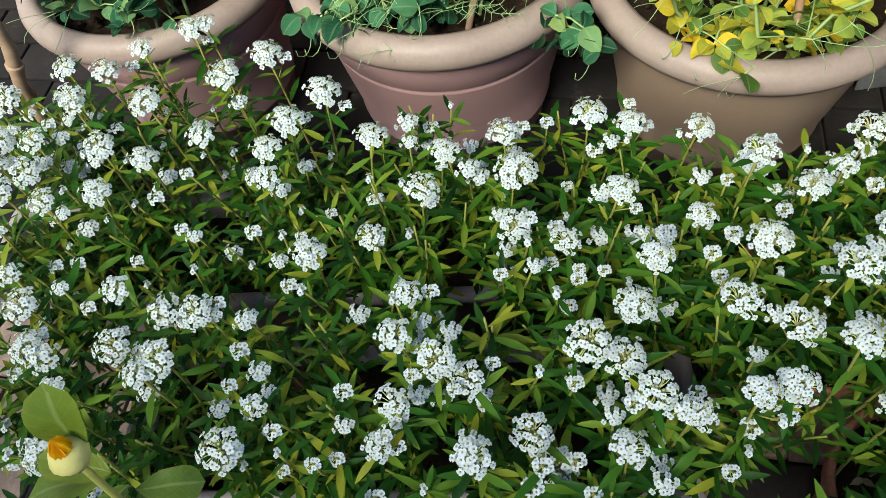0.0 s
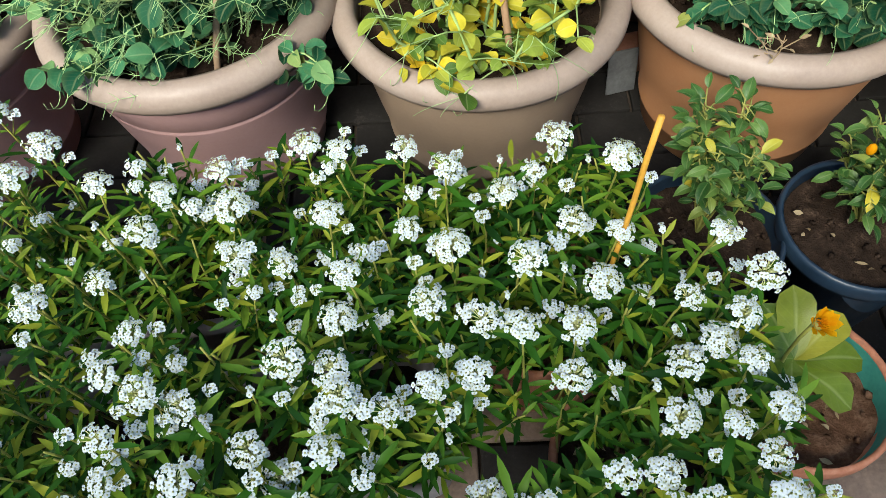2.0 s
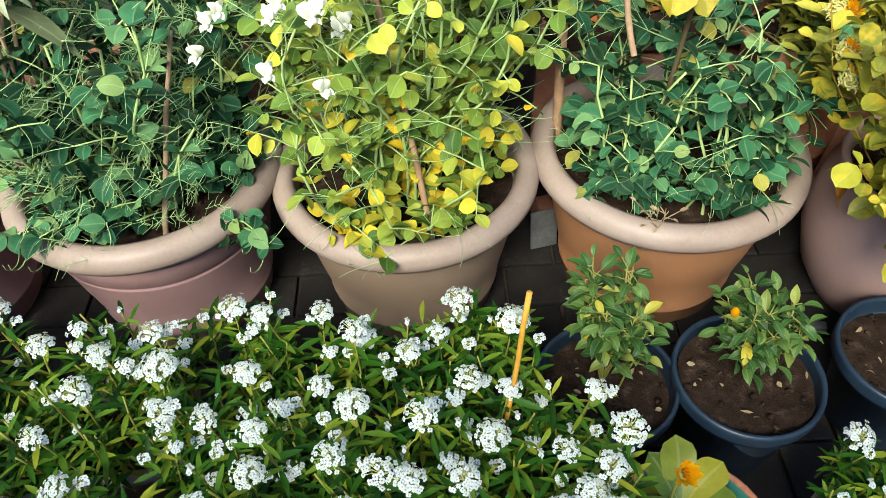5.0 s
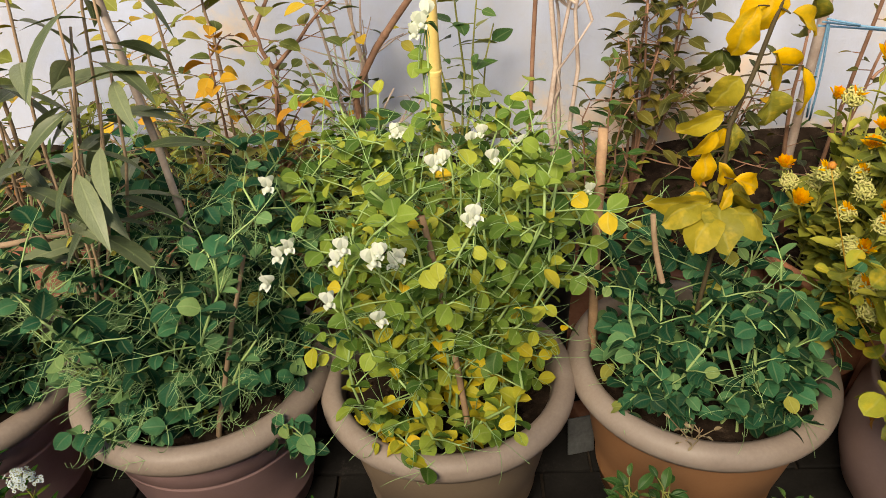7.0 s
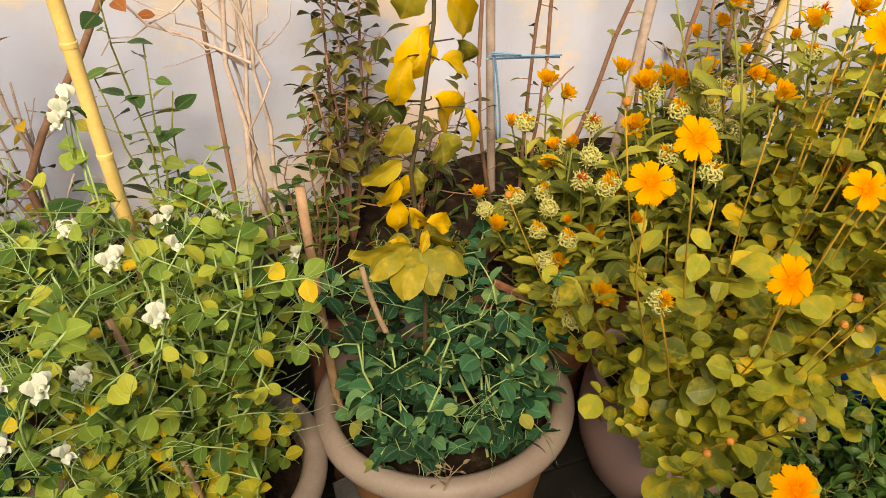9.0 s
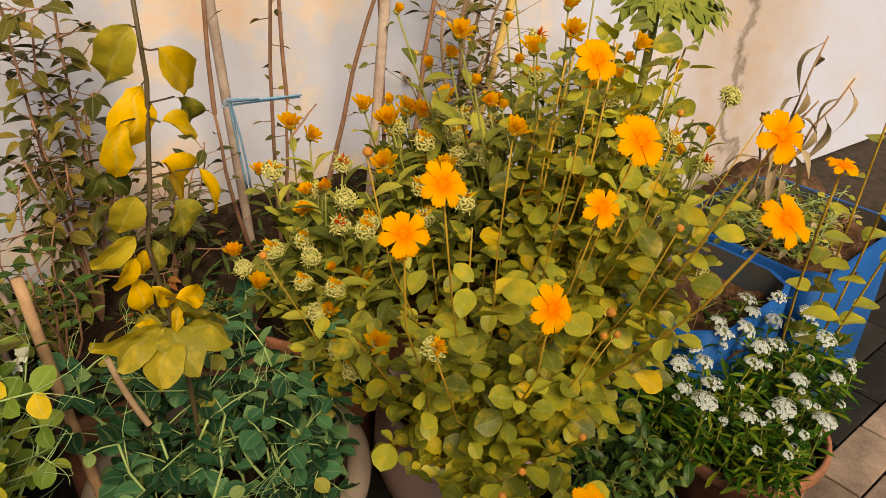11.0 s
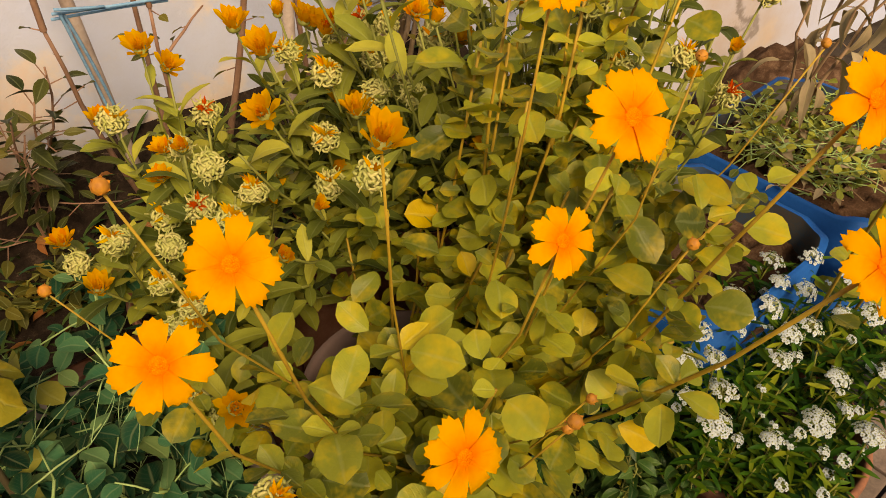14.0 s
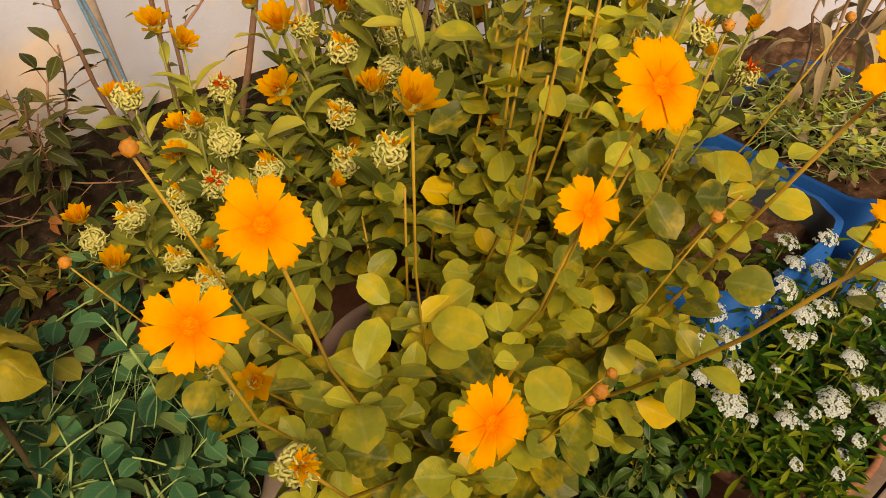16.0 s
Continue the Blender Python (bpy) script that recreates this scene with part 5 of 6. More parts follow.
leafy("flowering_shrub", (1.62, 1.24, 0.38), spread((1.62, 1.24, 0.38), ((1.60, 1.10, 0.75), (1.66, 1.08, 0.90), (1.56, 1.12, 1.0), (1.70, 1.12, 1.1), (1.62, 1.10, 1.25), (1.52, 1.14, 0.85)), 0.006, twigs=2), leaf_shape(0.036, 0.016, 0.2, 0.25, 0.45, 5), M_SHRUB, "dark-leaved shrub against the wall", "shrub", 0.015, 0.3, (0.7, 1.2), M_BARK, 200, far=0.07)

can = thing("fallen_pot", (0.553, 1.19, 0.37), "small black pot lying on its side in the bed", "pot")
lie = Matrix.Translation((0.553, 1.23, 0.425)) @ Matrix.Rotation(radians(84), 4, "X") @ Matrix.Rotation(0.2, 4, "Z")
child("wall", mesh_of("wall", *lathe([(0.001, 0.0), (0.038, 0.0), (0.052, 0.105), (0.055, 0.107), (0.055, 0.115), (0.049, 0.115), (0.046, 0.10), (0.034, 0.006), (0.001, 0.006)], 32), M_BLACK), can, lie)
child("rim", mesh_of("rim", *lathe([(0.0545, 0.104), (0.0575, 0.105), (0.0575, 0.113), (0.0545, 0.114)], 32), M_BLACK), can, lie, "worn black rim")
for x, y, z, r in ((0.292, 1.14, 0.385, 0.3), (0.60, 1.22, 0.375, -0.4), (0.47, 1.25, 0.375, 0.9)):
    shard = part("broken_tile", box_bm(0.085, 0.06, 0.016, 0.003), M_TERRA, None, "", Matrix.Translation((x, y, bed_height(x, y) + 0.012)) @ Matrix.Rotation(r, 4, "Z") @ Matrix.Rotation(0.3, 4, "X"))
    tagged(shard, "broken terracotta tile lying in the bed", "tile", "broken tiles")

# ---- yellow-leaved sapling in the orange-brown planter ----
M_CITRUS_GREEN = foliage("dull_green_leaf", [(0, (0.15, 0.155, 0.025)), (0.5, (0.30, 0.26, 0.03)), (1, (0.46, 0.35, 0.025))], 0.5, 0.6, 0.2, (0.54, 0.38, 0.03))
M_CITRUS_DARK = foliage("dark_sapling_leaf", [(0, (0.035, 0.05, 0.01)), (1, (0.08, 0.09, 0.018))], 0.45, 0.4, 0.15)
SAP_LEAF = {}
for tone, mat in (("y", M_CITRUS), ("o", M_CITRUS_GREEN), ("g", M_CITRUS_GREEN), ("d", M_CITRUS_DARK)):
    SAP_LEAF[tone] = [mesh_of("leaf", *crumpled(leaf_shape(0.08, 0.05, f, d, p, 10, 0.65, wave=0.09), 0.016, k, 48), mat) for k, (f, d, p) in enumerate(((0.45, 0.35, 0.5), (0.7, 0.5, 0.45), (0.3, 0.6, 0.5), (-0.4, 0.4, 0.48)))]
sap = thing("lemon_sapling", (0.70, 0.85, 0.27), "sapling with large drooping yellow and green leaves", "sapling")
SAP = [Vector(p) for p in ((0.705, 0.865, 0.26), (0.722, 0.84, 0.45), (0.725, 0.83, 0.60), (0.720, 0.83, 0.669), (0.716, 0.832, 0.778), (0.734, 0.832, 0.844), (0.748, 0.83, 0.919), (0.757, 0.828, 0.965), (0.76, 0.82, 1.08))]
child("trunk", mesh_of("trunk", *tube(SAP, 0.0038, 0.0026, 8), M_CITRUS_STEM), sap)


def sapling_leaf(x, z, turn, length, wide, tone):
    """One leaf from its stalk's end, turned in the plane of the wall, leaning to or from it by chance."""
    at = Vector((x, 0.83 + U(-0.02, 0.015), z))
    near = min((SAP[i].lerp(SAP[i + 1], k / 6) for i in range(2, len(SAP) - 1) for k in range(7)), key=lambda p: (p - at).length)
    if (near - at).length > 0.006:
        child("leaf_stalk", mesh_of("leaf_stalk", *tube(bowed(near, at, 0.006, 4), 0.0013, 0.0010, 4), M_CITRUS_STEM), sap)
    d = Vector((math.cos(turn), U(-0.45, 0.25), math.sin(turn)))
    m = aimed(at, d, U(-0.5, 0.5), 1.0, (U(-0.4, 0.4), -1, 0.5)) @ Matrix.Diagonal((wide * 20.5, length * 14, length * 12.5, 1.0))
    child("leaf", RNG.choice(SAP_LEAF[tone]), sap, m)


for row in ((0.713, 0.936, -1.92, 0.062, 0.034, "y"), (0.751, 0.963, -2.13, 0.073, 0.048, "y"), (0.757, 0.922, -0.35, 0.047, 0.027, "y"), (0.789, 0.937, -1.11, 0.077, 0.032, "o"), (0.752, 0.871, -0.95, 0.089, 0.054, "y"),
            (0.796, 0.851, -1.25, 0.065, 0.021, "y"), (0.751, 0.829, -1.38, 0.046, 0.045, "o"), (0.711, 0.849, -2.15, 0.050, 0.043, "g"), (0.693, 0.875, -0.79, 0.035, 0.030, "d"), (0.690, 0.881, -2.20, 0.035, 0.022, "d"),
            (0.770, 1.00, -0.9, 0.075, 0.045, "y"), (0.745, 1.03, -2.2, 0.07, 0.042, "o")):
    sapling_leaf(*row)
for row in ((0.701, 0.802, -2.59, 0.063, 0.030, "o"), (0.693, 0.779, -2.16, 0.045, 0.026, "y"), (0.711, 0.774, -1.69, 0.036, 0.027, "y"), (0.727, 0.777, -1.57, 0.044, 0.024, "o"), (0.697, 0.740, -1.79, 0.052, 0.030, "y"),
            (0.705, 0.733, -1.08, 0.050, 0.022, "y"), (0.724, 0.710, -0.33, 0.048, 0.027, "y"), (0.706, 0.671, -2.88, 0.085, 0.044, "g"), (0.724, 0.659, -0.74, 0.092, 0.050, "g"), (0.709, 0.665, -2.00, 0.072, 0.046, "g"),
            (0.722, 0.655, -1.35, 0.060, 0.03, "o"), (0.715, 0.664, 1.2, 0.029, 0.014, "y"), (0.723, 0.666, 0.5, 0.031, 0.014, "y"), (0.704, 0.663, 2.4, 0.024, 0.013, "y")):
    sapling_leaf(*row)
for k in range(8):
    a = k * 0.785 + U(-0.25, 0.25)
    d = around(a, U(-0.25, 0.15))
    hub = Vector((0.715, 0.825, 0.668)) + d * 0.008
    m = aimed(hub, d, U(-0.35, 0.35), 1.0) @ Matrix.Diagonal((U(0.75, 1.05), U(0.75, 1.05), 0.95, 1.0))
    child("leaf", RNG.choice(SAP_LEAF[RNG.choice("ggo")]), sap, m)
rod("branch_stub", bowed((0.665, 0.848, 0.52), (0.648, 0.875, 0.625), 0.01, 5), 0.0045, 0.004, M_BARK, "cut stub of a grey branch", "branch")


# ---- golden coreopsis in the round-bellied pot ----
RNG.seed(21)


def daisy(seed, r, n=8):
    """A flower of broad petals with toothed ends round a rough disc."""
    rg = random.Random(seed)
    p, dsk = Heap(), Heap()
    for k in range(n):
        a = 2 * math.pi * k / n + rg.uniform(-0.07, 0.07)
        wid, ln = rg.uniform(0.53, 0.61) * r, r * rg.uniform(0.90, 1.08)
        rows, vs, fs = ((0.05, 0.30, 0), (0.35, 0.62, 0.05), (0.60, 0.86, 0.06), (0.84, 1.0, 0.02), (1.0, 0.80, -0.08)), [], []
        ends = [e * rg.uniform(0.6, 1.3) for e in (0.3, 0.06, 0.10, 0.0, 0.10, 0.05, 0.3)]
        curl_up = rg.uniform(-0.18, 0.16)
        for q, w, z in rows:
            for j in range(7):
                u = j / 3 - 1
                vs.append((u * w * wid / 2, ln * (q - ends[j] * (q == 1.0)), r * (z + curl_up * q * q + 0.03 * abs(u) - 0.02 * (j % 2)) + rg.uniform(-0.012, 0.012) * r))
        for i in range(4):
            for u in range(6):
                fs.append((i * 7 + u, i * 7 + u + 1, i * 7 + u + 8, i * 7 + u + 7))
        p.add(vs, fs, Matrix.Rotation(a, 4, "Z") @ Matrix.Translation((0, 0, 0.0004 * (k % 2))))
    for q, d in spiral_dome(60, r * 0.17, 0.12, 1.0):
        dsk.add(*bead(r * 0.055, q * 0.95, 1.0, 5))
    g = Heap()
    for k in range(8):
        g.add(*small_leaf(r * 0.35, r * 0.12, 0.2), Matrix.Rotation(k * 0.785, 4, "Z") @ Matrix.Translation((0, 0, -0.002)))
    return two_tone("flower", [(p.v, p.f, M_DAISY), (g.v, g.f, M_CORE_STEM)]), mesh_of("disc", dsk.v, dsk.f, M_YELLOW_DISC)


def cup(seed, r, petal, deep=1.0, n=13):
    """A half-open flower: upright petals round the middle."""
    rg = random.Random(seed)
    p, g = Heap(), Heap()
    for k in range(n):
        a = 2.39996 * k
        lean = (0.2 + 0.5 * (k / n) ** 1.5) * deep
        p.add(*leaf_shape(r * rg.uniform(1.35, 1.75), r * 0.62, 0.3, 0.10, 0.72, 5, 0.35), Matrix.Rotation(a, 4, "Z") @ Matrix.Translation((0, r * 0.45, 0)) @ Matrix.Rotation(1.5 - lean, 4, "X"))
    for k in range(9):
        a = 2.39996 * k + 0.7
        p.add(*leaf_shape(r * rg.uniform(1.0, 1.4), r * 0.5, 0.4, 0.15, 0.7, 4, 0.4), Matrix.Rotation(a, 4, "Z") @ Matrix.Translation((0, r * 0.15, 0)) @ Matrix.Rotation(1.45, 4, "X"))
    for k in range(14):
        a, q = 2.39996 * k, r * 0.4 * math.sqrt(k / 14)
        p.add(*small_leaf(r * rg.uniform(0.9, 1.25), r * 0.2, 0.1), Matrix.Translation((q * math.cos(a), q * math.sin(a), r * 0.15)) @ Matrix.Rotation(a, 4, "Z") @ Matrix.Rotation(1.5, 4, "X"))
    g.add(*bead(r * 0.62, (0, 0, -r * 0.05), 0.75, 8))
    return two_tone("flower", [(p.v, p.f, petal), (g.v, g.f, M_CAL_STEM)])


def closed_bud(r):
    g = Heap()
    g.add(*bead(r, (0, 0, r * 0.6), 1.0, 9))
    for k in range(6):
        g.add(*small_leaf(r * 1.5, r * 0.6, -0.4), Matrix.Rotation(k * 1.047, 4, "Z") @ Matrix.Rotation(0.5, 4, "X"))
    return two_tone("bud", [(g.v, g.f, M_CORE_BUD)])


def seed_head(seed, r, orange):
    """A spent head: curled pale seeds packed in a ball, some withered petals."""
    rg = random.Random(seed)
    s_, o_ = Heap(), Heap()
    for q, d in spiral_dome(64, r, 0.75, 1.6):
        q = q * rg.uniform(0.9, 1.15)
        side = d.cross(Vector((rg.uniform(-1, 1), rg.uniform(-1, 1), rg.uniform(-1, 1)))).normalized()
        lift, bend = r * rg.uniform(0.08, 0.2), r * rg.uniform(0.20, 0.32)
        s_.add(*tube([q - side * bend * 0.9, q - side * bend * 0.5 + d * lift, q + side * bend * 0.4 + d * lift * 1.15, q + side * bend - d * lift * 0.1], r * rg.uniform(0.12, 0.165), r * 0.08, 5))
        if rg.random() < 0.2:
            s_.add(*tube([q, q + d * r * 0.4, q + d * r * 0.65 + side * r * 0.2], r * 0.08, r * 0.05, 4))
    for k in range(orange):
        a = rg.uniform(0, 6.28)
        d = around(a, rg.uniform(0.5, 1.5))
        o_.add(*small_leaf(r * rg.uniform(0.9, 1.5), r * 0.28, rg.uniform(-0.3, 0.5)), aimed(Vector((0, 0, r * 0.45)), d, rg.uniform(-1, 1)))
    s_.add(*bead(r * 0.9, (0, 0, 0), 0.75, 10))
    lots = [(s_.v, s_.f, M_SEED)]
    if orange:
        lots.append((o_.v, o_.f, M_RED_PETAL if seed in (21, 22, 27, 28) else M_ORANGE_PETAL))
    return two_tone("flower_head", lots)


DAISY = [daisy(k, 0.0248, 7 + (k > 0)) for k in range(3)]
BUD = closed_bud(0.0047)
GOLD_CUP = [cup(3, 0.012, M_YELLOW_PETAL), cup(4, 0.0105, M_YELLOW_PETAL, 0.6)]
CORE = [leaf_shape(0.044, 0.037, 0.18, 0.25, 0.54, 7, 0.48), leaf_shape(0.056, 0.037, 0.25, 0.3, 0.58, 7, 0.52), leaf_shape(0.030, 0.021, 0.2, 0.1, 0.55, 5, 0.52)]
CORE = [crumpled(c, 0.006, k, 45) for k, c in enumerate(CORE)]
CORE_ME = [mesh_of("leaf", *c, M_CORE_LEAF) for c in CORE]
cx, cy, cz = 1.15, 0.745, 0.27
core = thing("coreopsis_plant", (cx, cy, cz), "golden coreopsis with round yellow-green leaves and open flowers", "flowering plant")
core_rest = Heap()
core_count = 0


def core_leaf(kind, m):
    global core_count
    core_count += 1
    if core_count <= 290:
        child("leaf", CORE_ME[kind], core, m)
    else:
        core_rest.add(*CORE[kind], m)


def core_stem(tip, leaf_to=0.75, r=0.0022, step=0.032, bow=0.03):
    foot = Vector((cx + U(-0.07, 0.07), cy + U(-0.08, 0.06), cz - 0.005))
    tip = Vector(tip)
    out = U(0.62, 0.82)
    mid = Vector((foot.x + (tip.x - foot.x) * out + U(-0.02, 0.02), foot.y + (tip.y - foot.y) * out + U(-0.02, 0.02), foot.z + (tip.z - foot.z) * 0.36 + bow))
    pts = [foot.lerp(mid, k / 5).lerp(mid.lerp(tip, k / 5), k / 5) for k in range(6)]
    pts = [p + Vector((U(-1, 1), U(-1, 1), U(-1, 1))) * 0.007 * (0 < k < 5) for k, p in enumerate(pts)]
    child("stem", mesh_of("stem", *tube(pts, r, r * 0.65, 6), M_CORE_STEM), core)
    length, a = (tip - foot).length, U(0, 6.28)
    n = int(length * leaf_to / step)
    for k in range(n):
        f = (0.30 + (leaf_to - 0.30) * k / max(1, n - 1)) * 5
        i = min(int(f), 4)
        p = pts[i].lerp(pts[i + 1], f - i)
        a += 1.57
        for b in (a, a + 3.14):
            d = around(b + U(-0.4, 0.4), U(-0.1, 0.7))
            q = p + d * U(0.006, 0.03)
            core_leaf(RNG.choice((0, 0, 1, 2)), aimed(q, d + Vector((0, -0.25, U(-0.5, 0.6))), U(-0.8, 0.8), U(0.5, 0.98)))
            if RNG.random() < 0.4:
                core_leaf(2, aimed(p, around(b + 1.2, U(0, 0.9)), U(-0.5, 0.5), U(0.6, 1.0)))
    return pts


GOLD = [(0.809, 0.488, 0.889), (0.853, 0.482, 0.924), (1.115, 0.438, 0.895), (1.040, 0.432, 0.845), (0.907, 0.393, 0.803), (0.862, 0.303, 0.634), (1.242, 0.337, 0.890), (1.145, 0.280, 0.844), (1.107, 0.498, 0.974)]
for k, g in enumerate(GOLD):
    core_stem(g, 0.72, 0.0026 if k in (6, 7) else 0.0016, 0.036)
    up = Vector((-0.28 + U(-0.15, 0.15), -0.75, 0.62 + U(-0.2, 0.15)))
    at = aimed(g, up.orthogonal(), 0, U(0.92, 1.05) * (1.45 if k == 6 else 1.18 if k == 7 else 1.25 if k == 2 else 1.0), up)
    bloom = child("flower", DAISY[k % 3][0], core, at, "open golden flower with toothed petals")
    child("disc", DAISY[k % 3][1], bloom, at, "rough orange disc")
for g in ((0.940, 0.474, 0.948),):
    core_stem(g, 0.7, 0.0014)
    child("flower", GOLD_CUP[0], core, aimed(g, (1, 0, 0), 0, 0.85, (-0.1, -0.5, 1)), "half-open golden flower")
for g in ((0.837, 0.567, 0.934), (0.823, 0.766, 0.743), (1.02, 0.40, 0.70), (0.93, 0.36, 0.64), (0.88, 0.40, 0.60), (1.40, 0.42, 0.84), (0.80, 0.36, 0.66), (1.16, 0.40, 0.78), (1.20, 0.44, 0.90), (1.08, 0.42, 0.66), (0.99, 0.38, 0.76)):
    core_stem(g, 0.7, 0.0013)
    child("bud", BUD, core, aimed(g, (1, 0, 0), 0, U(0.9, 1.15), (U(-0.6, 0.6), U(-0.8, 0.2), 0.6)), "brownish closed bud")
core_stem((0.836, 0.484, 0.747), 0.35, 0.0019, 0.032, 0.06)
child("flower_head", seed_head(29, 0.0100, 46), core, aimed((0.836, 0.484, 0.747), (1, 0, 0), 0, 1.0, (-0.2, -0.7, 0.6)), "spent orange flower head")
for k in range(22):
    a, q = U(0, 6.28), math.sqrt(U(0, 1))
    core_stem((1.11 + 0.26 * q * math.cos(a), 0.60 + 0.20 * q * math.sin(a), U(0.47, 0.82) - 0.12 * q), 1.0, 0.0022, 0.044, 0.04)
for k in range(4):
    a = U(3.0, 6.0)
    core_stem((1.10 + 0.18 * math.cos(a), 0.62 + 0.18 * math.sin(a), U(0.36, 0.44)), 1.0, 0.0017, 0.026, 0.10)
for k in range(10):
    core_stem((U(1.18, 1.46), U(0.50, 0.68), U(0.68, 0.86)), 1.0, 0.0022, 0.034, 0.03)
for k in range(8):
    core_stem((U(1.20, 1.46), U(0.54, 0.74), U(0.84, 0.98)), 1.0, 0.0022, 0.036, 0.03)
for k in range(5):
    core_stem((U(1.22, 1.34), U(0.40, 0.50), U(0.50, 0.74)), 1.0, 0.0022, 0.036, 0.05)
for k in range(5):
    core_stem((U(1.28, 1.46), U(0.48, 0.62), U(0.42, 0.68)), 1.0, 0.0022, 0.032, 0.05)
core_rest.put("foliage", M_CORE_LEAF, core, kind="stuff")
DEAD_ME = mesh_of("dead_leaf", *crumpled(leaf_shape(0.045, 0.024, 0.6, 0.5, 0.5, 7, 0.8), 0.012, 6, 50), M_ORANGE_LEAF)
for k in range(7):
    a = 3.4 + 0.42 * k + U(-0.15, 0.15)
    p = Vector((1.165 + 0.150 * math.cos(a), 0.765 + 0.150 * math.sin(a), U(0.30, 0.33)))
    d = Vector((math.cos(a) * 0.6, math.sin(a) * 0.6, U(-1.2, -0.7)))
    child("dead_leaf", DEAD_ME, core, aimed(p + Vector((math.cos(a), math.sin(a), 0)) * 0.012, d, U(-0.8, 0.8), U(0.7, 1.2)), "dry orange-brown hanging leaf")

# ---- calendulas ----
RNG.seed(35)
HEADS = {"o": [cup(11, 0.0085, M_ORANGE_PETAL, 1.2, 22), cup(12, 0.008, M_ORANGE_PETAL, 1.35, 20)], "c": [cup(13, 0.0125, M_YELLOW_PETAL, 0.9, 14), cup(14, 0.0115, M_YELLOW_PETAL, 1.0, 13)], "b": [cup(15, 0.0095, M_ORANGE_PETAL, 0.35, 9), cup(16, 0.009, M_YELLOW_PETAL, 0.35, 9)],
         "s": [seed_head(21, 0.0125, 0), seed_head(22, 0.0115, 0), seed_head(23, 0.013, 5)], "m": [seed_head(25, 0.0125, 14), seed_head(26, 0.012, 11), seed_head(27, 0.0115, 16)], "y": [cup(17, 0.013, M_YELLOW_PETAL, 1.3, 14)]}
CAL = crumpled(leaf_shape(0.066, 0.023, 0.3, 0.3, 0.62, 6, 0.6, wave=0.03), 0.006, 8, 35)
CAL_ME = mesh_of("leaf", *CAL, M_CAL_LEAF)


def calendula(at, heads, extra, label):
    t = thing("calendula_plant", at, label, "flowering plant", "calendulas")
    rest, count = Heap(), 0
    foot0 = Vector(at)

    def stalk(tip, leafy_to=0.92):
        nonlocal count
        tip = Vector(tip)
        foot = foot0 + Vector((U(-0.07, 0.07), U(-0.07, 0.07), -0.005))
        mid = Vector((tip.x * 0.75 + foot.x * 0.25, tip.y * 0.75 + foot.y * 0.25, foot.z + (tip.z - foot.z) * 0.45))
        pts = [foot.lerp(mid, k / 5).lerp(mid.lerp(tip, k / 5), k / 5) for k in range(6)]
        child("stem", mesh_of("stem", *tube(pts, 0.0020, 0.0015, 5), M_CAL_STEM), t)
        n, a = RNG.randint(11, 15), U(0, 6.28)
        for k in range(n):
            f = (0.25 + (leafy_to - 0.25) * (k / n) ** 0.8) * 5
            i = min(int(f), 4)
            a += 2.4
            m = aimed(pts[i].lerp(pts[i + 1], f - i), around(a, U(0.25, 1.15)), U(-0.4, 0.4), U(0.5, 1.0))
            count += 1
            if count <= 130:
                child("leaf", CAL_ME, t, m)
            else:
                rest.add(*CAL, m)
        return pts

    for x, y, z, kind in heads:
        pts = stalk((x, y, z))
        d = Vector((U(-0.5, 0.3), U(-0.8, -0.1), 0.8))
        child("flower_head", RNG.choice(HEADS[kind]), t, aimed((x, y, z), d.orthogonal(), 0, U(1.05, 1.3) * (1.0 if kind in "ocy" else 0.88), d))
    for p in extra:
        stalk(p, 1.0)
    rest.put("foliage", M_CAL_LEAF, t, kind="stuff")


CAL_A = [(0.893, 0.976, 0.626, "o"), (0.893, 0.920, 0.593, "c"), (1.001, 1.010, 0.718, "s"), (0.970, 0.885, 0.625, "s"), (0.929, 0.920, 0.641, "m"), (0.996, 0.838, 0.686, "m"), (0.964, 0.821, 0.633, "b"),
         (0.892, 0.953, 0.611, "s"), (0.994, 0.932, 0.628, "m"), (0.932, 0.826, 0.569, "s"), (0.911, 0.725, 0.533, "s"), (0.891, 0.644, 0.634, "c"), (1.000, 1.052, 0.702, "o"), (0.941, 0.951, 0.608, "s"),
         (1.031, 0.924, 0.702, "b"), (1.062, 0.906, 0.741, "m"), (1.027, 0.862, 0.710, "s"), (1.067, 0.857, 0.657, "m"), (0.905, 0.745, 0.56, "m"), (1.077, 1.06, 0.757, "c"), (1.081, 1.013, 0.749, "c"), (1.024, 0.904, 0.715, "b")]
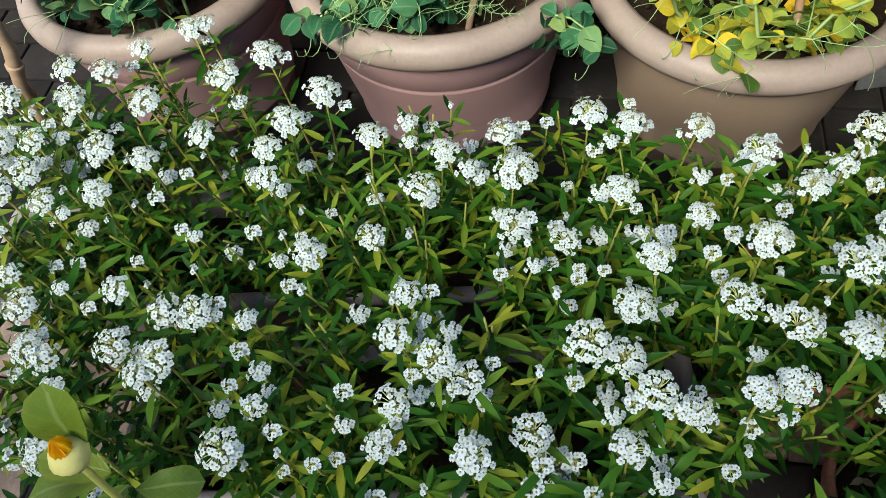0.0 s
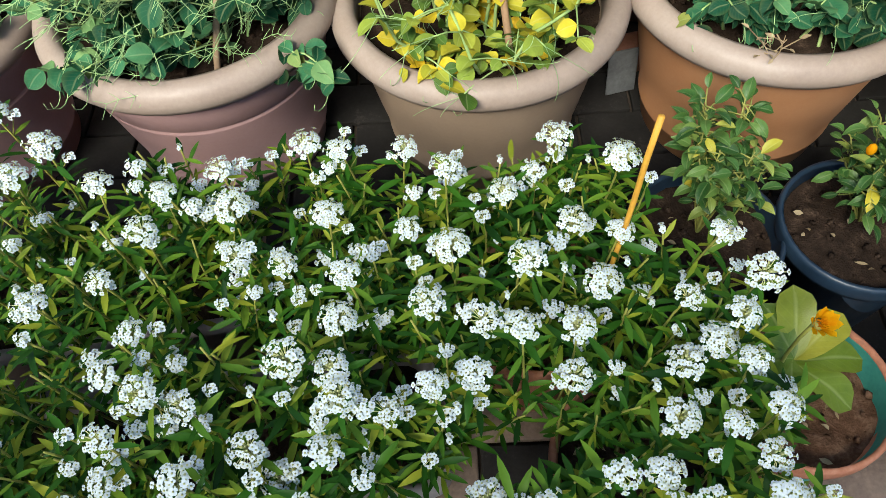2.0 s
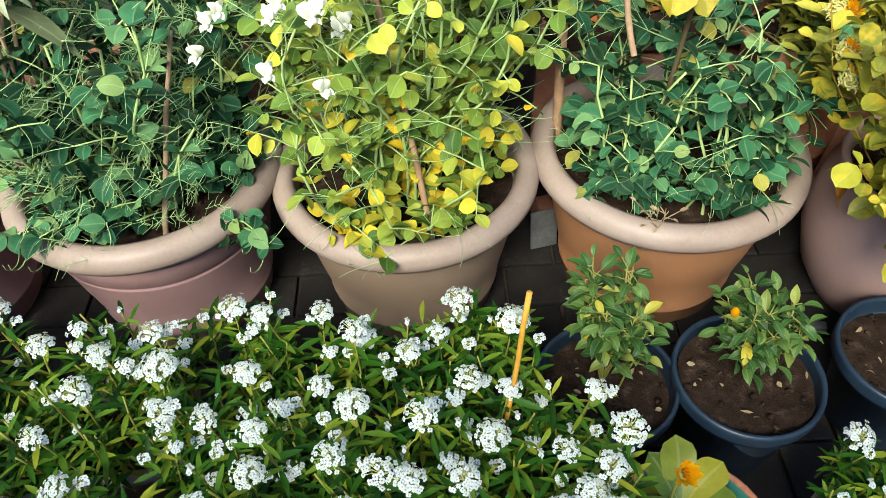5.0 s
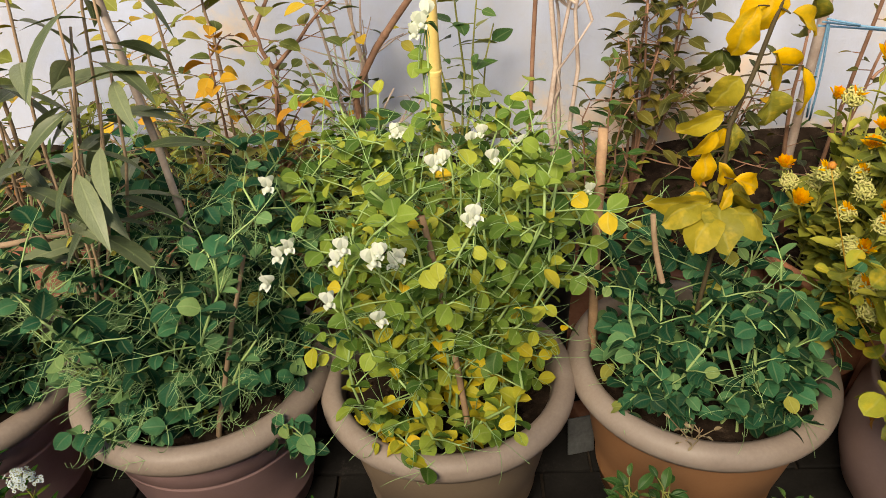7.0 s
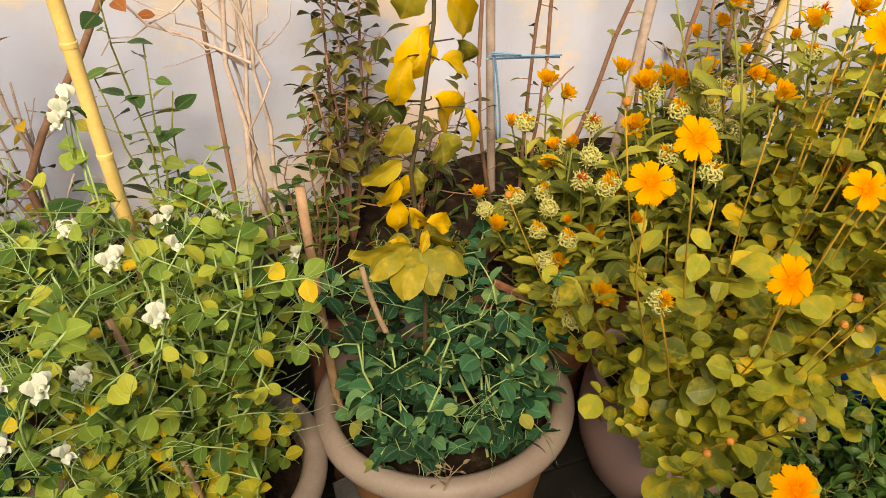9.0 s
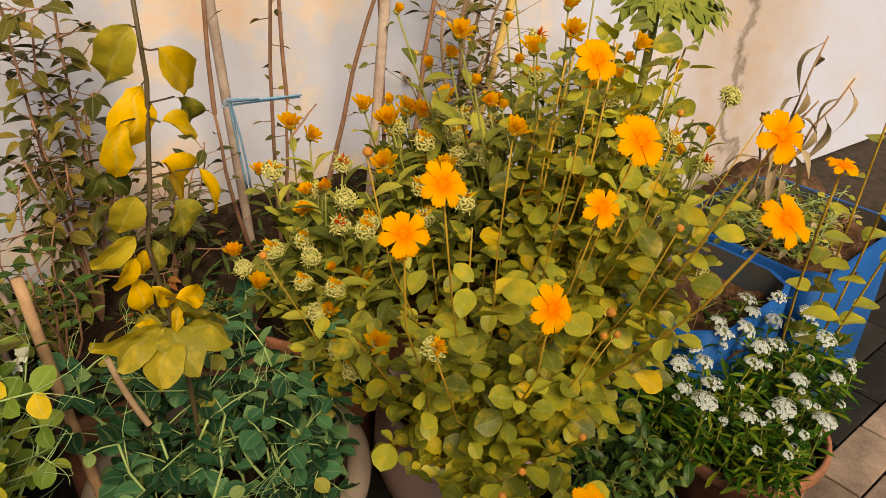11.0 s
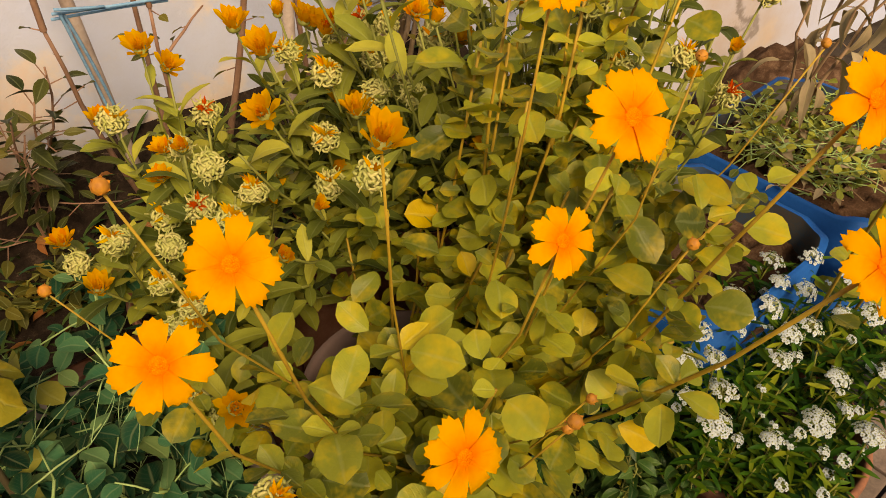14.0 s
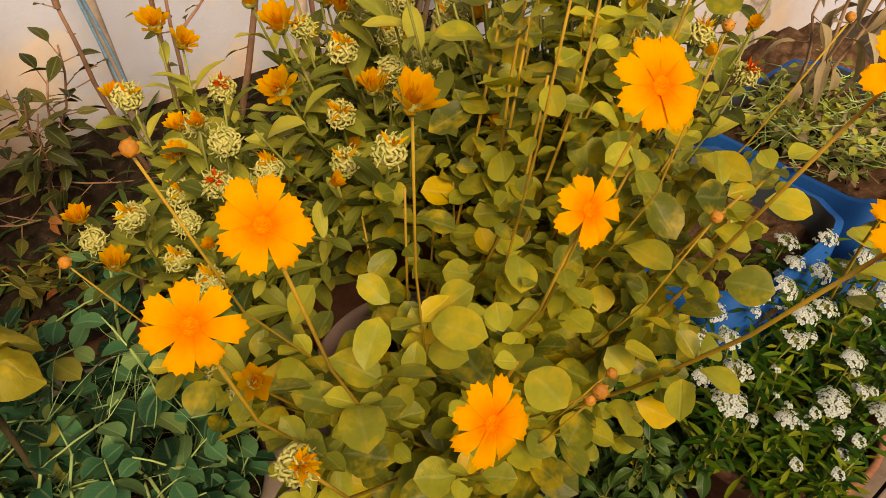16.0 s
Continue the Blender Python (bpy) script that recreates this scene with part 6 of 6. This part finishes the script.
CAL_B = [(1.187, 0.855, 0.753, "m"), (1.285, 0.832, 0.708, "s"), (1.306, 0.728, 0.651, "o"), (1.025, 0.747, 0.654, "b"), (1.126, 0.876, 0.799, "c"), (1.095, 0.847, 0.746, "y"), (1.390, 1.024, 0.678, "m"),
         (1.210, 0.802, 0.738, "s"), (1.381, 0.837, 0.723, "c"), (1.335, 0.698, 0.691, "o"), (1.106, 0.695, 0.734, "s"), (1.137, 0.809, 0.650, "s"), (1.098, 0.784, 0.655, "b"), (1.340, 0.842, 0.740, "s"),
         (1.131, 0.932, 0.804, "c"), (1.109, 0.846, 0.811, "c"), (1.279, 1.0, 0.734, "c"), (1.221, 0.97, 0.724, "o"), (1.261, 0.95, 0.70, "o"), (1.359, 1.0, 0.685, "m"), (1.22, 0.93, 0.78, "c"), (1.24, 0.90, 0.77, "m"), (1.29, 0.91, 0.76, "m"), (1.20, 0.95, 0.79, "b"), (1.26, 0.86, 0.74, "s"), (1.17, 0.90, 0.77, "m"), (1.32, 0.90, 0.75, "s")]
CAL_C = [(1.494, 0.531, 0.709, "m"), (1.477, 0.574, 0.726, "b"), (1.542, 0.553, 0.741, "b"), (1.395, 0.658, 0.815, "m"), (1.612, 0.660, 0.812, "b"), (1.465, 0.675, 0.856, "b"), (1.344, 0.800, 0.856, "b"),
         (1.395, 0.803, 0.880, "m"), (1.606, 0.557, 0.787, "s"), (1.42, 0.62, 0.74, "s"), (1.45, 0.70, 0.80, "c"), (1.40, 0.74, 0.90, "y"), (1.37, 0.78, 0.83, "m"), (1.50, 0.68, 0.87, "c"), (1.43, 0.77, 0.93, "c"), (1.65, 0.60, 0.682, "b"), (1.538, 0.60, 0.692, "b"), (1.569, 0.70, 0.74, "y")]
for lot, n, x0, x1, y0, y1, z0, z1 in ((CAL_A, 8, 0.92, 1.08, 0.78, 1.0, 0.56, 0.70), (CAL_B, 16, 1.06, 1.40, 0.74, 0.96, 0.62, 0.80), (CAL_C, 12, 1.32, 1.60, 0.58, 0.80, 0.62, 0.86), (CAL_C, 14, 1.16, 1.44, 0.70, 0.92, 0.80, 0.97)):
    lot.extend((U(x0, x1), U(y0, y1), U(z0, z1), RNG.choice("mmsbcyo" if z0 < 0.8 else "cbbyo")) for _ in range(n))
calendula((1.06, 1.03, 0.385), CAL_A, [(U(0.90, 1.12), U(0.78, 1.05), U(0.50, 0.68)) for _ in range(16)] + [(U(0.92, 1.16), U(0.82, 0.92), U(0.36, 0.50)) for _ in range(9)], "calendula bush with orange flowers and many pale seed heads")
calendula((1.33, 0.93, 0.41), CAL_B, [(U(1.05, 1.40), U(0.75, 1.0), U(0.55, 0.72)) for _ in range(24)], "calendula bush with orange flowers and many pale seed heads")
calendula((1.42, 0.72, 0.30), CAL_C, [(U(1.30, 1.72), U(0.62, 0.88), U(0.52, 0.82)) for _ in range(60)], "tall calendula with orange and yellow flowers beside the tub")

# ---- pepper seedlings and the small rosettes ----
RNG.seed(83)
PEP = crumpled(leaf_shape(0.041, 0.0180, 0.4, 0.45, 0.4, 6, 0.9), 0.006, 9, 40)


def pepper(x, y, z, h, n, label, wide=0.06, lean=(0, 0), most=110, size=(0.6, 1.05)):
    tips = [(x + lean[0] + U(-wide, wide), y + lean[1] + U(-wide, wide), z + h * U(0.5, 1.0)) for _ in range(n)]
    leafy("pepper_plant", (x, y, z), spread((x, y, z), tips, 0.0017, 5, 0.01, 0.002), PEP, M_PEPPER, label, "pepper plant", 0.0046, 0.4, size, M_CAL_STEM, most, (-0.2, 1.1), "pepper seedlings", 0.1, far=0.016)


pepper(0.795, 0.545, 0.15, 0.19, 13, "bushy young pepper plant with pointed green leaves", 0.052, (-0.005, 0.01), 220, (0.5, 0.9))
pepper(0.585, 0.575, 0.135, 0.23, 8, "leaning pepper plant with pointed green leaves", 0.046, (-0.005, 0.02), 110, (0.5, 0.9))
pepper(0.605, 0.56, 0.135, 0.27, 1, "thin pepper shoot with small leaves", 0.01, (0.02, -0.01), 20, (0.5, 0.8))
pepper(1.235, 0.455, 0.155, 0.19, 20, "dense tuft of narrow dark green leaves", 0.115, (0.04, 0), 260, (0.6, 1.0))
pepper(1.05, 0.53, 0.135, 0.10, 2, "tiny pepper seedling in bare soil", 0.02, (0.03, 0.02), 20, (0.5, 0.8))
ROS = crumpled(leaf_shape(0.086, 0.044, 0.15, 0.22, 0.66, 9, 0.42), 0.008, 5, 30)
ros = thing("calendula_seedling", (0.605, 0.335, 0.14), "young calendula rosette with one orange flower", "flowering plant")
M_ROS = foliage("rosette_leaf", [(0, (0.05, 0.10, 0.010)), (0.6, (0.11, 0.165, 0.016)), (1, (0.26, 0.25, 0.02))], 0.4, 0.8)
ROS_ME = mesh_of("leaf", *ROS, M_ROS)
for a, tl, q in ((1.4, 0.75, 1.0), (2.0, 0.7, 0.85), (0.5, 0.45, 0.95), (-0.1, 0.15, 0.95), (-0.9, 0.0, 0.95), (3.3, 0.5, 0.7), (2.6, 0.3, 0.7), (4.2, 0.2, 0.6)):
    child("leaf", ROS_ME, ros, aimed((0.603, 0.345, 0.215), around(a, tl), U(-0.3, 0.3), q))
child("stem", mesh_of("stem", *tube(bowed((0.603, 0.345, 0.135), (0.575, 0.33, 0.350), 0.006, 5), 0.0025, 0.002, 6), M_CAL_STEM), ros)
child("flower_head", HEADS["c"][0], ros, aimed((0.572, 0.325, 0.350), (1, 0, 0), 0, 0.95, (0.1, -0.4, 1)), "small orange flower just opening")

nearbud = thing("marigold_seedling", (-0.295, 0.19, 0.0), "marigold with one orange bud and broad leaves", "flowering plant")
NB = Vector((-0.290, 0.222, 0.495))
child("stem", mesh_of("stem", *tube(bowed((-0.295, 0.19, 0.0), NB, 0.01, 7), 0.004, 0.0028, 7), M_CAL_STEM), nearbud)
buds = Heap()
for k in range(11):
    buds.add(*leaf_shape(U(0.024, 0.030), 0.012, 0.5, -0.22, 0.6, 6, 0.6), Matrix.Rotation(k * 2.4, 4, "Z") @ Matrix.Translation((0, 0.0075, 0)) @ Matrix.Rotation(1.62, 4, "X"))
base_ = Heap()
base_.add(*bead(0.0115, (0, 0, 0.006), 1.0, 14))
child("flower_head", two_tone("flower_head", [(buds.v, buds.f, M_ORANGE_PETAL), (base_.v, base_.f, M_SEED)]), nearbud, aimed(NB, (1, 0, 0), 0, 1.25, (0.1, 0.1, 1)), "closed orange and cream bud")
for a, tl, q, dz in ((1.5, 1.35, 1.0, -0.004), (3.4, 0.3, 0.9, -0.05), (3.0, 0.6, 0.8, -0.05), (0.2, -0.3, 0.8, -0.09), (4.0, 0.2, 0.9, -0.08), (5.0, 0.1, 0.8, -0.1)):
    child("leaf", ROS_ME, nearbud, aimed(NB + Vector((0, 0.004, dz)), around(a, tl), U(-0.3, 0.3), q * 0.8))

leafy("dry_sprig", (0.694, 0.735, 0.262), spread((0.694, 0.735, 0.262), ((0.685, 0.725, 0.335), (0.70, 0.722, 0.34), (0.71, 0.73, 0.325), (0.675, 0.73, 0.33)), 0.0012, 4, 0.004), leaf_shape(0.014, 0.006, 0.3, 0.3), M_DRY, "small dried pale sprig on the potting soil", "dry plant", 0.010, 0.4, (0.7, 1.1), M_DRY)
tagged(child("pepper_fruit", mesh_of("pepper_fruit", *bead(0.0055, (0, 0, 0), 1.6, 10), M_YELLOW_PETAL), None, Matrix.Translation((0.713, 0.519, 0.352))), "small ripe yellow pepper on the plant", "pepper")

# ---- papaya, dry plants and weeds by the blue tubs ----
pap = thing("papaya_plant", (1.90, 0.94, 0.0), "young papaya with lobed hanging leaves", "papaya")
child("trunk", mesh_of("trunk", *tube(bowed((1.90, 0.94, 0.0), (1.855, 0.85, 0.86), 0.004, 7), 0.0125, 0.009, 9), M_CAL_STEM), pap)


def lobed(r):
    h = Heap()
    for k in range(7):
        a = (k - 3) * 0.62
        ln = r * (1.0 - 0.09 * abs(k - 3))
        m = Matrix.Rotation(a, 4, "Z")
        h.add(*leaf_shape(ln, ln * 0.34, 0.15, 0.35, 0.55, 6, 0.9), m)
        for f, sgn in ((0.5, -1), (0.5, 1), (0.72, -1), (0.72, 1)):
            h.add(*leaf_shape(ln * 0.3, ln * 0.12, 0.1, 0.3, 0.5, 4), m @ Matrix.Translation((0, ln * f, -0.09 * ln)) @ Matrix.Rotation(sgn * 0.7, 4, "Z"))
    return h.v, h.f


PAP_ME = mesh_of("leaf", *lobed(0.15), M_PAPAYA)
for a, tl in ((-0.6, 0.2), (-2.0, 0.25), (-2.8, 0.3), (0.7, 0.3), (-1.3, 0.1)):
    p = Vector((1.855, 0.85, 0.855))
    d = around(a, tl)
    q = p + d * 0.06 + Vector((0, 0, 0.02))
    child("leaf_stalk", mesh_of("leaf_stalk", *tube([p, p.lerp(q, 0.5) + Vector((0, 0, 0.01)), q], 0.003, 0.002, 6), M_PAPAYA), pap)
    child("leaf", PAP_ME, pap, aimed(q, Vector((d.x, d.y, -0.45)), 0, U(0.75, 0.95)))

LIMP = leaf_shape(0.085, 0.024, 0.5, 0.9, 0.4, 6, 1.0, wave=0.08)
leafy("withered_plant", (1.96, 0.60, 0.395), spread((1.96, 0.60, 0.395), ((1.93, 0.52, 0.70), (2.02, 0.56, 0.80), (1.90, 0.60, 0.66), (2.05, 0.50, 0.72)), 0.004), LIMP, M_DRY, "withered stems with curled brown leaves", "dry plant", 0.035, 0.2, (0.6, 1.0), M_STICK, tilt=(-1.0, 0.1))
leafy("weed_clump", (1.94, 0.55, 0.395), [(bowed((1.94 + U(-0.11, 0.11), 0.55 + U(-0.11, 0.11), 0.39), (1.94 + U(-0.15, 0.15), 0.55 + U(-0.15, 0.15), U(0.42, 0.48)), 0.01, 4), 0.0012) for _ in range(60)], leaf_shape(0.022, 0.014, 0.2, 0.2, 0.5, 4), M_CAL_LEAF, "low green and drying weeds in the tub", "weeds", 0.014, 0.1, (0.6, 1.2), M_PEA_STEM, 120)
leafy("dry_litter", (1.90, 0.50, 0.395), [(bowed((1.94 + U(-0.12, 0.12), 0.54 + U(-0.12, 0.12), 0.405), (1.94 + U(-0.14, 0.14), 0.54 + U(-0.14, 0.14), U(0.41, 0.44)), 0.01, 4), 0.001) for _ in range(26)], leaf_shape(0.026, 0.013, 0.4, 0.5, 0.5, 4), M_DRY, "dry curled leaves lying in the tub", "dry leaves", 0.02, 0.1, (0.6, 1.1), M_STICK, 60)
leafy("weed_clump", (1.62, 0.58, 0.31), [(bowed((1.62 + U(-0.05, 0.06), 0.56 + U(-0.04, 0.05), 0.31), (1.62 + U(-0.05, 0.06), 0.56 + U(-0.03, 0.04), U(0.34, 0.38)), 0.006, 4), 0.001) for _ in range(6)], leaf_shape(0.018, 0.011, 0.2, 0.2, 0.5, 4), M_CAL_LEAF, "few small weeds on the bare soil", "weeds", 0.012, 0.2, (0.6, 1.1), M_PEA_STEM, 40)
tagged(thing("seed_sprig", (1.55, 0.53, 0.30), "dry pale flower head on a thin stalk", "dry flower"))
sprig = bpy.data.objects["seed_sprig"]
child("stem", mesh_of("stem", *tube(bowed((1.55, 0.53, 0.305), (1.50, 0.50, 0.50), 0.01, 5), 0.0018, 0.0014, 5), M_DRY), sprig)
child("flower_head", seed_head(31, 0.014, 0), sprig, aimed((1.50, 0.50, 0.50), (1, 0, 0), 0, 1.0, (0, -0.4, 1)))
side = thing("yellow_daisy", (1.74, 0.40, 0.0), "tall yellow daisy stems at the edge of the tubs", "flowering plant")
for tip in ((1.43, 0.316, 0.796), (1.70, 0.30, 0.74), (1.76, 0.35, 0.86), (1.66, 0.26, 0.66)):
    child("stem", mesh_of("stem", *tube(bowed((1.74 + U(-0.02, 0.02), 0.40, 0.0), tip, 0.02, 7), 0.003, 0.0018, 5), M_CORE_STEM), side)
    at = aimed(tip, (1, 0, 0), 0, 0.95, (-0.3, -0.2, 1))
    bloom = child("flower", DAISY[1][0], side, at)
    child("disc", DAISY[1][1], bloom, at, "rough orange disc")
    for k in range(7):
        p = Vector((1.74, 0.40, 0.0)).lerp(Vector(tip), 0.35 + 0.08 * k)
        child("leaf", CORE_ME[k % 2], side, aimed(p, around(U(0, 6.28), U(0, 0.7)), 0, U(0.8, 1.2)))

# ---- low growth and litter on the bed, small things on the floor ----
turf = Heap()
for _ in range(1500):
    x = U(-1.2, 2.0)
    y = wall_y(x) - U(0.02, 0.35)
    z = bed_height(x, y)
    a = U(0, 6.28)
    turf.add(*small_leaf(U(0.03, 0.07), U(0.004, 0.014), U(0.1, 0.6)), aimed((x, y, z - 0.003), around(a, U(0.3, 1.3)), U(-0.5, 0.5)))
tagged(turf.put("low_growth", M_GRASS, None, "low dark green weeds and grass over the bed", "stuff"), "", "weeds")
litter = Heap()
for _ in range(120):
    x = U(-0.9, 1.8)
    y = wall_y(x) - U(0.03, 0.33)
    litter.add(*leaf_shape(U(0.03, 0.05), U(0.015, 0.03), 0.4, 0.4, 0.45, 4), aimed((x, y, bed_height(x, y) + 0.008), around(U(0, 6.28), U(-0.1, 0.5)), U(-1, 1)))
tagged(litter.put("leaf_litter", M_RUST_LEAF, None, "fallen rust-brown leaves on the soil bed", "stuff"), "", "dry leaves")
for x, y, a in ((0.30, 1.30, 0.4), (0.58, 1.20, 1.0), (0.66, 1.05, 0.2)):
    z = bed_height(x, y) if y > 1.18 else 0.0
    ob = part("broken_brick", box_bm(0.11, 0.06, 0.045, 0.005), M_BRICK, None, "broken red brick lying in the planting", pose(x, y, z + 0.028, 4, 5, math.degrees(a)))
    tagged(ob, "", "brick")
tag = part("plastic_tag", box_bm(0.055, 0.004, 0.09, 0.0015), M_PAPER, None, "white plastic sachet standing between the planters", pose(0.605, 0.985, 0.047, -8, 0, 6))
tagged(tag, "", "plastic bag")
chip = part("stone_chip", box_bm(0.045, 0.02, 0.012, 0.004), M_PAPER, None, "pale chip of stone on the paving", pose(1.03, 0.70, 0.008, 0, 0, -20))
tagged(chip, "", "stone")

# ---- paving bricks ----
paving = tagged(thing("paving", (0.6, 0.5, -0.012), "worn tan and grey paving bricks with dirt joints, back rows coloured dark as shade", "paving"), kind="structure")
BRICKS = []
for k in range(4):
    bm = box_bm(0.194, 0.094, 0.012, 0.003)
    for v in bm.verts:
        v.co.x += 0.003 * noise.noise(v.co * 7 + Vector((k, 0, 0)))
        v.co.y += 0.003 * noise.noise(v.co * 7 + Vector((0, k, 0)))
    me = bpy.data.meshes.new("brick")
    bm.to_mesh(me)
    bm.free()
    me.materials.append(M_PAVE)
    BRICKS.append(me)
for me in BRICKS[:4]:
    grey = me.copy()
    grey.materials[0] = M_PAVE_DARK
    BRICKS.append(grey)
far_bricks, far_tan = Heap(), Heap()
for i in range(-10, 18):
    for j in range(-16, 14):
        m = Matrix.Rotation(-0.12, 4, "Z") @ Matrix.Translation((0.2 * i + (0.1 if j % 2 else 0), 0.1 * j + 0.05, -0.0058 + U(-0.0006, 0.0006)))
        x, y = m.translation.x, m.translation.y
        if y > wall_y(x) - 0.40:
            continue
        # rows behind j = 4 carry painted shade; a few dark bricks elsewhere
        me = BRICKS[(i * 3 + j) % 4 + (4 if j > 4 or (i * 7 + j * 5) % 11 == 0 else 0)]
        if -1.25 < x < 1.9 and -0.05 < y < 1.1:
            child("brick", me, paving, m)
        else:
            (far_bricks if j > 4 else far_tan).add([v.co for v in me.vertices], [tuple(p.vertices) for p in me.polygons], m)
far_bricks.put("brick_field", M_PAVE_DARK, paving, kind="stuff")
far_tan.put("brick_field", M_PAVE, paving, kind="stuff")
